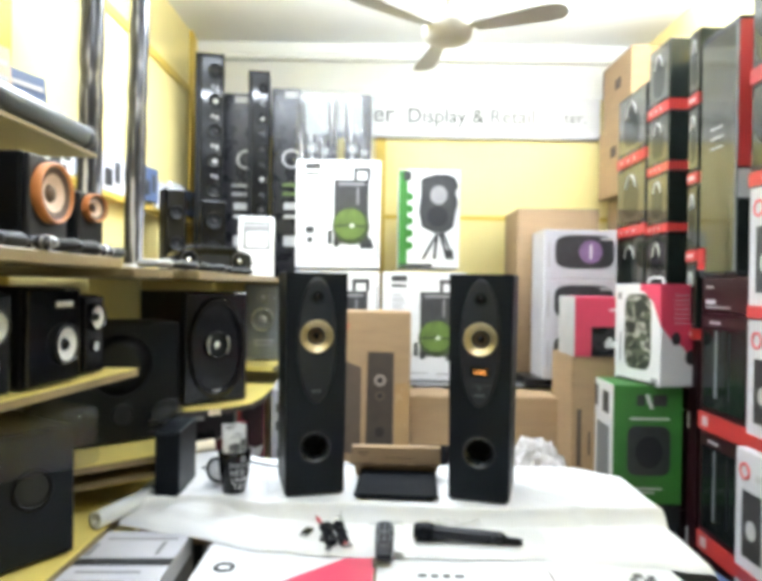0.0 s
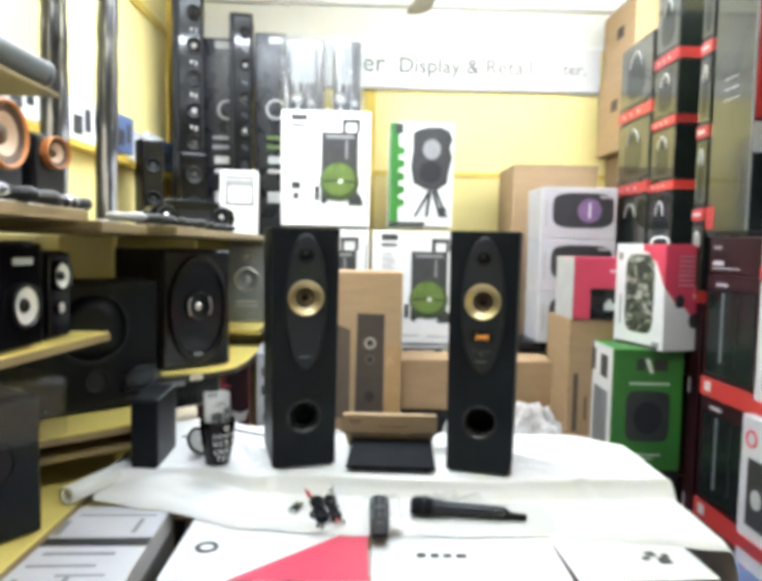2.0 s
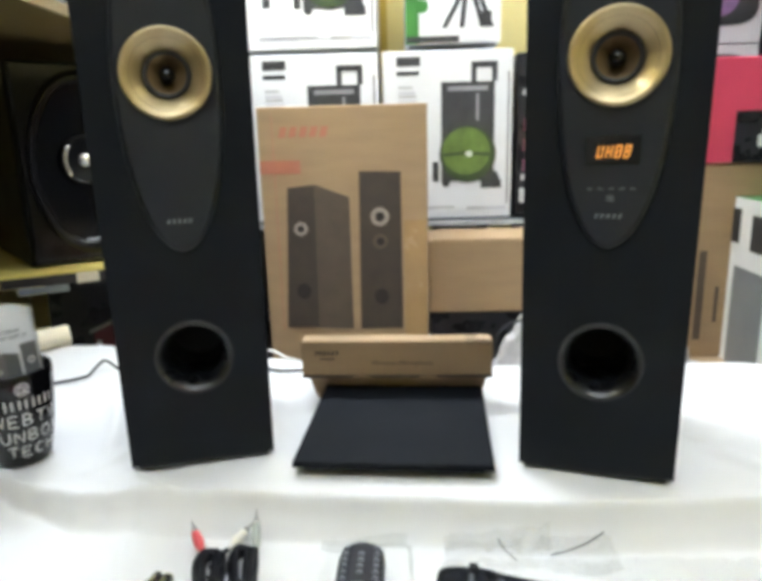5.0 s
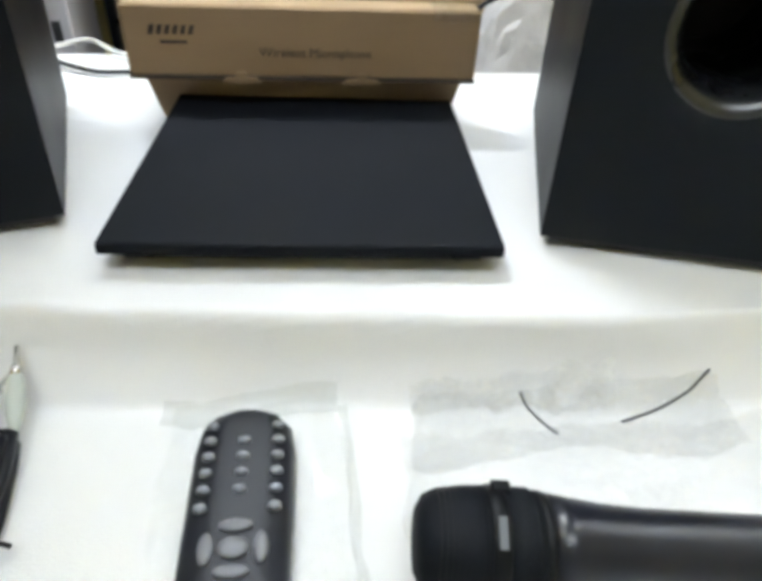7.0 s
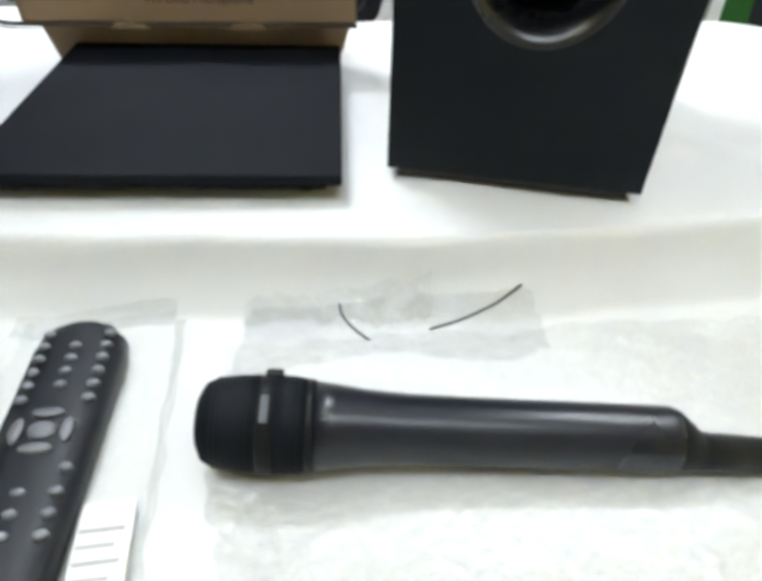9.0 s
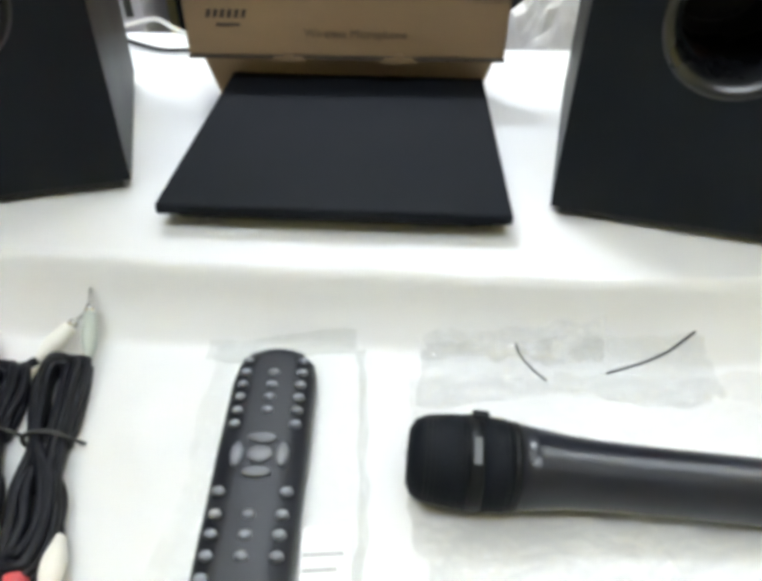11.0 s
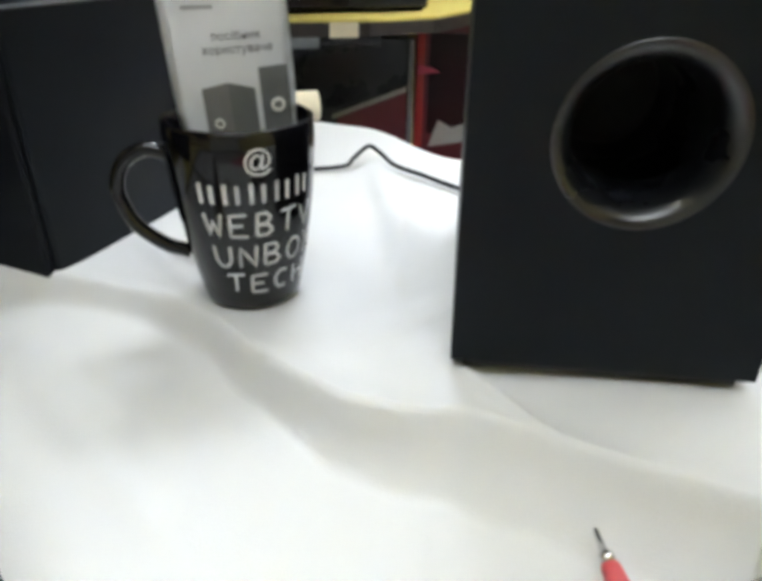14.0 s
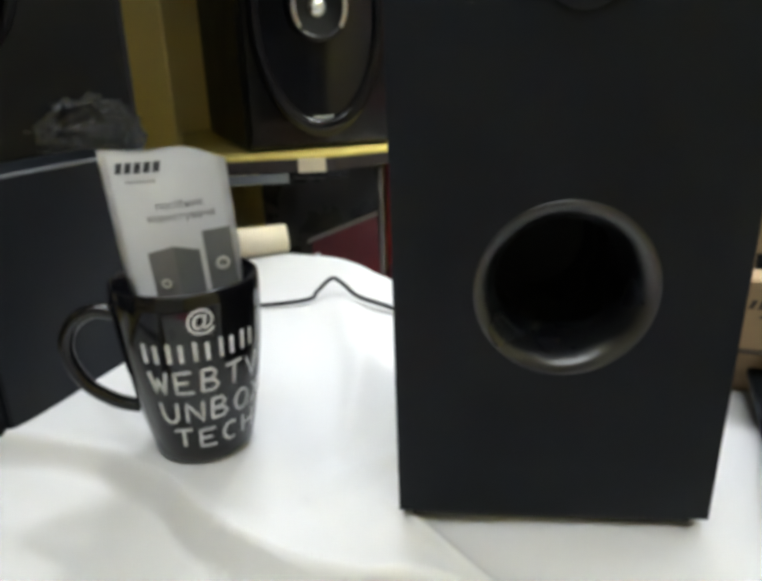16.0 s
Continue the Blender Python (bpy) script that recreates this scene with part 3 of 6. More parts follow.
# oval-fronted floor speaker on the low shelf
sp2 = shelf_speaker("floor_speaker", 0.27, 0.45, 0.44, pose(-0.650, 2.50, 0.897, 0, 0, 42), "glossy black loudspeaker with an oval front and silver emblem", [(0.0, 0.23, 0.055, BLACK_GLOSS, BLACK_SATIN, SILVER)])
shape = part("oval_trim", lathe_bm([(0.118, 0.0), (0.118, -0.010), (0.105, -0.013), (0.100, -0.004), (0.100, 0.0)], 48, "y"), BLACK_GLOSS, sp2, "glossy oval rim")
shape.matrix_basis = pose(0, 0, 0.22) @ Matrix.Diagonal((1, 1, 1.7, 1))
for sx in (-1, 1):
    part("emblem_arc", tube_bm([(sx * 0.045 * math.cos(v), -0.014, 0.23 + 0.05 * math.sin(v)) for v in np.linspace(-0.7, 0.7, 9)], 0.005), SILVER, sp2, "silver arc")
panel(sp2, "badge", -0.018, 0.018, 0.045, 0.055, LIGHT_GREY, proud=0.004)
# clear-packed speaker further along, dark cartons below it
cl = shelf_speaker("packed_speaker", 0.185, 0.2, 0.40, pose(-0.62, 3.30, 0.972, 0, 0, 8), "grey loudspeaker in crinkled clear packing", [(0.0, 0.215, 0.062, SILVER, MID_GREY, LIGHT_GREY), (0.0, 0.33, 0.03, SILVER, MID_GREY, LIGHT_GREY)], body=MID_GREY, trim=MID_GREY)
part("clear_packing", box_bm(-0.10, 0.10, -0.02, 0.21, 0.0, 0.405, bevel=0.01, segments=2), CLEAR, cl)
bars(cl, [(-0.05, 0.05, 0.10, 0.108), (-0.05, 0.05, 0.08, 0.086)], LIGHT_GREY)
k1 = carton("product_box", 0.13, 0.30, 0.568, pose(-0.575, 2.80, 0.298, 0, 0, 12), CARD_MAROON, "maroon product box standing under the shelf")
panel(k1, "printed_panel", -0.035, 0.055, 0.33, 0.54, CARD_DEEP)
bars(k1, [(-0.062, -0.045, 0.30, 0.565)], STRIP_RED)
part("torn_flap", plate_bm([(-0.03, 0.30), (0.045, 0.315), (0.06, 0.36), (0.02, 0.345), (-0.01, 0.36)], -0.003, -0.0015), LIGHT_GREY, k1, "torn pale flap")
part("fold_mark", plate_bm([(-0.06, 0.455), (-0.01, 0.462), (-0.03, 0.47), (-0.06, 0.475)], -0.003, -0.0015), CARD_PINK, k1)
k2 = carton("product_box", 0.065, 0.30, 0.60, pose(-0.456, 2.83, 0.298, 0, 0, 6), CARD_GREY, "narrow pale grey product box beside maroon ones")
bars(k2, [(-0.012, 0.018, 0.42, 0.46), (-0.005, 0.012, 0.30, 0.34), (-0.012, -0.002, 0.50, 0.54)], PRINT_DARK)
k3 = carton("product_box", 0.245, 0.26, 0.238, pose(-0.735, 2.648, 0.60, 0, 0, 20), CARD_BLACK, "black and maroon product box under the yellow shelf")
part("red_side_print", plate_bm([(-0.024, 0.004), (-0.022, 0.083), (0.119, 0.135), (0.1205, 0.004)], -0.002, 0), CARD_MAROON, k3)
part("worn_edge", plate_bm([(-0.034, 0.078), (-0.030, 0.088), (0.119, 0.146), (0.119, 0.136)], -0.003, 0), LIGHT_GREY, k3, "pale worn edge")
part("pale_label", box_bm(-0.018, -0.006, -0.0034, -0.002, 0.02, 0.058), CARD_GREY, k3)
part("taped_corner", box_bm(0.1225, 0.132, -0.006, 0.03, 0.0, 0.236, bevel=0.002), PRINT_GREY, k3, "crumpled taped corner")
for x, y, w, d, h, m_ in ((-0.66, 2.50, 0.10, 0.16, 0.025, CARD_BLACK), (-0.76, 2.66, 0.16, 0.12, 0.03, PRINT_DARK)):
    carton("flat_pack", w, d, h, pose(x, y, 0.842, 0, 0, 24), m_, "flat dark packet lying on a maroon box", "packets under the shelf", "packet", bevel=0.002)
k5 = carton("product_box", 0.34, 0.30, 0.30, pose(-0.74, 2.56, 0.298, 0, 0, 20), CARD_MAROON, "maroon product box under the yellow shelf")
bars(k5, [(-0.1, 0.02, 0.2, 0.215)], CARD_WHITE)
stand = thing("low_stand", pose(-0.72, 2.9, 0.0), "dark low stand carrying boxes under the shelving", "stand")
part("stand_top", box_bm(-0.30, 0.27, -0.55, 0.75, 0.26, 0.296, bevel=0.004), BLACK_SATIN, stand)
for x in (-0.26, 0.23):
    for y in (-0.5, 0.7):
        part("stand_leg", box_bm(x - 0.02, x + 0.02, y - 0.02, y + 0.02, 0, 0.26), BLACK_SATIN, stand)
# bottom subwoofer under a clear bag
bs = shelf_speaker("subwoofer", 0.235, 0.30, 0.29, pose(-0.759, 1.349, 0.754, 0, 0, 56), "black subwoofer with a round port under a clear plastic bag", [], [(0.02, 0.165, 0.045)], body=BLACK_VINYL, trim=BLACK_VINYL)
bm = box_bm(-0.13, 0.17, -0.02, 0.31, 0.19, 0.325, bevel=0.02, segments=3)
part("plastic_bag", bm, BAG, bs, "crumpled clear plastic bag")
# boombox on the upper shelf
bb = thing("boombox", pose(-0.640, 2.42, 1.407, 0, 0, 36), "black portable boombox wrapped in clear film", "speaker")
part("shell", plate_bm(ellipse(0, 0.048, 0.150, 0.046, 40, 3.2), 0.0, 0.11), BLACK_GLOSS, bb)
for sx in (-1, 1):
    driver(bb, sx * 0.100, 0.048, 0.036, GREY_PLASTIC, BLACK_SATIN, SILVER)
panel(bb, "display_panel", -0.058, 0.058, 0.025, 0.07, GREY_PLASTIC, proud=0.006)
part("carry_handle", tube_bm(spline([(-0.11, 0.05, 0.085), (-0.09, 0.05, 0.100), (0, 0.05, 0.104), (0.09, 0.05, 0.100), (0.11, 0.05, 0.085)]), 0.006), BLACK_SATIN, bb)
# thin black speakers behind
for x, y, w, h, rz in ((-0.985, 3.02, 0.10, 0.415, 34), (-0.885, 3.32, 0.13, 0.40, 24)):
    s = shelf_speaker("slim_speaker", w, 0.12, h, pose(x, y, 1.407, 0, 0, rz), "slim black tower speaker on the upper shelf", [(0, h * 0.72, w * 0.34, BLACK_GLOSS, BLACK_SATIN, GREY_PLASTIC), (0, h * 0.36, w * 0.34, BLACK_GLOSS, BLACK_SATIN, GREY_PLASTIC)])
# white pack
wp = carton("display_pack", 0.175, 0.10, 0.305, pose(-0.635, 3.16, 1.407, -6, 0, 6), CARD_WHITE, "white pack with a grey picture on the upper shelf", category="box")
panel(wp, "picture", -0.065, 0.072, 0.135, 0.280, PRINT_GREY)
panel(wp, "picture", -0.045, 0.055, 0.150, 0.225, CARD_WHITE, proud=0.003)
bars(wp, [(-0.06, 0.06, 0.255, 0.262), (-0.05, 0.03, 0.06, 0.07)], LIGHT_GREY, y=-0.002)
# tall towers on the upper shelf
for x, y, w, top, rz, n in ((-0.965, 3.50, 0.155, 2.64, 14, 6), (-0.69, 3.48, 0.115, 2.54, 8, 5)):
    h = top - 1.407
    t = thing("tower_speaker", pose(x, y, 1.407, 0, 0, rz), "tall slim black tower speaker on the upper shelf", "speaker", "tall towers on the shelf")
    part("cabinet", box_bm(-w / 2, w / 2, 0, 0.2, 0, h, bevel=0.006, segments=2), BLACK_SATIN, t)
    part("baffle", box_bm(-w * 0.30, w * 0.42, -0.006, 0.001, 0.03, h - 0.02, bevel=0.004), BLACK_GLOSS, t)
    for k in range(n):
        driver(t, w * 0.20, h - 0.10 - k * 0.165, w * 0.27, BLACK_GLOSS, BLACK_SATIN, LIGHT_GREY if k % 2 else GREY_PLASTIC, y=-0.006, proud=0.010)
        bars(t, [(w * 0.08, w * 0.16, h - 0.19 - k * 0.165, h - 0.175 - k * 0.165), (w * 0.24, w * 0.30, h - 0.20 - k * 0.165, h - 0.178 - k * 0.165)], LIGHT_GREY if w > 0.13 else SLATE, y=-0.006)
# printed dark cartons between and beside the towers
for x, y, w, z0, h in ((-0.85, 3.66, 0.27, 1.407, 1.06), (-0.56, 3.62, 0.16, 1.407, 1.08)):
    c = carton("tower_carton", w, 0.18, h, pose(x, y, z0, 0, 0, 4), CARD_BLACK, "tall black printed speaker carton on the upper shelf", "tall cartons")
    bars(c, [(-w * 0.05, w * 0.44, h - 0.055, h - 0.015), (-w * 0.05, w * 0.40, 0.39, 0.43), (-w * 0.05, w * 0.40, 0.34, 0.36), (-w * 0.05, w * 0.40, 0.18, 0.24)], LIGHT_GREY)
    bars(c, [(-w * 0.1, w * 0.42, 0.52, 0.54), (-w * 0.1, w * 0.42, 0.47, 0.49)], GREEN_BALL if x > -0.7 else PRINT_GREY)
    part("printed_ring", move(lathe_bm([(0.055, 0), (0.055, -0.002), (0.042, -0.002), (0.042, 0)], 28, "y"), w * 0.2, 0, 0.68), LIGHT_GREY, c)
# wrapped long poles
for x, y, r, z1, lean in ((-0.99, 2.125, 0.043, 2.80, 0.6), (-0.99, 2.51, 0.041, 2.82, 1.0)):
    t = thing("wrapped_soundbar", pose(x, y, 1.407, 0, lean, 0), "long black soundbar standing on end in crinkled clear wrap", "soundbar", "wrapped soundbars")
    prof = [(r * (0.9 + 0.12 * noise.noise((k * 0.7, x, y))), k * (z1 - 1.407) / 26) for k in range(27)]
    part("wrapped_body", lathe_bm(prof, 14), GLINT_FILM, t)
    part("end_cap", lathe_bm([(r * 1.05, -0.0), (r * 1.05, 0.03), (r * 0.9, 0.035)], 14), LIGHT_GREY, t)
# grey soundbar on the top wall shelf, and packs behind it
sb = thing("soundbar", pose(-0.765, 1.03, 1.702), "grey tubular soundbar lying on a wall shelf", "soundbar")
part("tube", move(lathe_bm([(0.024, 0.0), (0.030, 0.01), (0.030, 0.58), (0.024, 0.59)], 24), 0, 0, 0.031, rx=-90), SLATE, sb)
part("end_cap", move(lathe_bm([(0.0302, 0.56), (0.031, 0.585), (0.025, 0.596)], 24), 0, 0, 0.031, rx=-90), SLATE, sb)
for y, w, h, m_, lab in ((1.345, 0.10, 0.175, ORANGE_CONE, "small orange and white packet on the wall shelf"), (1.475, 0.12, 0.155, CARD_BLUE, "small blue patterned packet on the wall shelf"), (1.585, 0.08, 0.10, CARD_BLACK, "small black packet on the wall shelf")):
    p = carton("packet", w, 0.06, h, pose(-0.825, y, 1.702, -6, 0, 70), m_, lab, "packets")
    for i in range(4):
        bars(p, [(-w * 0.4, w * 0.4, h * (0.15 + 0.2 * i), h * (0.22 + 0.2 * i))], CARD_GREY)
# strip of leaflets along the wall
for k in range(9):
    y = 2.02 + 0.215 * k
    t = thing("leaflet_pack", pose(X0 + 0.03, y, 1.74 + 0.012 * (k % 3), 0, 0, 84), "small printed packet hung along the yellow wall", "packet", "packets hung on the wall")
    h = 0.15 + 0.02 * (k % 2)
    part("packet", box_bm(-0.09, 0.09, 0, 0.02, 0, h, bevel=0.003), (CARD_GREY, CARD_WHITE, CARD_BLUE)[k % 3], t)
    bars(t, [(-0.06, 0.0, 0.03, h * 0.6), (0.02, 0.06, 0.05, h * 0.8)], PRINT_DARK)
setting("hanging_rail", box_bm(X0 + 0.002, X0 + 0.05, 1.96, 3.80, 1.715, 1.738), OCHRE, "narrow ochre rail along the yellow wall", "rail")
# dark litter of wrapped things along the upper shelf edge
for k in range(10):
    y = 0.75 + 0.085 * k
    t = thing("wrapped_cable", pose(-0.645, y, 1.426, 0, 0, 20 * (k % 5)), "dark folded plastic-wrapped cable on the shelf edge", "cable", "wrapped cables on the shelf")
    part("wrapped_lead", move(lathe_bm([(0.006, -0.045), (0.014, -0.035), (0.013, 0.0), (0.015, 0.03), (0.007, 0.045)], 8, "x"), 0, 0, 0.013), (GREY_PLASTIC, RUBBER, GLINT_FILM)[k % 3], t)
for k in range(14):
    y = 1.60 + 0.075 * k
    t = thing("wrapped_cable", pose(-0.575 + 0.02 * (k % 3), y, 1.406, 0, 0, 37 * k), "pale plastic-wrapped cable on the shelf edge", "cable", "wrapped cables on the shelf")
    part("wrapped_lead", move(lathe_bm([(0.006, -0.045), (0.011, -0.035), (0.010, 0.0), (0.012, 0.03), (0.006, 0.045)], 8, "x"), 0, 0, 0.011), (LIGHT_GREY, RUBBER, GREY_PLASTIC)[k % 3], t)


# ---- the back of the shop ----
rear = thing("rear_shelf", pose(0, 3.33, 0), "dark low shelf unit along the end wall", "shelf")
part("shelf_top", box_bm(-0.50, 1.20, 0, 0.6, 0.845, 0.868, bevel=0.003), GREY_PLASTIC, rear)
part("shelf_edge", box_bm(-0.50, 1.20, -0.004, 0.0, 0.848, 0.866), LIGHT_GREY, rear)
for x in (-0.48, 0.35, 1.18):
    part("side_panel", box_bm(x - 0.012, x + 0.012, 0.01, 0.6, 0, 0.845), BLACK_SATIN, rear)
part("lower_board", box_bm(-0.48, 1.18, 0.01, 0.6, 0.50, 0.52), BLACK_SATIN, rear)


def trolley_box(m, w=0.45, h=0.575):
    """White product box with a picture of a trolley speaker."""
    t = carton("product_box", w, 0.34, h, m, CARD_WHITE, "white product box picturing a green-fronted trolley speaker", "trolley speaker boxes")
    k = h / 0.575
    panel(t, "trolley_picture", w * -0.05, w * 0.36, 0.13 * k, 0.47 * k, PRINT_DARK)
    cx, cz = w * 0.155, 0.225 * k
    shape_panel(t, "wheel_picture", ellipse(cx - w * 0.17, 0.135 * k, w * 0.035, 0.025 * k, 20), PRINT_DARK, proud=0.003)
    shape_panel(t, "wheel_picture", ellipse(cx + w * 0.21, 0.135 * k, w * 0.040, 0.030 * k, 20), PRINT_DARK, proud=0.003)
    shape_panel(t, "ball_rim_picture", ellipse(cx, cz, w * 0.222, 0.100 * k), PRINT_DARK, proud=0.0035)
    shape_panel(t, "ball_shade_picture", ellipse(cx, cz, w * 0.212, 0.095 * k), DARK_GREEN, proud=0.0042)
    shape_panel(t, "speaker_front_picture", ellipse(cx - w * 0.012, cz + 0.010 * k, w * 0.188, 0.082 * k), GREEN_BALL, proud=0.0049)
    part("ball_mark", plate_bm([(cx - w * 0.19, cz + 0.004 * k), (cx - w * 0.03, cz + 0.010 * k), (cx + w * 0.17, cz + 0.004 * k), (cx + w * 0.17, cz - 0.008 * k), (cx, cz - 0.002 * k), (cx - w * 0.19, cz - 0.006 * k)], -0.0056, -0.0049), DARK_GREEN, t)
    shape_panel(t, "emblem_picture", ellipse(cx + w * 0.01, cz + 0.001 * k, w * 0.028, 0.010 * k, 16), CARD_GREY, proud=0.0062)
    bars(t, [(w * 0.0, w * 0.31, 0.44 * k, 0.455 * k), (w * 0.22, w * 0.24, 0.34 * k, 0.43 * k)], PRINT_GREY, y=-0.0015)
    part("handle_picture", plate_bm([(w * 0.18, 0.47 * k), (w * 0.18, 0.535 * k), (w * 0.38, 0.535 * k), (w * 0.38, 0.47 * k), (w * 0.34, 0.47 * k), (w * 0.34, 0.515 * k), (w * 0.22, 0.515 * k), (w * 0.22, 0.47 * k)], -0.002, 0), PRINT_DARK, t)
    bars(t, [(-w * 0.39, -w * 0.21, 0.525 * k, 0.555 * k), (-w * 0.39, -w * 0.22, 0.495 * k, 0.508 * k)], PRINT_DARK)
    bars(t, [(-w * 0.38, -w * (0.27 - 0.03 * (i % 2)), (0.450 - 0.030 * i) * k, (0.458 - 0.030 * i) * k) for i in range(7)], LIGHT_GREY)
    bars(t, [(-w * 0.40, w * 0.05, 0.035 * k, 0.043 * k), (w * 0.15, w * 0.30, 0.030 * k, 0.040 * k)], LIGHT_GREY)
    for i in range(6):
        bars(t, [(-w * 0.38, -w * (0.25 - 0.02 * (i % 2)), (0.43 - 0.028 * i) * k, (0.442 - 0.028 * i) * k)], CARD_GREY)
    bars(t, [(-w * 0.38, -w * 0.28, 0.185 * k, 0.22 * k), (-w * 0.36, -w * 0.30, 0.135 * k, 0.165 * k), (-w * 0.12, -w * 0.07, 0.13 * k, 0.2 * k), (w * 0.26, w * 0.42, 0.105 * k, 0.135 * k)], PRINT_DARK)
    bars(t, [(w * 0.2, w * 0.46, 0.028 * k, 0.04 * k), (-w * 0.4, -w * 0.1, 0.03 * k, 0.038 * k)], CARD_GREY)
    bars(t, [(w * 0.46, w * 0.475, 0.05 * k, 0.5 * k)], PRINT_GREY)
    return t


first = trolley_box(pose(-0.24, 3.37, 0.870))
copy_thing(first, pose(-0.24, 3.37, 1.460))
copy_thing(first, pose(0.225, 3.37, 0.870))
bt = carton("product_box", 0.325, 0.30, 0.525, pose(0.243, 3.37, 1.4655), CARD_WHITE, "white green-spined product box picturing a black speaker on a tripod")
panel(bt, "green_band", -0.1615, -0.115, 0.0, 0.52, CARD_GREEN)
for i in range(5):
    shape_panel(bt, "green_dot", ellipse(-0.105, 0.12 + 0.065 * i, 0.022, 0.022, 20), CARD_GREEN)
shape_panel(bt, "speaker_picture", [(-0.045, 0.47), (-0.02, 0.485), (0.03, 0.50), (0.10, 0.50), (0.14, 0.48), (0.155, 0.44), (0.14, 0.40), (0.155, 0.35), (0.14, 0.29), (0.13, 0.22), (0.08, 0.185), (0.02, 0.19), (-0.04, 0.22), (-0.055, 0.30), (-0.045, 0.38)], PRINT_DARK, proud=0.002)
shape_panel(bt, "horn_picture", ellipse(0.05, 0.39, 0.045, 0.05), PRINT_GREY, proud=0.003)
shape_panel(bt, "cone_picture", ellipse(0.045, 0.275, 0.055, 0.055), GREY_PLASTIC, proud=0.003)
for ax, bx in ((0.045, -0.03), (0.045, 0.03), (0.06, 0.10), (0.075, 0.13)):
    part("tripod_picture", plate_bm([(ax - 0.008, 0.185), (ax + 0.008, 0.185), (bx + 0.008, 0.05), (bx - 0.008, 0.05)], -0.0025, 0), PRINT_DARK, bt)
bars(bt, [(-0.16, 0.02, 0.005, 0.024), (-0.135, -0.095, 0.465, 0.515), (0.095, 0.13, 0.05, 0.10)], PRINT_DARK)
# clear wrapped silver units on top of the white boxes
for x, w, h in ((-0.365, 0.25, 0.40), (-0.145, 0.19, 0.40)):
    t = thing("packed_speaker", pose(x, 3.46, 2.037), "silver and black speaker in glossy clear packing", "speaker", "clear packs on the boxes")
    part("unit", box_bm(-w / 2 + 0.02, w / 2 - 0.02, 0.02, 0.18, 0, h - 0.02, bevel=0.012, segments=2), GLINT_FILM, t)
    panel(t, "silver_face", -w / 2 + 0.06, w / 2 - 0.07, 0.16, h - 0.05, MID_GREY, y=0.02, proud=0.006)
    driver(t, -0.03, 0.08, 0.035, BLACK_SATIN, MID_GREY, SILVER, y=0.014)
    driver(t, 0.04, 0.06, 0.025, BLACK_SATIN, MID_GREY, SILVER, y=0.014)
    part("clear_pack", box_bm(-w / 2, w / 2, 0, 0.2, 0, h, bevel=0.012, segments=2), CLEAR, t)
# dark product box beside the trolley boxes
db = carton("product_box", 0.22, 0.30, 0.56, pose(0.575, 3.375, 0.87), CARD_BLACK, "black product box with pink icons on the rear shelf")
for i in range(3):
    for q in range(3):
        bars(db, [(-0.085, -0.055, 0.302 - 0.07 * i + 0.015 * q, 0.310 - 0.07 * i + 0.015 * q), (-0.042, -0.018, 0.302 - 0.07 * i + 0.015 * q, 0.310 - 0.07 * i + 0.015 * q)], PINK_PRINT)
bars(db, [(-0.095, -0.01, 0.05, 0.10)], LIGHT_GREY)
bars(db, [(-0.09, -0.02, 0.13, 0.15), (-0.09, 0.0, 0.42, 0.44)], LIGHT_GREY)


def purple_box(m):
    """White box with a dark barrel speaker picture."""
    t = carton("product_box", 0.37, 0.25, 0.251, m, CARD_GREY, "pale product box picturing a dark barrel speaker", "barrel speaker boxes")
    shape_panel(t, "speaker_picture", ellipse(0.02, 0.14, 0.15, 0.085, 40, 4), PRINT_DARK)
    return t


for k in range(3):
    t = purple_box(pose(0.998, 3.2, 0.909 + 0.2525 * k))
    if k == 2:
        shape_panel(t, "disc_picture", ellipse(0.05, 0.14, 0.058, 0.058), PURPLE, proud=0.003)
        bars(t, [(0.045, 0.055, 0.105, 0.175)], CARD_WHITE, y=-0.003)
    bars(t, [(-0.165, -0.155, 0.06, 0.19), (0.10, 0.15, 0.20, 0.212)], LIGHT_GREY, y=-0.0016)
blk = carton("product_box", 0.5, 0.24, 0.041, pose(0.985, 3.22, 0.868), CARD_BLACK, "flat black box under the pale boxes", bevel=0.002)
bc = carton("shipping_carton", 0.45, 0.36, 0.94, pose(0.968, 3.50, 0.868), KRAFT, "large brown cardboard carton behind the pale boxes", category="carton")
part("carton_tape", box_bm(-0.025, 0.025, -0.0012, 0.36, 0.94, 0.94 + 0.0012), TAPE, bc)
part("flap_seam", box_bm(-0.215, 0.215, -0.0008, 0.0, 0.9359999999999999, 0.939), KRAFT_MID, bc)
for x, y, z, w, h in ((1.455, 3.42, 1.90, 0.30, 0.40), (1.475, 3.46, 2.302, 0.27, 0.40), (1.495, 3.44, 1.0, 0.25, 0.898)):
    c = carton("shipping_carton", w, 0.44, h, pose(x, y, z), KRAFT, "brown cardboard carton stacked by the end wall", "cartons by the end wall", "carton")
    part("carton_tape", box_bm(-0.025, 0.025, -0.0012, 0.0, 0, h), TAPE, c)
    part("hand_hole", box_bm(-w / 2 - 0.0012, -w / 2, 0.15, 0.24, h * 0.55, h * 0.7), KRAFT_DARK, c)
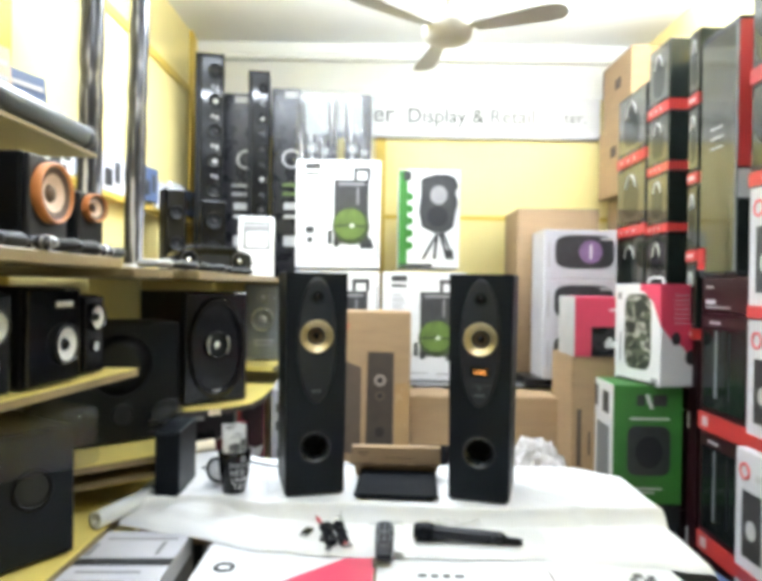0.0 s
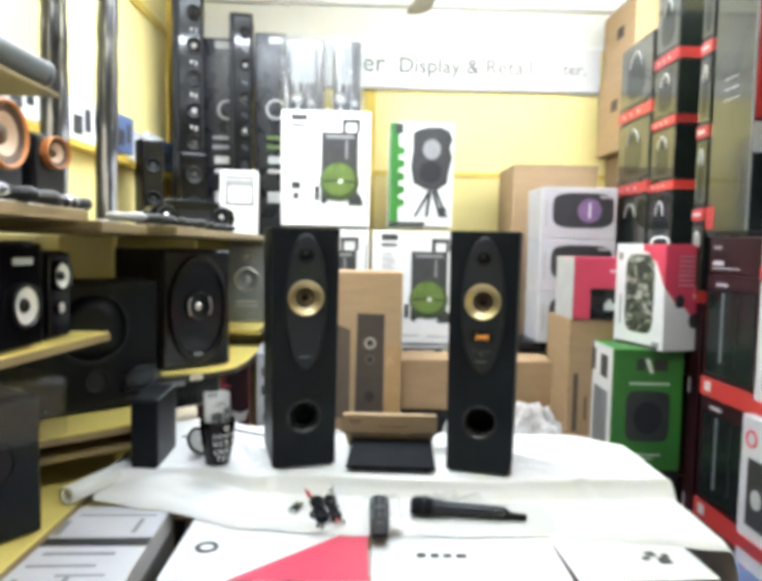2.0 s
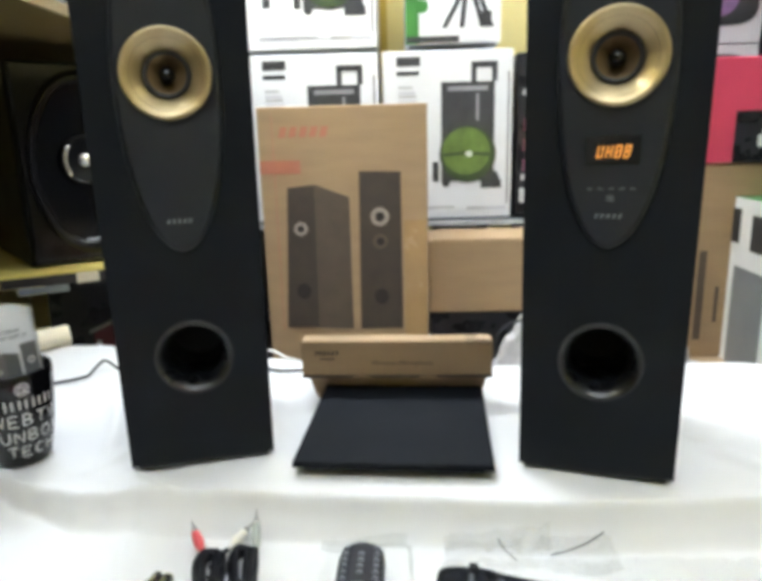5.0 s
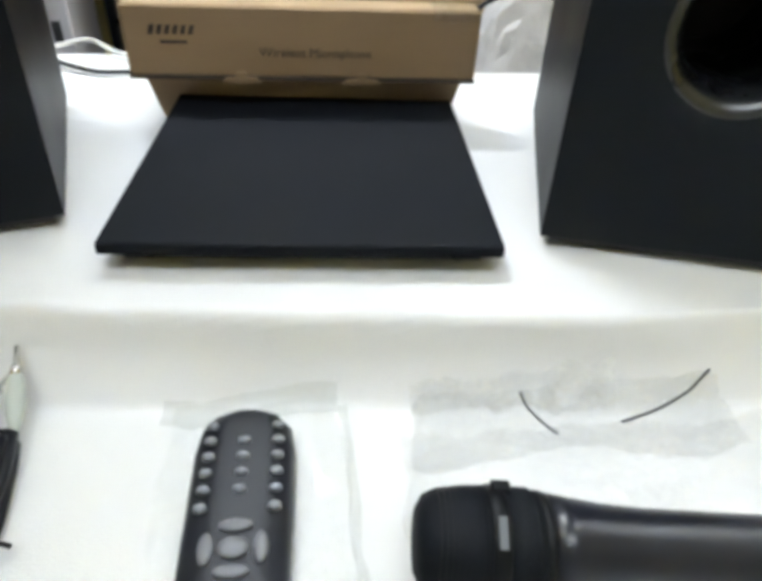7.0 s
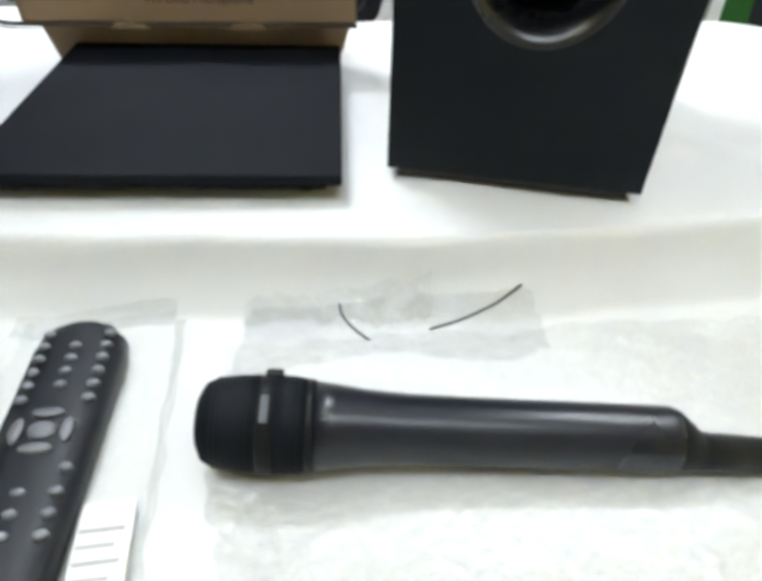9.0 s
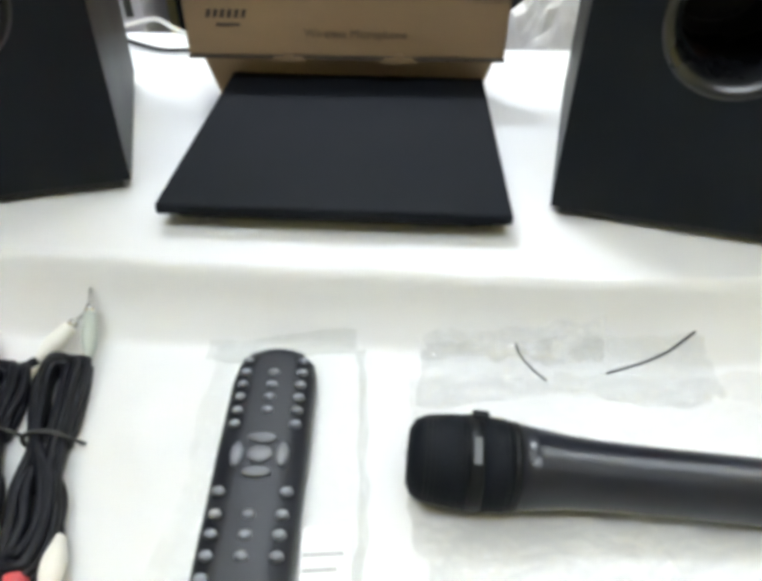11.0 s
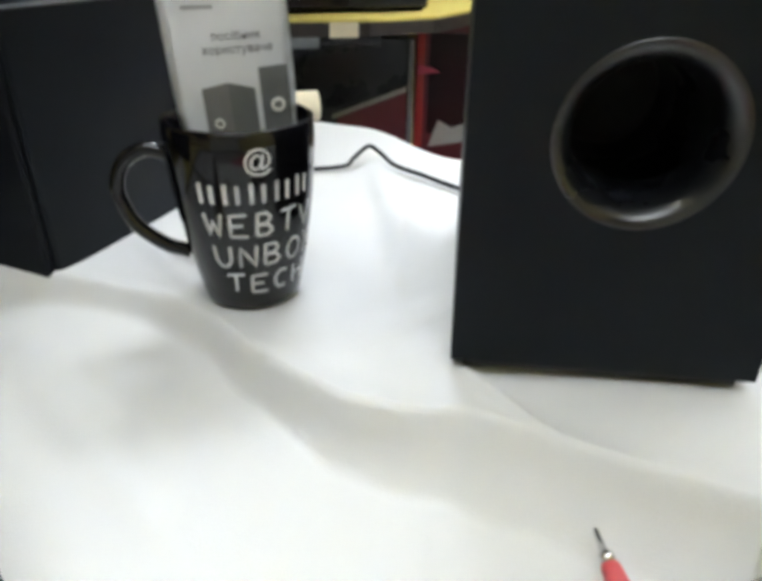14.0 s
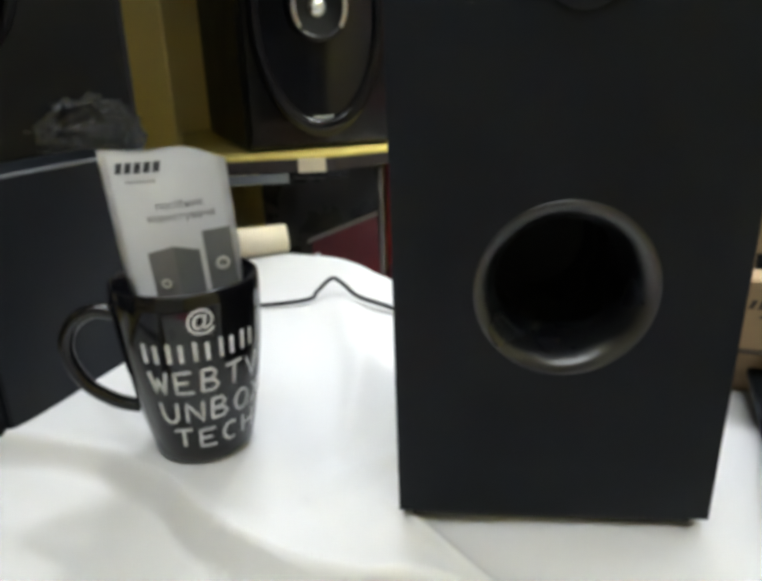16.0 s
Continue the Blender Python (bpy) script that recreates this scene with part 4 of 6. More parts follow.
bc = carton("shipping_carton", 0.34, 0.44, 1.0, pose(1.44, 3.44, 0), KRAFT, "brown cardboard carton on the floor", "cartons by the end wall", "carton")
part("carton_tape", box_bm(-0.025, 0.025, -0.0012, 0.36, 1.0, 1.0 + 0.0012), TAPE, bc)
part("flap_seam", box_bm(-0.16, 0.16, -0.0008, 0.0, 0.996, 0.999), KRAFT_MID, bc)

# brown carton of the tower set, standing between the towers
ct = carton("speaker_carton", 0.48, 0.26, 0.95, pose(-0.106, 2.90, 0.30), KRAFT, "tall brown carton picturing a pair of tower speakers", category="carton")
part("picture_side", plate_bm([(-0.10, 0.305), (-0.10, 0.727), (-0.085, 0.733), (0.014, 0.695), (0.014, 0.30)], -0.0015, 0), KRAFT_MID, ct)
part("picture_front", plate_bm([(-0.185, 0.308), (-0.163, 0.725), (-0.086, 0.733), (-0.09, 0.305)], -0.0022, 0), KRAFT_DARK, ct)
part("picture_tower", plate_bm([(0.036, 0.30), (0.044, 0.768), (0.163, 0.765), (0.163, 0.30)], -0.0018, 0), KRAFT_DARK, ct)
for cx, cz, rr in ((-0.130, 0.606, 0.020), (0.101, 0.637, 0.027), (0.101, 0.565, 0.022)):
    ring = shape_panel(ct, "printed_cone", ellipse(cx, cz, rr, rr, 28), PRINT_PALE_BROWN if cz != 0.565 else KRAFT_MID, proud=0.0028)
    shape_panel(ct, "printed_cone", ellipse(cx, cz, rr * 0.52, rr * 0.52, 20), PRINT_BROWN, proud=0.0032)
for cx, cz in ((-0.13, 0.42), (0.101, 0.40)):
    shape_panel(ct, "printed_port", ellipse(cx, cz, 0.021, 0.024, 28), PRINT_BROWN, proud=0.0026)
for k in range(5):
    x = -0.181 + 0.029 * k
    part("printed_mark", plate_bm([(x, 0.866), (x + 0.019, 0.866), (x + 0.027, 0.895), (x + 0.008, 0.895)], -0.001, 0), PRINT_RED, ct)
bars(ct, [(-0.239, -0.122, 0.765, 0.802)], PRINT_RED)
bars(ct, [(-0.198, -0.196, 0.30, 0.93)], PRINT_RED)
bars(ct, [(0.170, 0.236, 0.28, 0.625)], TAPE, name="carton_tape")
st2 = thing("floor_crate", pose(0.0, 2.9, 0.0), "plain brown crate carrying cartons on the floor", "crate")
part("crate_body", box_bm(-0.36, 0.9, 0, 0.4, 0, 0.299, bevel=0.004), KRAFT, st2)
# Added black box carries the low carton and stands for the shadow below it.
carton("product_box", 0.66, 0.27, 0.32, pose(0.475, 3.0, 0.30), CARD_BLACK, "added dark box standing for shadow under a brown carton")
lc = carton("shipping_carton", 0.70, 0.27, 0.225, pose(0.49, 2.99, 0.621), KRAFT, "low brown cardboard carton behind the table", category="carton")
part("carton_flap", move(box_bm(-0.34, 0.34, 0, 0.13, 0, 0.004), 0, 0.0, 0.2255, rx=5), KRAFT, lc)
for x, w in ((0.30, 0.2), (0.62, 0.22)):
    m_ = carton("product_box", w, 0.2, 0.30, pose(x, 3.40, 0.521, 0, 0, 6), CARD_MAROON, "dark maroon box lying in the rear shelf", "boxes inside the rear shelf")
    bars(m_, [(-w * 0.4, w * 0.3, 0.24, 0.26)], LIGHT_GREY)
# crumpled white sack beside the table
sack = thing("plastic_sack", pose(0.62, 2.55, 0.0), "crumpled translucent white plastic sack of packing", "sack")
bm = bmesh.new()
bmesh.ops.create_icosphere(bm, subdivisions=5, radius=1)
for v in bm.verts:
    n = 1 + 0.20 * noise.noise(v.co * 2.5) + 0.28 * abs(noise.noise(v.co * 5)) + 0.14 * abs(noise.noise(v.co * 11))
    v.co = Vector((v.co.x * 0.15 * n + 0.02 * noise.noise(v.co * 8), v.co.y * 0.13 * n, (v.co.z + 1) * 0.37 * (0.75 + 0.25 * n)))
part("sack_body", bm, mat("sack_plastic", (0.58, 0.56, 0.56), 0.28, vary=0.25, scale=20, bump=0.6, fine=45), sack)

# ---- boxes to the east of the table ----
kb = carton("shipping_carton", 0.23, 0.32, 0.53, pose(0.95, 2.78, 0.54), KRAFT, "brown cardboard carton under a red box", category="carton")
bars(kb, [(-0.09, -0.07, 0.05, 0.30), (-0.04, -0.03, 0.1, 0.2)], KRAFT_MID)
bc = carton("shipping_carton", 0.60, 0.40, 0.538, pose(1.02, 2.72, 0), KRAFT, "brown cardboard carton on the floor by the stacks", category="carton")
part("carton_tape", box_bm(-0.025, 0.025, -0.0012, 0.36, 0.538, 0.538 + 0.0012), TAPE, bc)
part("flap_seam", box_bm(-0.29, 0.29, -0.0008, 0.0, 0.534, 0.537), KRAFT_MID, bc)
rb = carton("product_box", 0.225, 0.24, 0.262, pose(0.955, 2.77, 1.072), CARD_PINK, "red and black product box on a carton")
panel(rb, "black_panel", -0.04, 0.1125, 0.0, 0.13, CARD_BLACK)
bars(rb, [(0.02, 0.10, 0.04, 0.07), (0.03, 0.05, 0.07, 0.085)], CARD_WHITE, y=-0.0016)
bars(rb, [(0.04, 0.105, 0.20, 0.21)], CARD_WHITE)
part("clear_side", box_bm(-0.1145, -0.1125, 0.0, 0.24, 0.0, 0.262), LIGHT_GREY, rb)
gb = carton("product_box", 0.275, 0.33, 0.478, pose(1.072, 2.545, 0.506, 0, 0, -2), CARD_GREEN, "green and white product box picturing a square speaker")
part("white_side", box_bm(-0.139, -0.1375, 0.0, 0.33, 0.0, 0.478), CARD_WHITE, gb)
for y0, y1, z0, z1 in ((0.05, 0.13, 0.35, 0.44), (0.19, 0.29, 0.36, 0.45), (0.04, 0.20, 0.02, 0.30), (0.24, 0.29, 0.02, 0.33)):
    part("printed_panel", box_bm(-0.1405, -0.139, y0, y1, z0, z1), MID_GREY if y1 - y0 > 0.15 else PRINT_DARK, gb)
shape_panel(gb, "speaker_picture", ellipse(0.005, 0.215, 0.085, 0.10, 36, 6), PRINT_DARK)
shape_panel(gb, "cone_picture", ellipse(0.005, 0.21, 0.055, 0.065), GREY_PLASTIC, proud=0.003)
bars(gb, [(-0.045, -0.012, 0.395, 0.44), (0.02, 0.075, 0.395, 0.44)], PRINT_DARK)
part("printed_mark", plate_bm([(-0.012, 0.44), (0.004, 0.44), (0.022, 0.385), (0.008, 0.385)], -0.002, 0), CARD_WHITE, gb)
bars(gb, [(-0.07, 0.085, 0.34, 0.347), (-0.06, 0.06, 0.06, 0.065), (-0.06, 0.03, 0.045, 0.05)], CARD_WHITE)
gs = carton("product_box", 0.27, 0.30, 0.504, pose(1.07, 2.36, 0), CARD_BLACK, "black box on the floor under the green box")
gs.matrix_basis = pose(1.075, 2.55, 0.0)
rw = carton("product_box", 0.290, 0.165, 0.405, pose(1.052, 2.620, 0.986, 0, 0, -75), CARD_WHITE, "red and white carry box picturing a camouflage speaker")
shape_panel(rw, "speaker_picture", ellipse(0.005, 0.21, 0.084, 0.155, 36, 5), CAMO)
bars(rw, [(-0.125, -0.10, 0.34, 0.37), (-0.11, -0.10, 0.08, 0.2), (0.09, 0.13, 0.012, 0.03)], PRINT_GREY)
bars(rw, [(-0.13, 0.12, 0.002, 0.012)], PRINT_DARK)
part("red_side", plate_bm([(0.0, 0.405), (0.165, 0.405), (0.165, 0.08), (0.14, 0.11), (0.10, 0.16), (0.05, 0.185), (0.0, 0.24)], -0.0015, 0.0), CARD_PINK, rw).matrix_basis = pose(0.145, 0, 0, 0, 0, 90)
for y0, z0, r in ((0.07, 0.19, 0.026), (0.14, 0.115, 0.030)):
    part("printed_disc", plate_bm(ellipse(y0, z0, r * 0.8, r), -0.003, 0), PRINT_DARK, rw).matrix_basis = pose(0.145, 0, 0, 0, 0, 90)
for i in range(7):
    part("printed_line", box_bm(0.145, 0.1472, 0.06, 0.13, 0.25 + 0.018 * i, 0.253 + 0.018 * i), CARD_GREY, rw)
part("red_corner", plate_bm([(0.02, 0.405), (0.145, 0.405), (0.145, 0.24), (0.10, 0.33), (0.05, 0.37), (0.02, 0.38)], -0.0014, 0), CARD_PINK, rw)
part("carry_handle", tube_bm(spline([(-0.05, 0.09, 0.404), (-0.035, 0.09, 0.43), (0.035, 0.09, 0.43), (0.05, 0.09, 0.404)]), 0.004), CARD_WHITE, rw)


def stack_box(y0, y1, z0, z1, x, style, depth=0.36, near=None):
    """A boxed loudspeaker in the east stacks, its face turned to the aisle."""
    w, h = y1 - y0 - 0.006, z1 - z0 - 0.003
    m = pose(x, (y0 + y1) / 2, z0, 0, 0, -90)
    if style == "clear":
        t = carton("speaker_box", w, depth, h, m, CARD_BLACK, "glossy black speaker box with a red base strip", "stacked speaker boxes")
        panel(t, "window", -w * 0.46, w * 0.46, h * 0.2, h * 0.96, OLIVE_SHEEN, "shiny see-through window", proud=0.003)
        panel(t, "red_strip", -w * 0.5, w * 0.5, 0.0, h * 0.14, STRIP_RED, proud=0.006)
        part("red_strip", box_bm(w / 2, w / 2 + 0.004, -0.004, depth * 0.5, 0, h * 0.14), STRIP_RED, t)
        part("side_print", box_bm(w / 2, w / 2 + 0.002, 0.0, depth, h * 0.16, h * 0.98), near or DARK_WINDOW, t)
        shape_panel(t, "packed_speaker", ellipse(0, h * 0.52, w * 0.26, h * 0.26, 24, 3), DARK_WINDOW, proud=0.0036)
        part("carry_strap", tube_bm([(w * 0.16 * math.cos(a), -0.005, h * 0.66 + h * 0.20 * math.sin(a)) for a in np.linspace(0.1, 3.04, 12)], 0.004, 6), LIGHT_GREY, t)
        for i in range(3):
            shape_panel(t, "icon", ellipse(-w * 0.3 + i * w * 0.22, h * 0.07, h * 0.025, h * 0.025, 12), CARD_GREY, proud=0.0075)
    elif style == "dark":
        t = carton("speaker_box", w, depth, h, m, CARD_DEEP, "dark maroon speaker box with a window and red base", "stacked speaker boxes")
        panel(t, "window", -w * 0.42, w * 0.42, h * 0.2, h * 0.88, DARK_WINDOW, "glossy dark window", proud=0.003)
        panel(t, "window_divider", -w * 0.16, -w * 0.12, h * 0.3, h * 0.86, MID_GREY, proud=0.005)
        panel(t, "window_divider", w * 0.12, w * 0.14, h * 0.3, h * 0.84, GREY_PLASTIC, proud=0.005)
        panel(t, "red_strip", -w * 0.5, w * 0.5, 0.0, h * 0.15, STRIP_RED, proud=0.006)
        panel(t, "badge", -w * 0.40, -w * 0.28, h * 0.04, h * 0.12, CARD_GREY, proud=0.0075)
        bars(t, [(-w * 0.3, -w * 0.08, h * 0.915, h * 0.935)], CARD_GREY)
    elif style == "tall":
        t = carton("speaker_box", w, depth, h, m, CARD_BLACK, "tall shiny olive-windowed speaker box with a red end", "stacked speaker boxes")
        panel(t, "window", -w * 0.47, w * 0.47, h * 0.02, h * 0.97, OLIVE_SHEEN, "shiny see-through window", proud=0.003)
        part("red_end", box_bm(w / 2, w / 2 + 0.002, 0.0, depth, h * 0.42, h * 0.98), STRIP_RED, t)
        part("pale_end", box_bm(w / 2, w / 2 + 0.002, 0.0, depth * 0.4, h * 0.30, h * 0.41), LIGHT_GREY, t)
        part("dark_end", box_bm(w / 2, w / 2 + 0.0015, 0.0, depth, h * 0.02, h * 0.295), DARK_WINDOW, t)
        panel(t, "base_badge", -w * 0.5, -w * 0.30, h * 0.03, h * 0.12, STRIP_RED, proud=0.006)
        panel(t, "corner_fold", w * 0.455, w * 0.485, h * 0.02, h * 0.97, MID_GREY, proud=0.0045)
        shape_panel(t, "packed_cone", ellipse(w * 0.02, h * 0.20, w * 0.30, h * 0.10, 28, 3), OLIVE_SHEEN, proud=0.0040)
        # Three light grey lines laid across the window.
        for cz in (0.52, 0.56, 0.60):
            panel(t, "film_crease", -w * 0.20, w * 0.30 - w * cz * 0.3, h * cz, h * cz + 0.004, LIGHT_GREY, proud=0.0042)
    elif style == "plain":
        t = carton("speaker_box", w, depth, h, m, CARD_DEEP, "dark maroon printed speaker box in a stack", "stacked speaker boxes")
        bars(t, [(-w * 0.4, -w * 0.2, h * 0.25, h * 0.36), (-w * 0.4, w * 0.1, h * 0.15, h * 0.18), (-w * 0.4, -w * 0.25, h * 0.7, h * 0.75)], CARD_GREY)
    else:
        t = carton("speaker_box", w, depth, h, m, CARD_GREY, "white speaker box with black windows and red base", "white speaker boxes")
        for k in range(3):
            panel(t, "window", -w * 0.40 + k * w * 0.29, -w * 0.17 + k * w * 0.29, h * 0.2, h * 0.7, PRINT_DARK, proud=0.003)
            shape_panel(t, "printed_cone", ellipse(-w * 0.285 + k * w * 0.29, h * 0.42, w * 0.06, w * 0.07, 16), LIGHT_GREY, proud=0.0045)
        panel(t, "red_strip", -w * 0.5, w * 0.5, 0.0, h * 0.1, STRIP_RED, proud=0.004)
        part("printed_ring", move(lathe_bm([(0.028, 0), (0.028, -0.003), (0.020, -0.003), (0.020, 0)], 20, "y"), -w * 0.38, 0, h * 0.84), CARD_RED, t)
        bars(t, [(-w * 0.25, w * 0.2, h * 0.8, h * 0.85)], LIGHT_GREY)
    return t


for y0, y1, z0, z1, st, x in (
    (2.96, 3.33, 1.985, 2.345, "clear", 1.225), (2.96, 3.33, 1.632, 1.985, "clear", 1.225), (2.96, 3.33, 1.30, 1.632, "clear", 1.225),
    (2.72, 2.94, 2.145, 2.455, "clear", 1.22), (2.72, 2.94, 1.885, 2.145, "clear", 1.22), (2.72, 2.94, 1.62, 1.885, "clear", 1.22), (2.72, 2.94, 1.30, 1.62, "clear", 1.22),
    (2.475, 2.56, 2.10, 2.40, "clear", 1.225), (2.475, 2.56, 1.79, 2.10, "clear", 1.225), (2.475, 2.56, 1.483, 1.79, "clear", 1.225), (2.475, 2.56, 1.175, 1.483, "clear", 1.225), (2.475, 2.56, 0.0, 1.175, "plain", 1.235),
    (2.20, 2.465, 1.42, 2.33, "tall", 1.225),
    (2.10, 2.43, 1.285, 1.42, "plain", 1.222), (2.10, 2.43, 0.845, 1.285, "dark", 1.22), (2.10, 2.43, 0.388, 0.845, "dark", 1.22), (2.10, 2.43, 0.0, 0.388, "plain", 1.222),
    (2.70, 2.94, 0.86, 1.30, "plain", 1.24), (2.70, 2.94, 0.43, 0.86, "plain", 1.24), (2.70, 2.94, 0.0, 0.43, "plain", 1.24),
    (2.96, 3.33, 0.86, 1.30, "plain", 1.225), (2.96, 3.33, 0.43, 0.86, "plain", 1.225), (2.96, 3.33, 0.0, 0.43, "plain", 1.225),
):
    stack_box(y0, y1, z0, z1, x, st, 0.36 if y0 < 2.7 else 0.30)
for z0, z1, st, x in ((0.0, 0.45, "white", 1.15), (0.45, 0.87, "white", 1.15), (0.87, 1.28, "white", 1.18), (1.28, 1.70, "white", 1.18), (1.70, 2.03, "clear", 1.18), (2.03, 2.37, "clear", 1.18)):
    stack_box(1.62, 2.055, z0, z1, x, st, 0.42)
bp = carton("blue_packet", 0.34, 0.16, 0.40, pose(1.03, 2.02, 0.0, 0, 0, -78), CARD_BLUE, "blue packet leaning on the floor by the stacks", category="packet")
bars(bp, [(-0.1, 0.0, 0.2, 0.3)], CARD_WHITE)

# ---- the display table ----
table = thing("display_table", pose(0, 0, 0), "display table hidden under a white cloth", "table")
part("tabletop", box_bm(-0.62, 0.72, 1.62, 2.06, 0.70, 0.735, bevel=0.004), KRAFT, table)
part("riser_board", box_bm(-0.50, 0.71, 1.74, 2.05, 0.7355, 0.772, bevel=0.004), KRAFT, table)
for x in (-0.58, 0.68):
    for y in (1.66, 2.02):
        part("table_leg", box_bm(x - 0.025, x + 0.025, y - 0.025, y + 0.025, 0, 0.70), BLACK_SATIN, table)
bench = thing("low_bench", pose(0, 0, 0), "low bench carrying flat product boxes", "bench")
part("bench_top", box_bm(-0.70, 0.70, 1.05, 1.60, 0.55, 0.583, bevel=0.004), KRAFT, bench)
for x in (-0.66, 0.66):
    for y in (1.09, 1.56):
        part("bench_leg", box_bm(x - 0.025, x + 0.025, y - 0.025, y + 0.025, 0, 0.55), BLACK_SATIN, bench)


def smooth(a, b, v):
    t = min(max((v - a) / (b - a), 0.0), 1.0)
    return t * t * (3 - 2 * t)


def front_edge(x):
    """Where the cloth ends towards the aisle."""
    y = along([(-0.70, 1.640), (-0.52, 1.590), (-0.443, 1.565), (-0.36, 1.530), (-0.304, 1.505), (-0.258, 1.496), (-0.158, 1.480), (0.02, 1.470), (0.35, 1.470), (0.74, 1.415)], x)
    return y + 0.003 * math.sin(x * 23) + 0.002 * math.sin(x * 51 + 1)


def back_edge(x):
    return 2.07 + 0.05 * smooth(-0.08, -0.14, x) + 0.09 * smooth(-0.36, -0.52, x) - 0.10 * smooth(0.60, 0.76, x)


def ridge(x, y, ax, ay, bx, by, width, height):
    """A soft fold of cloth along a line."""
    d = Vector((bx - ax, by - ay))
    t = min(max(((x - ax) * d.x + (y - ay) * d.y) / d.length_squared, 0), 1)
    q = math.hypot(x - ax - t * d.x, y - ay - t * d.y)
    return height * math.exp(-(q / width) ** 2) * (0.35 + 0.65 * math.sin(math.pi * min(max(t * 0.9 + 0.05, 0), 1)))


def along(table_, x):
    """Reads a height or place off a short table of pairs."""
    for (xa, ya), (xb, yb) in zip(table_, table_[1:]):
        if x <= xb:
            t = min(max((x - xa) / (xb - xa), 0), 1)
            return ya + (yb - ya) * (0.5 * t + 0.5 * t * t * (3 - 2 * t))
    return table_[-1][1]


CREST = [(-0.66, 1.715), (-0.505, 1.732), (-0.469, 1.733), (-0.415, 1.720), (-0.37, 1.700), (-0.335, 1.690), (-0.30, 1.682), (-0.268, 1.684), (-0.24, 1.694), (-0.20, 1.692), (-0.154, 1.688), (-0.10, 1.682), (-0.04, 1.677), (0.05, 1.670), (0.13, 1.662), (0.20, 1.657), (0.40, 1.664), (0.74, 1.690)]
FALL = [(-0.66, 0.024), (-0.50, 0.014), (-0.43, 0.010), (-0.36, 0.011), (-0.30, 0.022), (-0.22, 0.032), (0.10, 0.028), (0.74, 0.034)]
LOW = [(-0.66, 0.762), (-0.50, 0.776), (-0.43, 0.768), (-0.36, 0.760), (-0.30, 0.754), (-0.22, 0.750), (0.74, 0.749)]


def cloth_z(x, y):
    crest, fall, low = along(CREST, x), along(FALL, x), along(LOW, x)
    low -= (low - 0.749) * smooth(0.0, 0.17, crest - y)
    t = min(max((y - crest + fall) / fall, 0.0), 1.0)
    z = low + (0.786 - low) * t ** 1.25
    mug_far = math.hypot(x + 0.405, y - 1.757)
    keep = smooth(0.030, 0.060, mug_far)
    up = smooth(0.0, 0.012, y - crest + fall)
    # the crest stands a little proud, falling off towards the back
    z += keep * 0.0050 * smooth(-0.012, 0.0, y - crest) * math.exp(-max(y - crest, 0) / 0.022)
    # folds by the corner of the tower and round the mug
    z += ridge(x, y, -0.272, 1.745, -0.200, 1.692, 0.0045, 0.0060) * up
    z -= ridge(x, y, -0.235, 1.735, -0.165, 1.700, 0.020, 0.0050)
    z -= ridge(x, y, -0.345, 1.712, -0.285, 1.712, 0.020, 0.0035)
    z += keep * ridge(x, y, -0.245, 1.83, -0.315, 1.735, 0.008, 0.0055)
    z -= keep * ridge(x, y, -0.275, 1.84, -0.335, 1.76, 0.014, 0.0040)
    z += keep * ridge(x, y, -0.36, 1.93, -0.315, 1.79, 0.010, 0.0065)
    z += ridge(x, y, -0.43, 2.05, -0.33, 1.85, 0.014, 0.007)
    z -= ridge(x, y, -0.40, 2.05, -0.30, 1.87, 0.012, 0.004)
    z += keep * ridge(x, y, -0.53, 1.80, -0.44, 1.745, 0.009, 0.004)
    # long shallow folds across the lower cloth
    z += ridge(x, y, -0.60, 1.70, -0.36, 1.625, 0.014, 0.003)
    z += ridge(x, y, -0.52, 1.66, -0.33, 1.585, 0.010, 0.0025)
    z -= ridge(x, y, -0.48, 1.69, -0.34, 1.655, 0.012, 0.0015)
    z += ridge(x, y, -0.24, 1.655, -0.228, 1.610, 0.008, 0.003)
    z += ridge(x, y, 0.40, 1.80, 0.62, 1.55, 0.014, 0.006)
    z += ridge(x, y, 0.50, 1.95, 0.70, 1.72, 0.014, 0.005)
    z += ridge(x, y, -0.25, 1.525, -0.12, 1.505, 0.006, 0.0016)
    z += ridge(x, y, -0.06, 1.60, -0.02, 1.49, 0.012, 0.003)
    z += keep * (0.0020 * noise.noise((x * 8, y * 10, 0.3)) * (1 - 0.75 * smooth(1.74, 1.80, y)) + 0.0007 * noise.noise((x * 25, y * 22, 1.3)))
    # a small rise that carries the mug
    z += MUG_RISE * (1 - smooth(0.030, 0.075, mug_far))
    return z


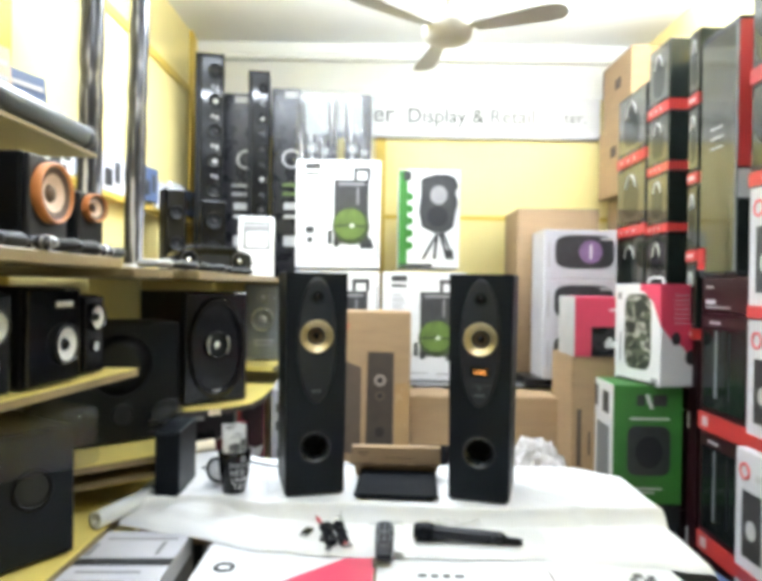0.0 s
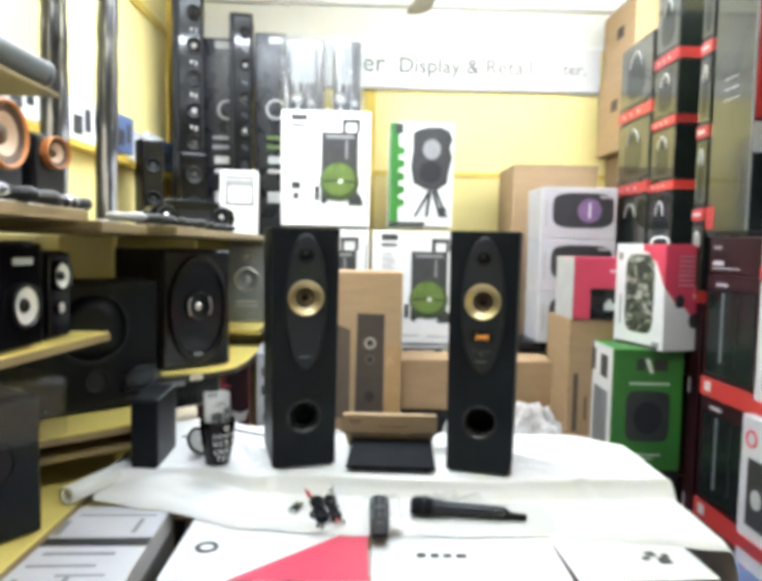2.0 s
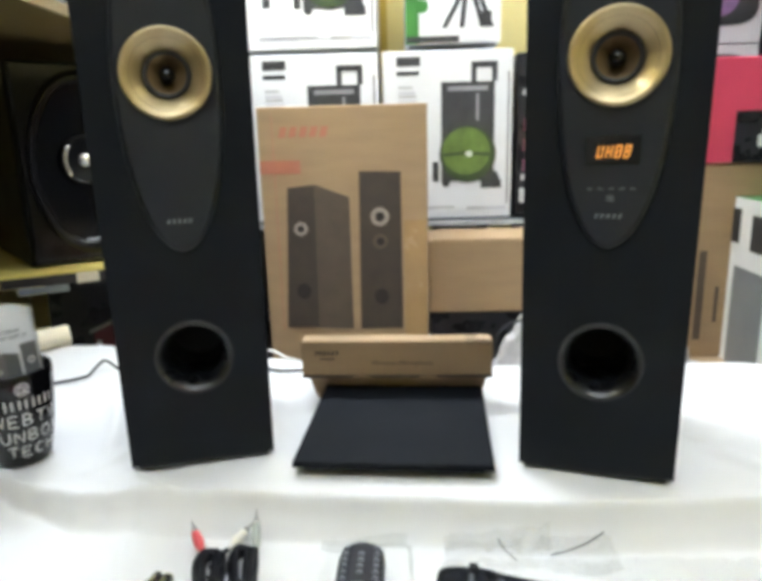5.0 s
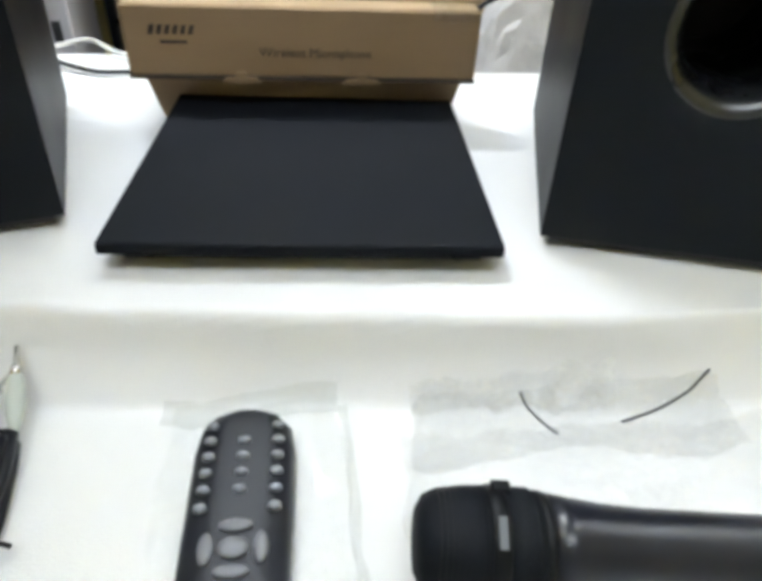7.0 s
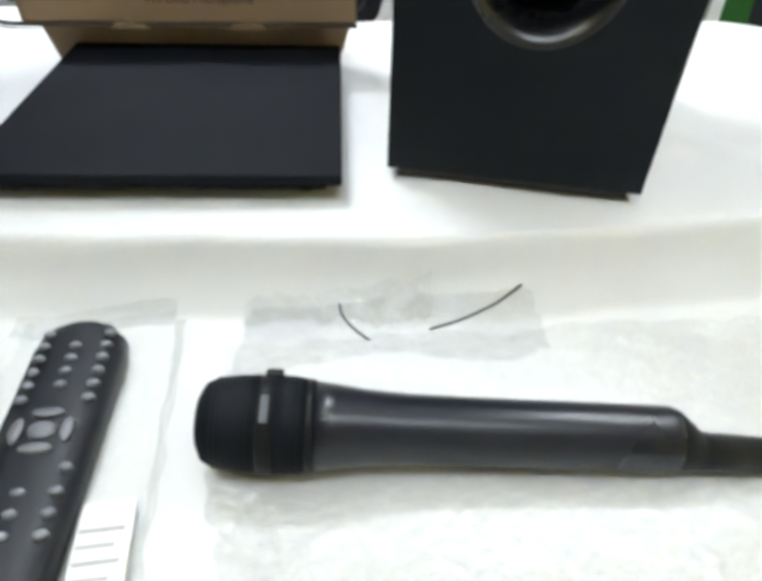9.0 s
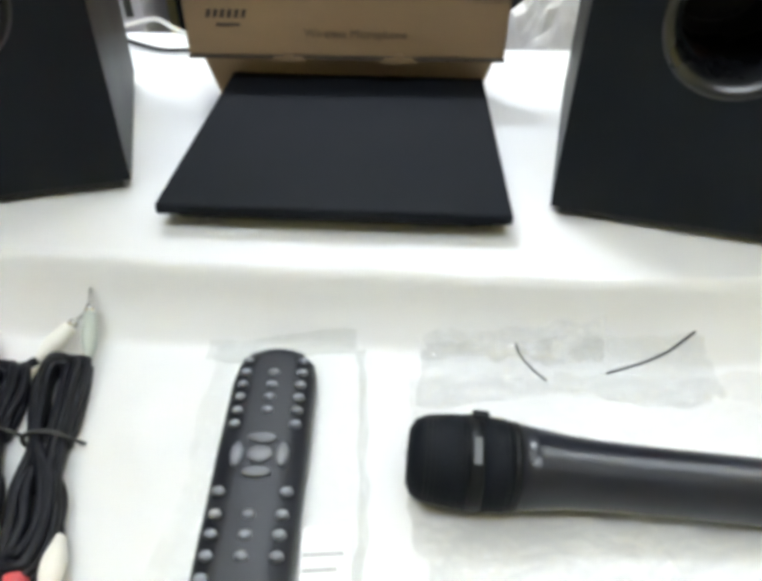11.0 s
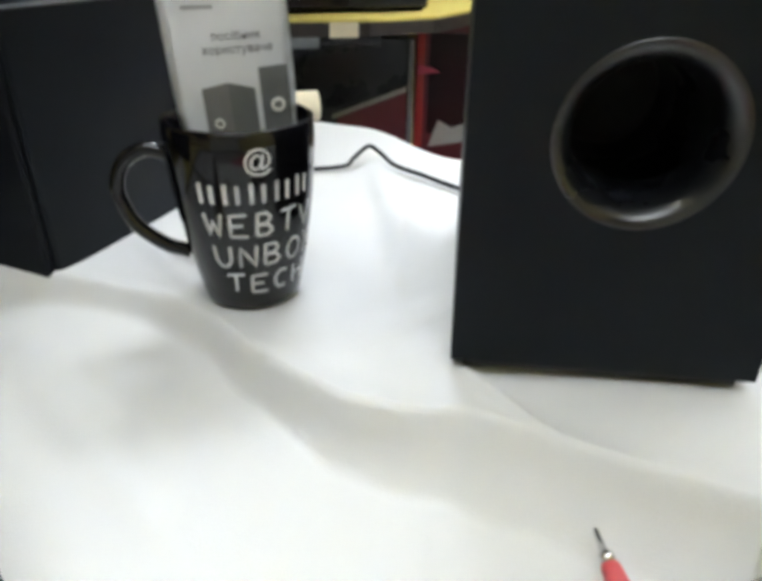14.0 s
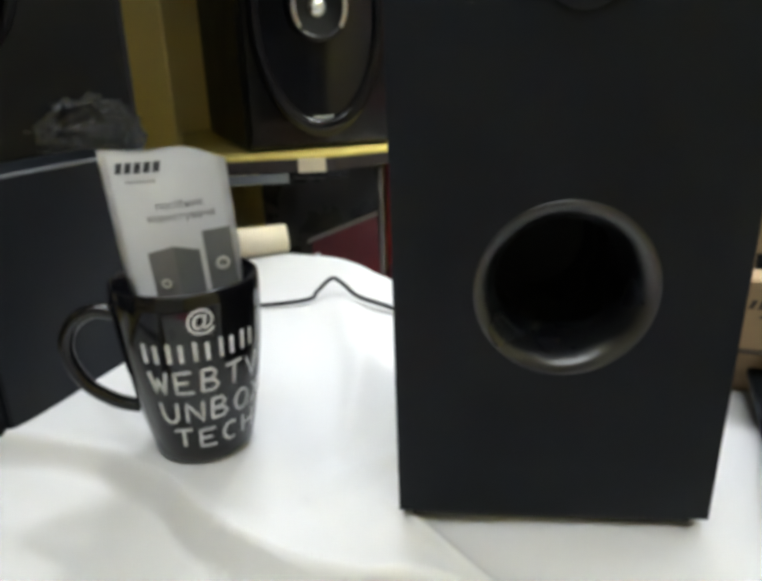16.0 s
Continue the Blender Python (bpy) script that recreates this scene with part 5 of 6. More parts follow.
MUG_RISE = 0.006
NY = 290
COLUMNS = [*np.linspace(-0.675, -0.10, 170), *np.linspace(-0.096, 0.735, 110), *np.linspace(0.74, 1.16, 40)]
NX = len(COLUMNS) - 1
bm = bmesh.new()
grid = []
EDGE = 0.735
for i in range(NX + 1):
    u = float(COLUMNS[i])
    col = []
    for j in range(NY + 1):
        v = j / NY
        x = min(u, EDGE)
        over = max(u - EDGE, 0)
        yf, yb = front_edge(x), back_edge(x)
        vv = v * 1.35
        y = yf + (yb - yf) * min(vv, 1.0)
        drop = max(vv - 1.0, 0) * 1.0
        z = cloth_z(x, y)
        lip = max(0.0, (0.035 - (y - yf))) / 0.035
        z -= 0.012 * lip * lip
        z = max(z, 0.7375)
        if over:
            wave = 0.012 * math.sin(y * 21) + 0.008 * math.sin(y * 47 + 1)
            x += 0.028 * (1 - math.exp(-over / 0.03)) + (0.05 + wave) * min(over / 0.35, 1)
            z -= max(over - 0.02, 0) * 0.97 + 0.006 * (1 - math.exp(-over / 0.02))
        if drop:
            y += 0.03 * (1 - math.exp(-drop / 0.03)) + 0.012 * math.sin(x * 25) * min(drop / 0.2, 1)
            z -= drop
        col.append(bm.verts.new((x, y, z)))
    grid.append(col)
for i in range(NX):
    for j in range(NY):
        f = bm.faces.new((grid[i][j], grid[i + 1][j], grid[i + 1][j + 1], grid[i][j + 1]))
        f.smooth = True
bmesh.ops.recalc_face_normals(bm, faces=bm.faces)
cloth = tagged(part("tablecloth", bm, CLOTH), "white cloth draped in soft folds over the table", "tablecloth")

# flat product boxes along the front of the table
b1 = carton("product_box", 0.395, 0.30, 0.150, pose(-0.212, 1.288, 0.5845), CARD_WHITE, "flat white and pink product box under the cloth edge", bevel=0.002)
part("pink_lid_print", move(plate_bm([(-0.065, 0.0), (0.197, 0.0), (0.197, 0.235), (0.15, 0.20)], 0, 0.0012), 0, 0, 0.1512, rx=-90), CARD_PINK, b1).matrix_basis = pose(0, 0, 0.0) @ Matrix.Identity(4)
panel(b1, "pink_front_print", -0.068, 0.197, 0.0, 0.148, CARD_PINK)
part("printed_ring", move(lathe_bm([(0.028, 0), (0.028, -0.002), (0.021, -0.002), (0.021, 0)], 24, "y"), -0.13, 0, 0.11), CARD_RED, b1)
part("printed_ring", move(lathe_bm([(0.024, 0.150), (0.024, 0.1513), (0.014, 0.1513), (0.014, 0.150)], 24), -0.135, 0.13, 0), PRINT_DARK, b1)
bars(b1, [(-0.04, 0.16, 0.122, 0.134), (-0.04, 0.10, 0.10, 0.11)], CARD_GREY, y=-0.0016)
b2 = carton("product_box", 0.385, 0.30, 0.150, pose(0.183, 1.283, 0.5845, 0, 0, -1), CARD_WHITE, "flat white product box with dark lettering marks", bevel=0.002)
for x0, x1 in ((-0.10, -0.082), (-0.072, -0.056), (-0.046, -0.030), (-0.020, 0.0)):
    part("printed_letter", box_bm(x0, x1, 0.098, 0.112, 0.150, 0.1512), PRINT_DARK, b2)
part("printed_line", box_bm(0.03, 0.09, 0.10, 0.108, 0.150, 0.1512), CARD_GREY, b2)
part("pink_corner", box_bm(-0.1925, -0.15, 0.19, 0.24, 0.150, 0.1512), CARD_PINK, b2)
part("printed_ring", move(lathe_bm([(0.030, 0), (0.030, -0.002), (0.020, -0.002), (0.020, 0)], 24, "y"), -0.13, 0, 0.11), PRINT_DARK, b2)
bars(b2, [(0.06, 0.075, 0.12, 0.137), (0.083, 0.098, 0.12, 0.137), (0.106, 0.12, 0.12, 0.137), (0.13, 0.17, 0.123, 0.134)], PRINT_DARK)
b3 = carton("product_box", 0.275, 0.30, 0.150, pose(0.523, 1.295, 0.5845, 0, 0, 3), CARD_MAROON, "flat maroon-fronted product box with a white lid", bevel=0.002)
part("white_lid", box_bm(-0.138, 0.138, -0.002, 0.30, 0.1505, 0.1525), CARD_WHITE, b3)
for x0, y0, s in ((0.04, 0.09, 0.02), (0.055, 0.06, 0.024), (0.025, 0.075, 0.014), (0.07, 0.085, 0.014)):
    part("printed_mark", box_bm(x0, x0 + s, y0, y0 + s, 0.1525, 0.1535), PRINT_DARK, b3)
bars(b3, [(-0.125, -0.112, 0.115, 0.130), (-0.105, -0.094, 0.115, 0.130), (-0.087, -0.082, 0.115, 0.130), (-0.074, -0.062, 0.115, 0.130), (-0.054, -0.043, 0.115, 0.130)], CARD_GREY)
part("printed_ring", move(lathe_bm([(0.03, 0), (0.03, -0.002), (0.022, -0.002), (0.022, 0)], 24, "y"), -0.02, 0, 0.07), CARD_GREY, b3)
b4 = carton("product_box", 0.225, 0.50, 0.152, pose(-0.572, 1.115, 0.5845, 0, 0, 2), CARD_GREY, "long pale grey product box with dark print on its lid", bevel=0.002)
part("lid_band", box_bm(-0.1125, 0.1125, 0.30, 0.335, 0.152, 0.1532), PRINT_DARK, b4)
for x0, x1, y0, y1 in ((-0.08, 0.06, 0.262, 0.272), (-0.09, 0.04, 0.215, 0.223), (-0.10, -0.085, 0.35, 0.42), (0.06, 0.07, 0.36, 0.43), (-0.09, -0.08, 0.10, 0.17), (0.0, 0.01, 0.10, 0.18), (-0.02, 0.07, 0.18, 0.186), (-0.08, 0.09, 0.445, 0.452)):
    part("printed_line", box_bm(x0, x1, y0, y1, 0.152, 0.1531), PRINT_GREY, b4)
part("dark_side", box_bm(0.1125, 0.114, 0.0, 0.5, 0.0, 0.10), PRINT_DARK, b4)

# ---- the pair of floor-standing towers ----
TW, BW, TH, TD = 0.172, 0.162, 0.613, 0.215


def tower(m, display):
    t = thing("tower_speaker", m, "black vinyl tower speaker with oval plate and gold-ringed cone, on cloth", "speaker", "pair of towers on the table")
    z0 = 0.008
    out = [(-BW / 2, z0), (BW / 2, z0), (TW / 2, TH), (-TW / 2, TH)]
    part("front_baffle", holed_panel_bm(out, [(0, 0.1345, 0.0412), (0, 0.440, 0.036)], 0.0, 0.012), BLACK_VINYL, t)
    bm = bmesh.new()
    a = [bm.verts.new((x, 0.0121, z)) for x, z in out]
    b = [bm.verts.new((x * 0.985, TD, z)) for x, z in out]
    bm.faces.new(b)
    for k in range(4):
        bm.faces.new((a[k], a[(k + 1) % 4], b[(k + 1) % 4], b[k]))
    bmesh.ops.recalc_face_normals(bm, faces=bm.faces)
    part("cabinet", bm, BLACK_VINYL, t)
    part("top_plate", box_bm(-TW / 2, TW / 2, 0.0, TD, TH, TH + 0.003, bevel=0.0012), BLACK_SATIN, t)
    plate = holed_panel_bm(ellipse(0, 0.430, 0.0487, 0.1660, 56), [(0, 0.440, 0.036), (0, 0.548, 0.013)], -0.006, 0.0)
    part("oval_plate", plate, PLATE_GREY, t, "dark grey satin oval plate")
    bm = bmesh.new()
    loops = [[bm.verts.new((x, y, z)) for x, z in ellipse(0, 0.430, rx, rz, 72)] for rx, rz, y in ((0.0545, 0.1740, 0.0), (0.0535, 0.1725, -0.0022), (0.0515, 0.1695, -0.0046), (0.0486, 0.1658, -0.0061))]
    for a, b in zip(loops, loops[1:]):
        for k in range(72):
            bm.faces.new((a[k], a[(k + 1) % 72], b[(k + 1) % 72], b[k])).smooth = True
    bmesh.ops.recalc_face_normals(bm, faces=bm.faces)
    part("plate_rim", bm, PLATE_GREY, t, "softly rounded oval rim")
    w = part("woofer", move(lathe_bm([(0.0455, -0.006), (0.0455, -0.0095), (0.0430, -0.0112), (0.0405, -0.0095), (0.0300, -0.001), (0.0240, 0.005)], 56, "y", caps=False), 0, 0, 0.440), GOLD, t, "polished gold dished woofer ring")
    part("surround", move(lathe_bm([(0.0242, 0.005), (0.0225, 0.001), (0.0195, 0.004), (0.0190, 0.006)], 48, "y", caps=False), 0, 0, 0.440), RUBBER, w)
    part("cone", move(lathe_bm([(0.0192, 0.005), (0.013, 0.010), (0.008, 0.014)], 48, "y", caps=False), 0, 0, 0.440), BRONZE, w)
    part("phase_plug", move(lathe_bm([(0.0085, 0.0145), (0.0080, 0.004), (0.005, -0.001), (0.0001, -0.003)], 32, "y"), 0, 0, 0.440), BLACK_GLOSS, w)
    tw = part("tweeter", move(lathe_bm([(0.019, -0.006), (0.019, -0.0085), (0.0165, -0.010), (0.013, -0.006), (0.012, -0.001)], 40, "y", caps=False), 0, 0, 0.548), BLACK_SATIN, t)
    part("tweeter_dome", move(lathe_bm([(0.0125, -0.001), (0.009, -0.0055), (0.004, -0.0075), (0.0001, -0.008)], 32, "y"), 0, 0, 0.548), BLACK_GLOSS, tw)
    port(t, 0, 0.1345, 0.0430, 0.0318, 0.11)
    for i in range(5):
        part("badge_letter", plate_bm([(-0.014 + 0.0055 * i, 0.2880), (-0.0110 + 0.0055 * i, 0.2880), (-0.0095 + 0.0055 * i, 0.2925), (-0.0125 + 0.0055 * i, 0.2925)], -0.0066, -0.006), MID_GREY, t)
    # Added dark block fills the gap below the cabinet in place of contact shade.
    part("plinth", box_bm(-BW / 2 + 0.007, BW / 2 - 0.007, 0.006, TD - 0.006, 0.001, 0.0085), RUBBER, t)
    for sx in (-1, 1):
        for y in (0.025, TD - 0.025):
            part("rubber_foot", lathe_bm([(0.010, 0.0), (0.010, 0.0082)], 16), RUBBER, t).matrix_basis = pose(sx * 0.058, y, 0)
    if display:
        d = part("display_window", box_bm(-0.025, 0.025, -0.0072, -0.006, 0.3405, 0.3675, bevel=0.0005), BLACK_GLOSS, t, "dark display window with amber digits")
        for i, on in enumerate(("lrb", "lrm", "ltrmb", "ltrmb")):
            x, z, w, h, k = -0.0155 + 0.0082 * i, 0.3465, 0.0056, 0.0125, 0.22
            for seg in on:
                za, zb, xa, xb = {"l": (0.05, 0.95, 0, 0.26), "r": (0.05, 0.95, 0.74, 1), "t": (0.88, 1, 0.1, 0.9), "m": (0.44, 0.57, 0.1, 0.9), "b": (0, 0.12, 0.1, 0.9)}[seg]
                part("led_digit", plate_bm([(x + w * u + k * h * v, z + h * v) for u, v in ((xa, za), (xb, za), (xb, zb), (xa, zb))], -0.0078, -0.0072), LED, d)
        for i in range(5):
            part("touch_key", box_bm(-0.022 + 0.010 * i, -0.017 + 0.010 * i, -0.0068, -0.006, 0.3165, 0.3176), MID_GREY, t)
        for q in range(3):
            part("touch_key", box_bm(-0.0035, 0.0035, -0.0068, -0.006, 0.3050 + 0.0021 * q, 0.3061 + 0.0021 * q), MID_GREY, t)
    return t


tower(pose(-0.1806, 1.7465, 0.787, 0, 0, 14.7), False)
tower(pose(0.2640, 1.7105, 0.787, 0, 0, -15.7), True)

# ---- flat black unit and the brown microphone carton behind it ----
fu = thing("flat_black_unit", pose(0.0475, 1.808, 0.786, 0, 0, -3.4), "flat matte black unit with an overhanging lid on the cloth", "device")
part("lid", box_bm(-0.1133, 0.1133, -0.099, 0.131, 0.0125, 0.0205, bevel=0.002, segments=2), BLACK_MATTE, fu)
part("body", box_bm(-0.103, 0.103, -0.088, 0.090, 0.004, 0.0125, bevel=0.001), BLACK_SATIN, fu)
for sx in (-1, 1):
    for sy in (-1, 1):
        part("rubber_foot", lathe_bm([(0.008, 0), (0.008, 0.0045)], 14), RUBBER, fu).matrix_basis = pose(sx * 0.09, sy * 0.075, 0)
mb = thing("microphone_carton", pose(0.0465, 1.916, 0.786, 0, 0, -1.5), "brown cardboard microphone carton with a deep lid", "carton")
part("tray", box_bm(-0.116, 0.116, 0.045, 0.10, 0, 0.045, bevel=0.0015), KRAFT, mb)
part("lid", box_bm(-0.1345, 0.1345, 0.0, 0.028, 0.044, 0.096, bevel=0.002), KRAFT, mb)
part("tray_front", plate_bm([(-0.133, 0.044), (0.133, 0.044), (0.119, 0.0), (-0.119, 0.0)], 0.026, 0.030), KRAFT, mb)
# Torn edge strip; the brown shadow below the lid is in its colour.
part("lid_edge", box_bm(-0.1345, 0.1345, -0.001, 0.01, 0.0415, 0.0445), KRAFT_MID, mb, "torn lower edge with its shadow painted in")
for sx in (-0.050, 0.044):
    part("card_tab", plate_bm([(sx - 0.015, 0.040), (sx + 0.015, 0.040), (sx + 0.012, 0.044), (sx + 0.004, 0.0445), (sx + 0.003, 0.048), (sx - 0.003, 0.048), (sx - 0.004, 0.0445), (sx - 0.012, 0.044)], -0.003, 0.001), KRAFT, mb, "pale card locking tab")
part("lettering", move(text_bm("Wireless Microphone", 0.0098, 0.0002), 0.008, -0.0006, 0.063), KRAFT_DARK, mb)
for i in range(6):
    part("printed_mark", plate_bm([(-0.116 + 0.0058 * i, 0.075), (-0.1125 + 0.0058 * i, 0.075), (-0.1105 + 0.0058 * i, 0.0815), (-0.114 + 0.0058 * i, 0.0815)], -0.0008, 0), KRAFT_DARK, mb)
bars(mb, [(-0.108, -0.088, 0.0685, 0.0705)], KRAFT_DARK, y=0.0, proud=0.0008)
part("tape_piece", box_bm(0.097, 0.1335, -0.0014, 0.02, 0.089, 0.0972), SEAM, mb, "frosted clear tape").visible_shadow = False

# ---- handheld microphone ----
mic = thing("microphone", pose(0.0812, 1.5500, 0.7722, 0, 1.9, -6.2), "black handheld wireless microphone lying on bubble wrap", "microphone")
head = part("grille", lathe_bm([(0.001, 0.0), (0.0125, 0.0005), (0.0172, 0.003), (0.0196, 0.008), (0.0211, 0.018), (0.0216, 0.0275)], 40, "x"), BLACK_MATTE, mic)
for k in range(9):
    r = 0.0197 + 0.00021 * k
    part("grille_wire", move(lathe_bm([(r, -0.0004), (r + 0.0004, 0.0), (r, 0.0004)], 32, "x", caps=False), 0.0082 + 0.0022 * k, 0, 0), BLACK_SATIN, head)
part("grille_band", lathe_bm([(0.0216, 0.0270), (0.0222, 0.0280), (0.0222, 0.0330), (0.0216, 0.0340)], 40, "x"), BLACK_SATIN, mic, "smooth dark band")
part("band_patch", move(box_bm(-0.0018, 0.0018, -0.006, 0.006, 0, 0.0008, bevel=0.0004), 0.0305, -0.0085, 0.0202, rx=22), SLATE, mic, "grey patch")
part("grille_base", lathe_bm([(0.0217, 0.0335), (0.0214, 0.043), (0.0204, 0.0475)], 40, "x"), BLACK_MATTE, mic)
for k in range(4):
    part("base_rib", move(lathe_bm([(0.0207, -0.0004), (0.0216, 0.0), (0.0207, 0.0004)], 32, "x", caps=False), 0.0365 + 0.0026 * k, 0, 0), BLACK_SATIN, mic)
part("collar", lathe_bm([(0.0202, 0.0470), (0.0207, 0.0490), (0.0200, 0.0510)], 40, "x"), BLACK_SATIN, mic)
part("handle", lathe_bm([(0.0198, 0.0505), (0.0186, 0.060), (0.0168, 0.074), (0.0158, 0.090), (0.0153, 0.12), (0.0152, 0.16), (0.0151, 0.2095), (0.0151, 0.2122), (0.0148, 0.2128)], 40, "x"), BLACK_PLASTIC, mic, "satin black tapering handle")
bm = bmesh.new()
rings = []
for u, k in ((0.2120, 1.010), (0.2140, 1.0), (0.2165, 0.95), (0.2200, 0.84), (0.2240, 0.70), (0.2270, 0.62), (0.2560, 0.57)):
    r = 0.0144 * k
    rings.append([bm.verts.new((u, -(0.0144 - r) * 0.75 + r * math.cos(a), -(0.0144 - r) * 0.55 + r * math.sin(a))) for a in np.linspace(0, 2 * math.pi, 25)[:-1]])
for a, b in zip(rings, rings[1:]):
    for k in range(24):
        bm.faces.new((a[k], a[(k + 1) % 24], b[(k + 1) % 24], b[k])).smooth = True
bm.faces.new(rings[0])
bm.faces.new(rings[-1])
bmesh.ops.recalc_face_normals(bm, faces=bm.faces)
part("tail", bm, BLACK_SATIN, mic, "slanted tail stub")
part("tail_cap", move(lathe_bm([(0.0081, 0.2555), (0.0078, 0.2600), (0.0055, 0.2625), (0.001, 0.2630)], 28, "x"), 0, -0.0046, -0.0034), GREY_PLASTIC, mic, "grey end cap")
part("slide_switch", move(box_bm(-0.004, 0.004, -0.003, 0.003, 0, 0.0025, bevel=0.001), 0.0325, 0.012, 0.0182), BLACK_SATIN, mic)
part("print_mark", box_bm(0.0535, 0.0560, -0.010, -0.0075, 0.0155, 0.0166), MID_GREY, mic)


# ---- remote control ----
rem = thing("remote_control", pose(0.0085, 1.4225, 0.7512, 0, 0, -1.2), "black remote control with grey buttons on a clear sleeve", "remote control")
bm = bmesh.new()
prof = [(0.000, 0.015), (0.004, 0.0185), (0.03, 0.0205), (0.08, 0.0215), (0.14, 0.0228), (0.185, 0.0232), (0.198, 0.0215), (0.2035, 0.0165), (0.2065, 0.009)]
rows_ = []
for y, w in prof:
    ring = [(-w, 0.003), (-w * 0.97, 0.010), (-w * 0.86, 0.0150), (-w * 0.4, 0.0165), (w * 0.4, 0.0165), (w * 0.86, 0.0150), (w * 0.97, 0.010), (w, 0.003), (w * 0.8, 0.0), (-w * 0.8, 0.0)]
    rows_.append([bm.verts.new((x, y, z)) for x, z in ring])
for a, b in zip(rows_, rows_[1:]):
    for k in range(10):
        bm.faces.new((a[k], a[(k + 1) % 10], b[(k + 1) % 10], b[k])).smooth = True
bm.faces.new(rows_[0])
bm.faces.new(rows_[-1])
bmesh.ops.recalc_face_normals(bm, faces=bm.faces)
for v in bm.verts:
    v.co.z *= 0.82
part("shell", bm, REMOTE_BODY, rem)
key = lathe_bm([(0.0030, 0.0), (0.0029, 0.0018), (0.0020, 0.0026), (0.0001, 0.0028)], 12)
for f in key.faces:
    f.smooth = True
key_mesh = bpy.data.meshes.new("button")
key.to_mesh(key_mesh)
key.free()
key_mesh.materials.append(BUTTON)


def remote_key(x, y, sx=0.98, sy=0.72):
    ob = new("button", key_mesh)
    ob.parent = rem
    ob.matrix_basis = pose(x, y, 0.0127) @ Matrix.Diagonal((sx, sy, 1, 1))


for k in range(6):
    remote_key(-0.0152, 0.1965 - 0.0088 * k)
    remote_key(0.0152, 0.1965 - 0.0088 * k)
    if 0 < k < 5:
        remote_key(0.0, 0.1965 - 0.0088 * k)
for sx, sy, w, h in ((0, 0.0098, 2.4, 0.95), (0, -0.0098, 2.4, 0.95), (-0.0108, 0, 1.05, 2.3), (0.0108, 0, 1.05, 2.3), (0, 0, 2.1, 1.6)):
    ob = part("pad_button", lathe_bm([(0.0030, 0.0), (0.0029, 0.0018), (0.0020, 0.0024), (0.0001, 0.0026)], 20), PAD_BUTTON, rem)
    ob.matrix_basis = pose(sx, 0.134 + sy, 0.0131) @ Matrix.Diagonal((w, h, 1, 1))
for x, y in ((-0.0155, 0.114), (0.0155, 0.114)):
    remote_key(x, y)
for r_ in range(3):
    for c_ in range(3):
        remote_key(-0.0148 + 0.0148 * c_, 0.1025 - 0.0096 * r_)
remote_key(-0.0148, 0.0735)
part("badge", box_bm(-0.008, 0.008, 0.050, 0.054, 0.0134, 0.0139), MID_GREY, rem)


def crinkled_sheet(name, x0, x1, y0, y1, nx, ny, height, seed, material, label, category, base=0.0015, ragged=0.008, flat=False):
    """A thin crinkled plastic sheet lying on the cloth."""
    bm = bmesh.new()
    g = []
    for i in range(nx + 1):
        col = []
        for j in range(ny + 1):
            x, y = x0 + (x1 - x0) * i / nx, y0 + (y1 - y0) * j / ny
            e = ragged * noise.noise((x * 15, y * 15, seed)) + 0.4 * ragged * noise.noise((x * 60, y * 60, seed))
            h = height * abs(noise.noise((x * 42, y * 42, seed + 3))) + 0.5 * height * abs(noise.noise((x * 110, y * 110, seed + 8)))
            col.append(bm.verts.new((x + e, y + e * 0.9, max(cloth_z(x, y), 0.744) + base + h)))
        g.append(col)
    for i in range(nx):
        for j in range(ny):
            bm.faces.new((g[i][j], g[i + 1][j], g[i + 1][j + 1], g[i][j + 1])).smooth = not flat
    t = thing(name, pose(0, 0, 0), label, category)
    ob = part("film", bm, material, t)
    ob.visible_shadow = False
    return t


wrap = crinkled_sheet("bubble_wrap", 0.088, 0.405, 1.455, 1.620, 190, 100, 0.0055, 2.0, WRAP, "crinkled clear bubble wrap under the microphone", "bubble wrap", ragged=0.016, flat=True)
flap = crinkled_sheet("bubble_wrap", 0.092, 0.262, 1.600, 1.640, 110, 30, 0.0045, 9.0, FLAP, "folded flap", "bubble wrap", ragged=0.010, flat=True)
edge = crinkled_sheet("bubble_wrap", 0.094, 0.205, 1.630, 1.645, 90, 14, 0.011, 14.0, FLAP, "crumpled edge", "bubble wrap", ragged=0.010, flat=True)
for extra, name in ((flap, "folded_flap"), (edge, "crumpled_edge")):
    piece = extra.children[0]
    piece.parent = wrap
    piece.name = name
    bpy.data.objects.remove(extra)
sleeve = crinkled_sheet("clear_sleeve", -0.026, 0.062, 1.470, 1.645, 34, 60, 0.0022, 6.0, SLEEVE, "clear plastic sleeve under the remote control", "plastic sleeve")
for name, x0, x1, y0, y1, nx, ny, seed in (("sealed_seam", -0.030, 0.056, 1.634, 1.649, 60, 12, 21.0), ("folded_edge", 0.0570, 0.0630, 1.49, 1.640, 8, 80, 23.0)):
    extra = crinkled_sheet("clear_sleeve", x0, x1, y0, y1, nx, ny, 0.003, seed, SEAM, "cloudy edge", "plastic sleeve", base=0.003, ragged=0.007)
    piece = extra.children[0]
    piece.parent = sleeve
    piece.name = name
    bpy.data.objects.remove(extra)
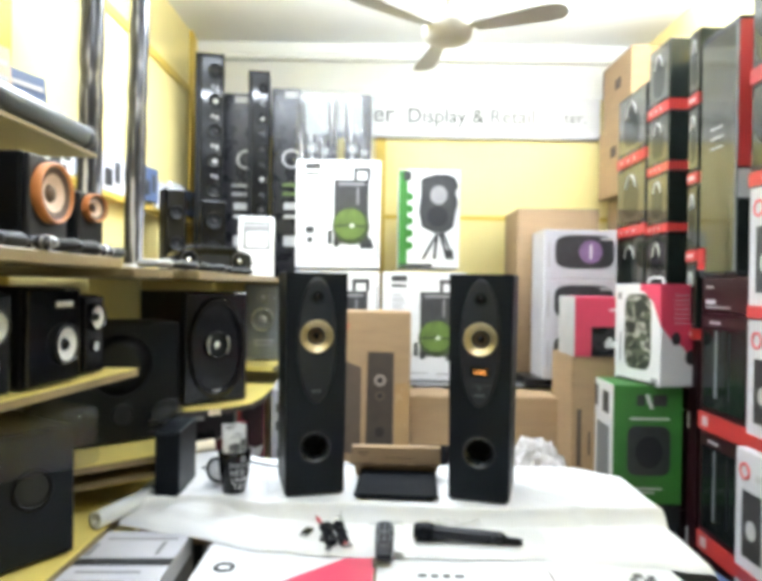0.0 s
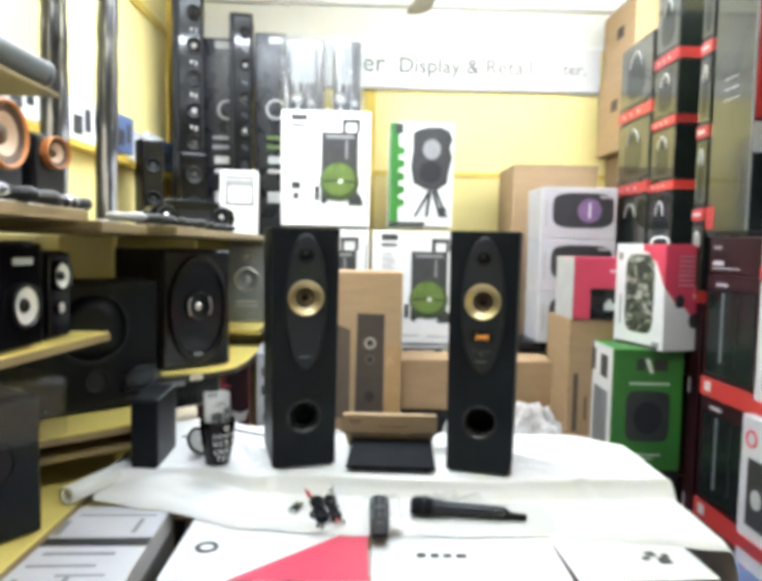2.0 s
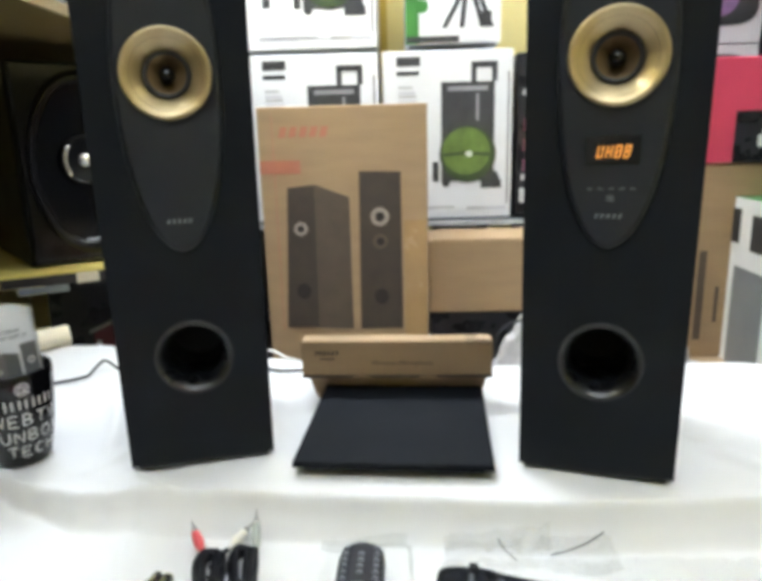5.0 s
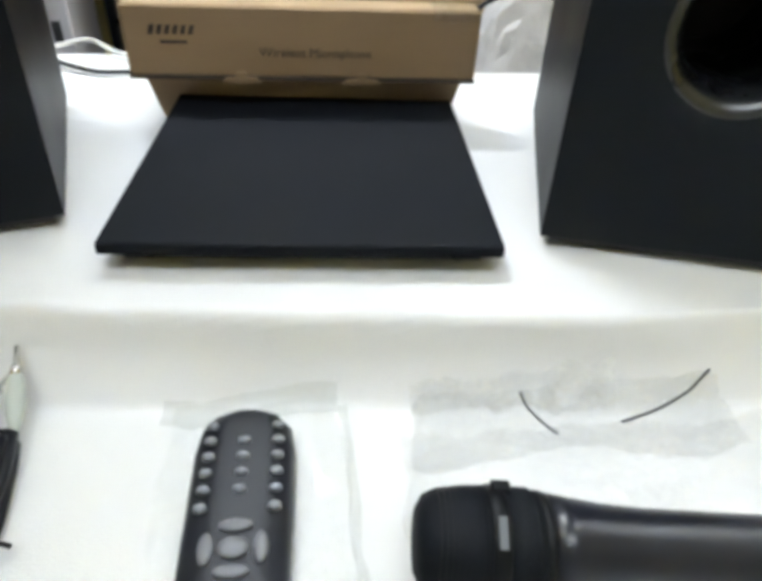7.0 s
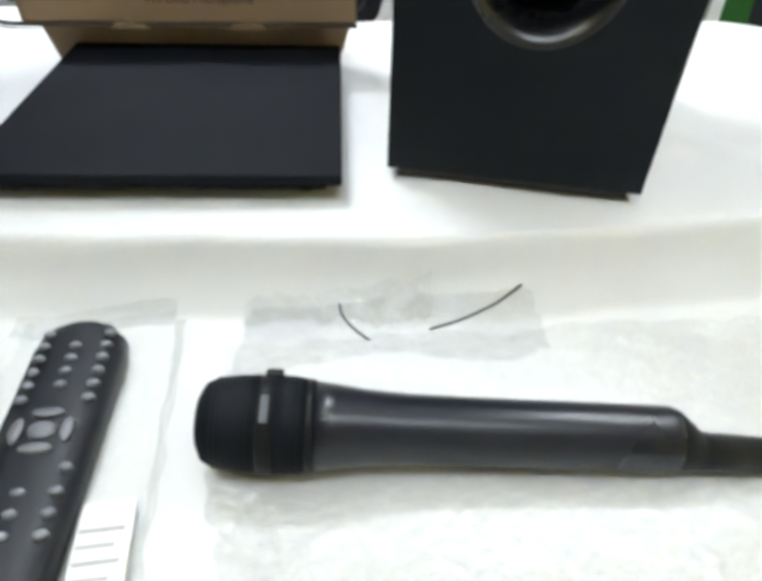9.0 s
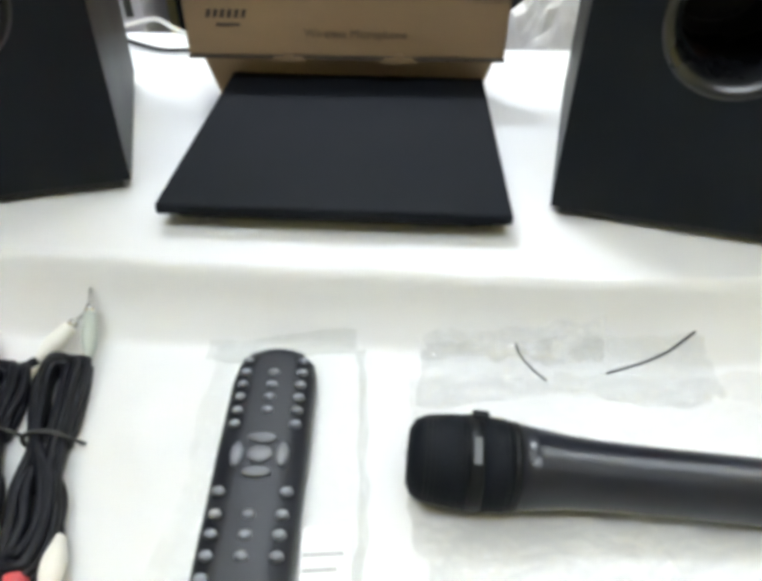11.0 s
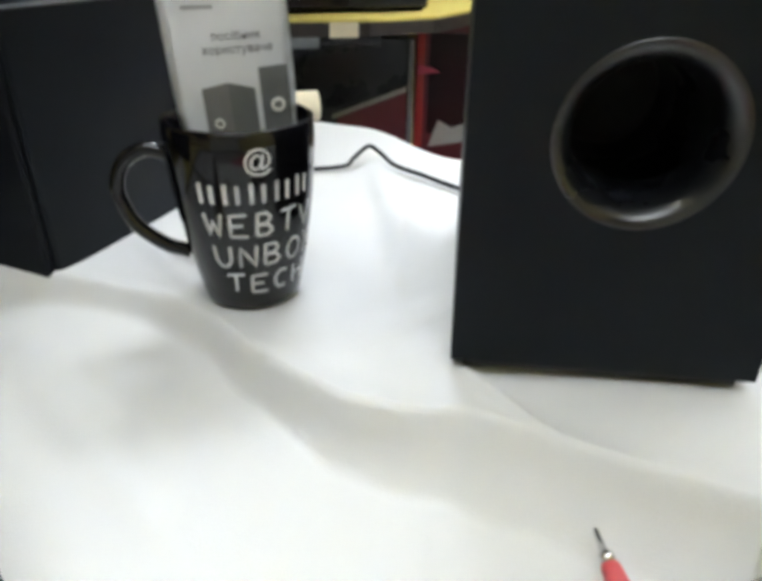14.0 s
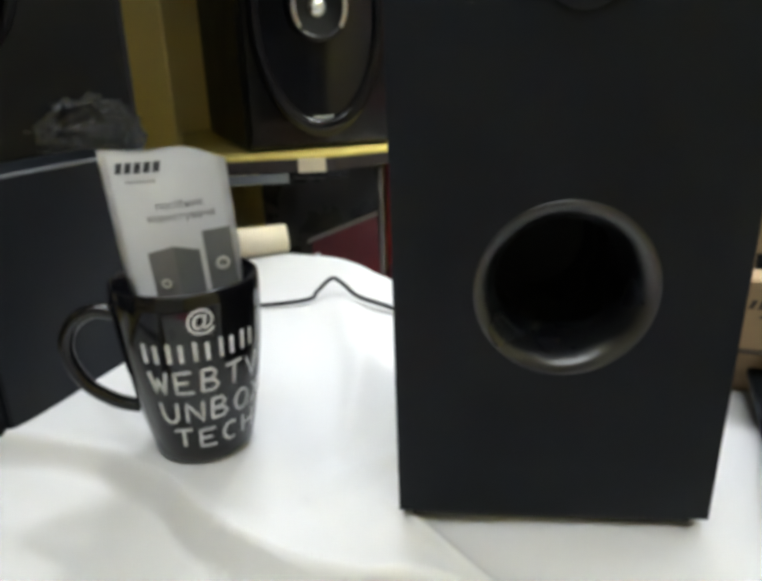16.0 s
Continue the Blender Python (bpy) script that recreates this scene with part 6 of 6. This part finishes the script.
slip = thing("paper_slip", pose(0.044, 1.505, 0.7535, 0, 0, 2), "small white printed slip beside the remote control", "paper")
part("sheet", box_bm(-0.010, 0.012, -0.04, 0.02, 0, 0.0006), PAPER, slip)
for i in range(7):
    part("printed_line", box_bm(-0.009, 0.009 - 0.003 * (i % 2), -0.036 + 0.007 * i, -0.034 + 0.007 * i, 0.0006, 0.0009), LIGHT_GREY, slip)
tie = thing("wire_tie", pose(0, 0, 0), "thin dark twist-tie wire on the bubble wrap", "wire")
part("wire", tube_bm(spline([(0.148, 1.629, 0.768), (0.149, 1.622, 0.766), (0.155, 1.615, 0.762), (0.163, 1.609, 0.758)]), 0.0006, 6), CABLE, tie)
part("wire", tube_bm(spline([(0.196, 1.611, 0.762), (0.215, 1.615, 0.765), (0.232, 1.622, 0.767), (0.239, 1.626, 0.768), (0.254, 1.637, 0.769)]), 0.00075, 6), CABLE, tie)

# ---- battery pair ----
bat = thing("battery_pair", pose(-0.1815, 1.5685, 0.7515, 0, 0, -17), "pair of dark batteries shrink-wrapped together", "battery")
for sx in (-0.0052, 0.0052):
    c = part("cell", move(lathe_bm([(0.0051, -0.0215), (0.0052, -0.021), (0.0052, 0.0205), (0.0048, 0.0212)], 20, "y"), sx, 0, 0.0055), BATTERY, bat)
    part("terminal", move(lathe_bm([(0.0050, -0.0222), (0.0048, -0.0214)], 20, "y"), sx, 0, 0.0055), CHROME, c)
    part("terminal", move(lathe_bm([(0.0018, 0.0212), (0.0017, 0.0225)], 12, "y"), sx, 0, 0.0055), CHROME, c)
    part("printed_mark", move(box_bm(-0.0007, 0.0007, -0.004, 0.010, 0, 0.0003), sx + 0.001, 0.004, 0.0105), YELLOW_PRINT, c)


part("shrink_wrap", box_bm(-0.0112, 0.0112, -0.0255, 0.0235, 0.0002, 0.0114, bevel=0.003, segments=2), SLEEVE, bat, "clear shrink wrap").visible_shadow = False


# ---- signal leads ----
def strand(t, ctrl, radius=0.0026, closed=False, name="lead_loop"):
    part(name, tube_bm(spline(ctrl, 6), radius, 8), CABLE, t)


def plug(t, x0, y0, x1, y1, m_, name, lab, z=0.0065, tip=0.0065, fat=1.0):
    """A moulded plug with its metal pin, from its cable end towards its tip."""
    d = Vector((x1 - x0, y1 - y0, tip - z))
    L = d.length
    p = part(name, lathe_bm([(0.0022 * fat, 0.0), (0.0030 * fat, 0.002), (0.0052 * fat, 0.010), (0.0055 * fat, L * 0.35), (0.0044 * fat, L * 0.58), (0.0036 * fat, L * 0.62)], 20, "y"), m_, t, lab)
    p.matrix_basis = pose(x0, y0, z, 0, 0, math.degrees(math.atan2(d.y, d.x)) - 90) @ pose(0, 0, 0, math.degrees(math.asin(d.z / L)), 0, 0)
    part("plug_pin", lathe_bm([(0.0034 * fat, L * 0.62), (0.0034 * fat, L * 0.72), (0.0017, L * 0.74), (0.0016, L * 0.96), (0.0004, L)], 16, "y"), CHROME, p)


def lead(label, seed, line, widths, count, tie_at):
    """A hank of cable: loops that follow a middle line and swell towards both ends."""
    t = thing("audio_cable", pose(0, 0, 0.751), label, "cable", "bundled audio leads")
    rnd = random.Random(seed)
    n = len(line)
    for k in range(count):
        lay = (k / (count - 1)) * 2 - 1
        shift = [rnd.uniform(-0.0012, 0.0012) for _ in line]
        cross = rnd.choice((-1, 1))
        ctrl = []
        for side in (1, -1):
            for i in (range(n) if side > 0 else range(n - 1, -1, -1)):
                x, y = line[i]
                u = i / (n - 1)
                spread = widths[i] * (0.35 + 0.65 * abs(lay)) * side
                if u > 0.5 and cross < 0:
                    spread = -spread
                y += (0.006 * abs(lay) if i == 0 else (-0.006 * abs(lay) if i == n - 1 else 0)) - 0.004 * rnd.random() * (i in (0, n - 1))
                ctrl.append((x + spread + shift[i], y, 0.0032 + 0.0034 * (k % 3) + (0.002 if side * cross > 0 else 0.0)))
        ctrl.append(ctrl[0])
        strand(t, ctrl)
    tx, ty = line[tie_at]
    w = widths[tie_at] + 0.0045
    part("cable_tie", tube_bm([(tx + w * math.cos(a), ty, 0.0075 + 0.0082 * math.sin(a)) for a in np.linspace(0, 2 * math.pi, 20)[:-1]], 0.0013, 6, closed=True), RUBBER, t)
    part("cable_tie_tail", tube_bm([(tx + w * 0.9, ty, 0.011), (tx + w + 0.008, ty - 0.002, 0.008)], 0.0010, 6), RUBBER, t)
    return t


one = lead("black audio cable bundled with a tie, red and white plugs", 3, [(-0.138, 1.617), (-0.136, 1.600), (-0.130, 1.575), (-0.124, 1.550), (-0.118, 1.525), (-0.114, 1.510)], [0.0100, 0.0140, 0.0085, 0.0115, 0.0130, 0.0090], 11, 2)
strand(one, [(-0.136, 1.575, 0.004), (-0.141, 1.556, 0.003), (-0.1435, 1.540, 0.003), (-0.140, 1.527, 0.003), (-0.128, 1.522, 0.004)])
strand(one, [(-0.150, 1.627, 0.006), (-0.149, 1.616, 0.006), (-0.146, 1.605, 0.006), (-0.138, 1.590, 0.008)])
strand(one, [(-0.124, 1.629, 0.006), (-0.127, 1.622, 0.008), (-0.130, 1.612, 0.010), (-0.132, 1.596, 0.010)])
for dx in (0.0, 0.008):
    strand(one, [(-0.116 + dx, 1.530, 0.004), (-0.119 + dx, 1.512, 0.004), (-0.122 + dx, 1.500, 0.004), (-0.124 + dx, 1.470, 0.005)])
plug(one, -0.150, 1.625, -0.1715, 1.6610, RCA_RED, "red_plug", "red audio plug with a metal pin", tip=0.0175)
plug(one, -0.1245, 1.627, -0.1035, 1.662, RCA_WHITE, "white_plug", "white audio plug with a metal pin", tip=0.016)
two = lead("black jack cable bundled with a tie", 5, [(-0.106, 1.622), (-0.104, 1.604), (-0.0965, 1.570), (-0.092, 1.545), (-0.0865, 1.525), (-0.085, 1.512)], [0.0105, 0.0125, 0.0075, 0.0095, 0.0105, 0.0075], 11, 2)
strand(two, [(-0.097, 1.631, 0.006), (-0.0955, 1.615, 0.008), (-0.094, 1.595, 0.010)])
strand(two, [(-0.092, 1.560, 0.006), (-0.084, 1.545, 0.005), (-0.078, 1.531, 0.005), (-0.0725, 1.520, 0.005)])
plug(two, -0.096, 1.629, -0.1037, 1.6715, JACK_GREY, "jack_plug", "grey jack plug with a metal tip", tip=0.0245, fat=0.88)
plug(two, -0.083, 1.512, -0.0815, 1.478, RCA_RED, "red_plug", "red audio plug")
plug(two, -0.072, 1.520, -0.066, 1.482, RCA_WHITE, "white_plug", "white audio plug")

# power leads behind the towers
pl = thing("power_cable", pose(0, 0, 0), "thin black power cable lying across the cloth", "cable")
part("lead", tube_bm(spline([(-0.24, 1.968, 0.792), (-0.29, 1.995, 0.792), (-0.336, 2.014, 0.791), (-0.375, 2.035, 0.791), (-0.412, 2.050, 0.793), (-0.436, 2.066, 0.800), (-0.452, 2.072, 0.803), (-0.458, 2.045, 0.796), (-0.462, 2.028, 0.792), (-0.506, 2.000, 0.791), (-0.56, 1.985, 0.791)]), 0.0024, 8), CABLE, pl)
pl2 = thing("power_cable", pose(0, 0, 0), "thin black cable behind the microphone carton", "cable")
part("lead", tube_bm(spline([(-0.215, 2.00, 0.792), (-0.205, 2.075, 0.792), (-0.183, 2.066, 0.791), (-0.152, 2.050, 0.790), (-0.117, 2.050, 0.790), (-0.060, 2.052, 0.790), (0.02, 2.050, 0.790), (0.12, 2.045, 0.792), (0.19, 2.055, 0.796), (0.212, 2.075, 0.835), (0.232, 2.082, 0.853), (0.268, 2.085, 0.861), (0.310, 2.075, 0.852), (0.345, 2.0, 0.80), (0.34, 1.94, 0.792)]), 0.0024, 8), CABLE, pl2)
pl3 = thing("power_cable", pose(0, 0, 0), "thin white cable behind the tower", "cable")
part("lead", tube_bm(spline([(-0.22, 2.10, 0.792), (-0.205, 2.125, 0.793), (-0.18, 2.138, 0.795), (-0.148, 2.105, 0.793), (-0.12, 2.088, 0.792)]), 0.0024, 8), RCA_WHITE, pl3)
cb = thing("packing_sack", pose(0.35, 2.235, 0.0), "tall crumpled milky plastic sack behind the table", "plastic bag")
bm = bmesh.new()
bmesh.ops.create_icosphere(bm, subdivisions=5, radius=1)
for v in bm.verts:
    n = 1 + 0.10 * noise.noise(v.co * 2.2) + 0.12 * abs(noise.noise(v.co * 6)) + 0.05 * abs(noise.noise(v.co * 15))
    v.co = Vector((v.co.x * 0.165 * n, v.co.y * 0.075 * n, max((v.co.z + 1) * 0.425 * (0.8 + 0.2 * n), 0.0)))
part("sack_body", bm, mat("milky_plastic", (0.55, 0.545, 0.56), 0.28, vary=0.2, scale=22, bump=0.5, fine=60), cb)
part("sack_mouth", tube_bm([(0.05 + 0.05 * math.cos(a), 0.02 * math.sin(a), 0.845 + 0.012 * math.sin(3 * a)) for a in np.linspace(0, 2 * math.pi, 20)[:-1]], 0.006, 6, closed=True), RCA_WHITE, cb, "gathered rim")

# ---- mug with the booklet ----
MH = 0.117
MUGX, MUGY, MUGZ = -0.405, 1.758, 0.7925
mug = thing("mug", pose(MUGX, MUGY, MUGZ, 0, 0, 31), "glossy black ceramic mug with white handwritten lettering on the cloth", "mug")


def mug_r(z):
    t = z / MH
    return 0.0300 + 0.0145 * (1 - (1 - min(t * 1.05, 1)) ** 1.8)


prof = [(0.024, 0.0), (0.0285, 0.0008), (mug_r(0.004), 0.004)] + [(mug_r(MH * k / 12), MH * k / 12) for k in range(1, 12)] + [(mug_r(MH) - 0.0005, MH - 0.001), (mug_r(MH) - 0.002, MH), (mug_r(MH) - 0.0035, MH - 0.002)]
prof += [(mug_r(MH * k / 8) - 0.0042, MH * k / 8) for k in (6, 4, 2)] + [(0.02, 0.008), (0.0002, 0.008)]
part("cup", lathe_bm(prof, 56), MUG_BLACK, mug)
part("cup_handle", tube_bm(spline([(-0.041, 0.0, 0.094), (-0.055, 0.0, 0.098), (-0.069, 0.0, 0.090), (-0.0745, 0.0, 0.073), (-0.068, 0.0, 0.052), (-0.052, 0.0, 0.037), (-0.037, 0.0, 0.031)], 8), 0.0046, 12), MUG_BLACK, mug, "glossy black mug handle")


def wrap_on_mug(bm, z, shift=0.0):
    """Bends flat lettering round the cup."""
    for v in bm.verts:
        zz = z + v.co.z
        r = mug_r(zz) + 0.00025 - v.co.y
        a = (v.co.x + shift) / mug_r(z)
        v.co = Vector((r * math.sin(a), -r * math.cos(a), zz))
    return bm


def letters(words, size):
    bm = text_bm(words, size, 0.0003)
    bmesh.ops.subdivide_edges(bm, edges=[e for e in bm.edges if e.calc_length() > 0.003], cuts=2)
    return bm


part("lettering", wrap_on_mug(letters("@", 0.0165), 0.1010, 0.0105), CHALK, mug, "white chalk marker lettering")
ARC = [(0.5 + 0.5 * math.cos(v), 0.5 + 0.5 * math.sin(v)) for v in np.linspace(0.2, 2 * math.pi + 0.2, 17)]
STROKES = {
    "W": [[(0, 1), (0.24, 0.02), (0.5, 0.72), (0.78, 0.0), (1.05, 1.02)]],
    "E": [[(0.95, 1), (0.02, 0.97), (0, 0.02), (1, 0)], [(0, 0.5), (0.75, 0.52)]],
    "B": [[(0, 0), (0.03, 1), (0.6, 1), (0.82, 0.78), (0.6, 0.55), (0.04, 0.5)], [(0.04, 0.5), (0.7, 0.46), (0.95, 0.22), (0.7, 0.02), (0, 0)]],
    "T": [[(-0.05, 0.96), (1.05, 1.02)], [(0.5, 1), (0.46, 0)]],
    "V": [[(0, 1), (0.5, 0), (1, 1.04)]],
    "U": [[(0, 1), (0.03, 0.32), (0.3, 0.0), (0.68, 0.02), (0.95, 0.3), (1, 1.02)]],
    "N": [[(0, 0), (0.04, 1), (0.95, 0.02), (1, 1.03)]],
    "O": [ARC],
    "X": [[(0, 1), (1, 0)], [(0.02, 0), (0.98, 1)]],
    "C": [ARC[2:14]],
    "H": [[(0, 1), (0, 0)], [(1, 1.03), (0.96, 0)], [(0, 0.5), (0.98, 0.53)]],
}


def handwriting(words, start, z, pitch, size, wide):
    """Marker capitals drawn stroke by stroke round the cup."""
    rnd = random.Random(words)
    for k, letter in enumerate(words):
        x0, z0, lean = start + pitch * k, z - size / 2 + rnd.uniform(-0.0006, 0.0006), rnd.uniform(-0.06, 0.06)
        bm = bmesh.new()
        for stroke in STROKES[letter]:
            pts = []
            for (ua, va), (ub, vb) in zip(stroke, stroke[1:]):
                pts += [(ua + (ub - ua) * i / 3, va + (vb - va) * i / 3) for i in range(3)]
            pts.append(stroke[-1])
            tube_bm([(x0 + wide * u + lean * size * v, 0.0, size * v) for u, v in pts], 0.00095, 6, bm=bm)
        for v in bm.verts:
            v.co.y *= 0.3
        part("marker_letter", wrap_on_mug(bm, z0), CHALK, mug)


handwriting("WEBTV", -0.0225, 0.0625, 0.0146, 0.0140, 0.0096)
handwriting("UNBOX", -0.0185, 0.0424, 0.0142, 0.0135, 0.0094)
handwriting("TECH", -0.0125, 0.0225, 0.0136, 0.0125, 0.0090)
for k in range(10):
    bm = box_bm(-0.0011, 0.0011, -0.0004, 0.0, -0.0060, 0.0060 - 0.001 * (k % 2))
    bmesh.ops.subdivide_edges(bm, edges=list(bm.edges), cuts=2)
    part("marker_bar", wrap_on_mug(bm, 0.0825, -0.0235 + 0.0146 * (k // 2) + 0.0068 * (k % 2)), CHALK, mug)

bk = thing("booklet", pose(-0.403, 1.769, 0.7985, 4, -3, 32), "folded grey paper booklet picturing speakers, standing in the mug", "booklet")
bm = bmesh.new()
cols = []
for i in range(13):
    u = -0.0355 + 0.069 * i / 12
    y = 0.010 * (u / 0.0375) ** 2 - 0.006
    top = 0.188 - 0.012 * max(u / 0.0375, 0) ** 2 + 0.001 * math.sin(u * 160)
    cols.append([bm.verts.new((u * (0.70 + 0.30 * min(z / 0.12, 1)), y * (0.3 + 0.7 * z / 0.19), min(z, top))) for z in np.linspace(0.06, 0.195, 14)])
for a, b in zip(cols, cols[1:]):
    for j in range(13):
        bm.faces.new((a[j], b[j], b[j + 1], a[j + 1])).smooth = True
bmesh.ops.solidify(bm, geom=list(bm.faces), thickness=0.0012)
part("leaf", bm, PAPER, bk)


def on_booklet(bm, x, z):
    for v in bm.verts:
        u, zz = v.co.x + x, v.co.z + z
        y = (0.010 * (u / 0.0375) ** 2 - 0.006) * (0.3 + 0.7 * zz / 0.19)
        v.co = Vector((u, y - 0.0022 + v.co.y, zz))
    return bm


def fine(bm):
    bmesh.ops.subdivide_edges(bm, edges=[e for e in bm.edges if e.calc_length() > 0.003], cuts=2)
    return bm


part("lettering", on_booklet(text_bm("посібник", 0.0062, 0.0002), 0.004, 0.1555), PRINT_DARK, bk)
part("lettering", on_booklet(text_bm("користувача", 0.0062, 0.0002), 0.004, 0.1485), PRINT_DARK, bk)
for k in range(5):
    part("printed_mark", on_booklet(plate_bm([(-0.0275 + 0.0052 * k, 0.1755), (-0.0238 + 0.0052 * k, 0.1755), (-0.0220 + 0.0052 * k, 0.1815), (-0.0257 + 0.0052 * k, 0.1815)], -0.0003, 0), 0, 0), PRINT_DARK, bk)
part("printed_line", on_booklet(box_bm(-0.0225, -0.006, -0.0003, 0, 0.1695, 0.1715), 0, 0), LIGHT_GREY, bk)
part("printed_tower", on_booklet(fine(plate_bm([(-0.019, 0.085), (-0.019, 0.128), (-0.004, 0.131), (-0.004, 0.085)], -0.0004, 0)), 0, 0), PRINT_GREY, bk)
part("printed_tower", on_booklet(fine(plate_bm([(-0.004, 0.085), (-0.004, 0.131), (0.0105, 0.127), (0.0105, 0.085)], -0.0004, 0)), 0, 0), MID_GREY, bk)
part("printed_tower", on_booklet(fine(plate_bm([(0.0135, 0.085), (0.0135, 0.138), (0.0300, 0.138), (0.0300, 0.085)], -0.0004, 0)), 0, 0), MID_GREY, bk)
for cx, cz, r in ((-0.0120, 0.108, 0.0030), (0.0225, 0.116, 0.0042)):
    part("printed_cone", on_booklet(lathe_bm([(r, 0), (r, -0.0007), (r * 0.55, -0.0007), (r * 0.55, 0)], 18, "y"), cx, cz), PAPER, bk)

# ---- dark cabinet, rolls on the cloth ----
sc = thing("small_subwoofer", pose(-0.582, 1.729, 0.7775, 0, 0, 3), "small plain black speaker cabinet on the edge of the cloth", "speaker")
part("cabinet", box_bm(-0.033, 0.033, 0.0, 0.19, 0.0, 0.185, bevel=0.003, segments=2), BLACK_VINYL, sc)
part("front_grille", box_bm(-0.031, 0.031, -0.006, 0.0, 0.004, 0.181, bevel=0.002), BLACK_MATTE, sc)
part("edge_trim", box_bm(0.0305, 0.0335, 0.0, 0.19, 0.1835, 0.1856), MID_GREY, sc)
r1 = thing("paper_roll", pose(-0.706, 1.575, 0.7545, 0, 0, -20), "white paper roll lying on the yellow shelf", "roll")
part("roll", move(lathe_bm([(0.010, 0.0), (0.022, 0.0), (0.022, 0.30), (0.010, 0.30)], 24, "y", close=True), 0, 0, 0.022), CARD_WHITE, r1)
part("dark_sleeve", move(lathe_bm([(0.0225, 0.20), (0.0235, 0.205), (0.0235, 0.30), (0.0225, 0.305)], 24, "y"), 0, 0, 0.022), GLINT_FILM, r1)
r2 = thing("paper_roll", pose(-0.585, 2.215, 0.785, 0, 0, 130), "cream paper roll lying behind the mug", "roll")
part("roll", move(lathe_bm([(0.008, 0.0), (0.020, 0.0), (0.020, 0.11), (0.008, 0.11)], 24, "y", close=True), 0, 0, 0.021), CREAM, r2)
tis = thing("tissue", pose(-0.475, 1.83, 0.787), "crumpled white tissue beside the mug", "tissue")
bm = bmesh.new()
bmesh.ops.create_icosphere(bm, subdivisions=4, radius=1)
for v in bm.verts:
    n = 1 + 0.35 * noise.noise(v.co * 3) + 0.2 * noise.noise(v.co * 8)
    v.co = Vector((v.co.x * 0.022 * n, v.co.y * 0.02 * n, (v.co.z + 1) * 0.035 * n))
part("tissue_body", bm, CARD_WHITE, tis)
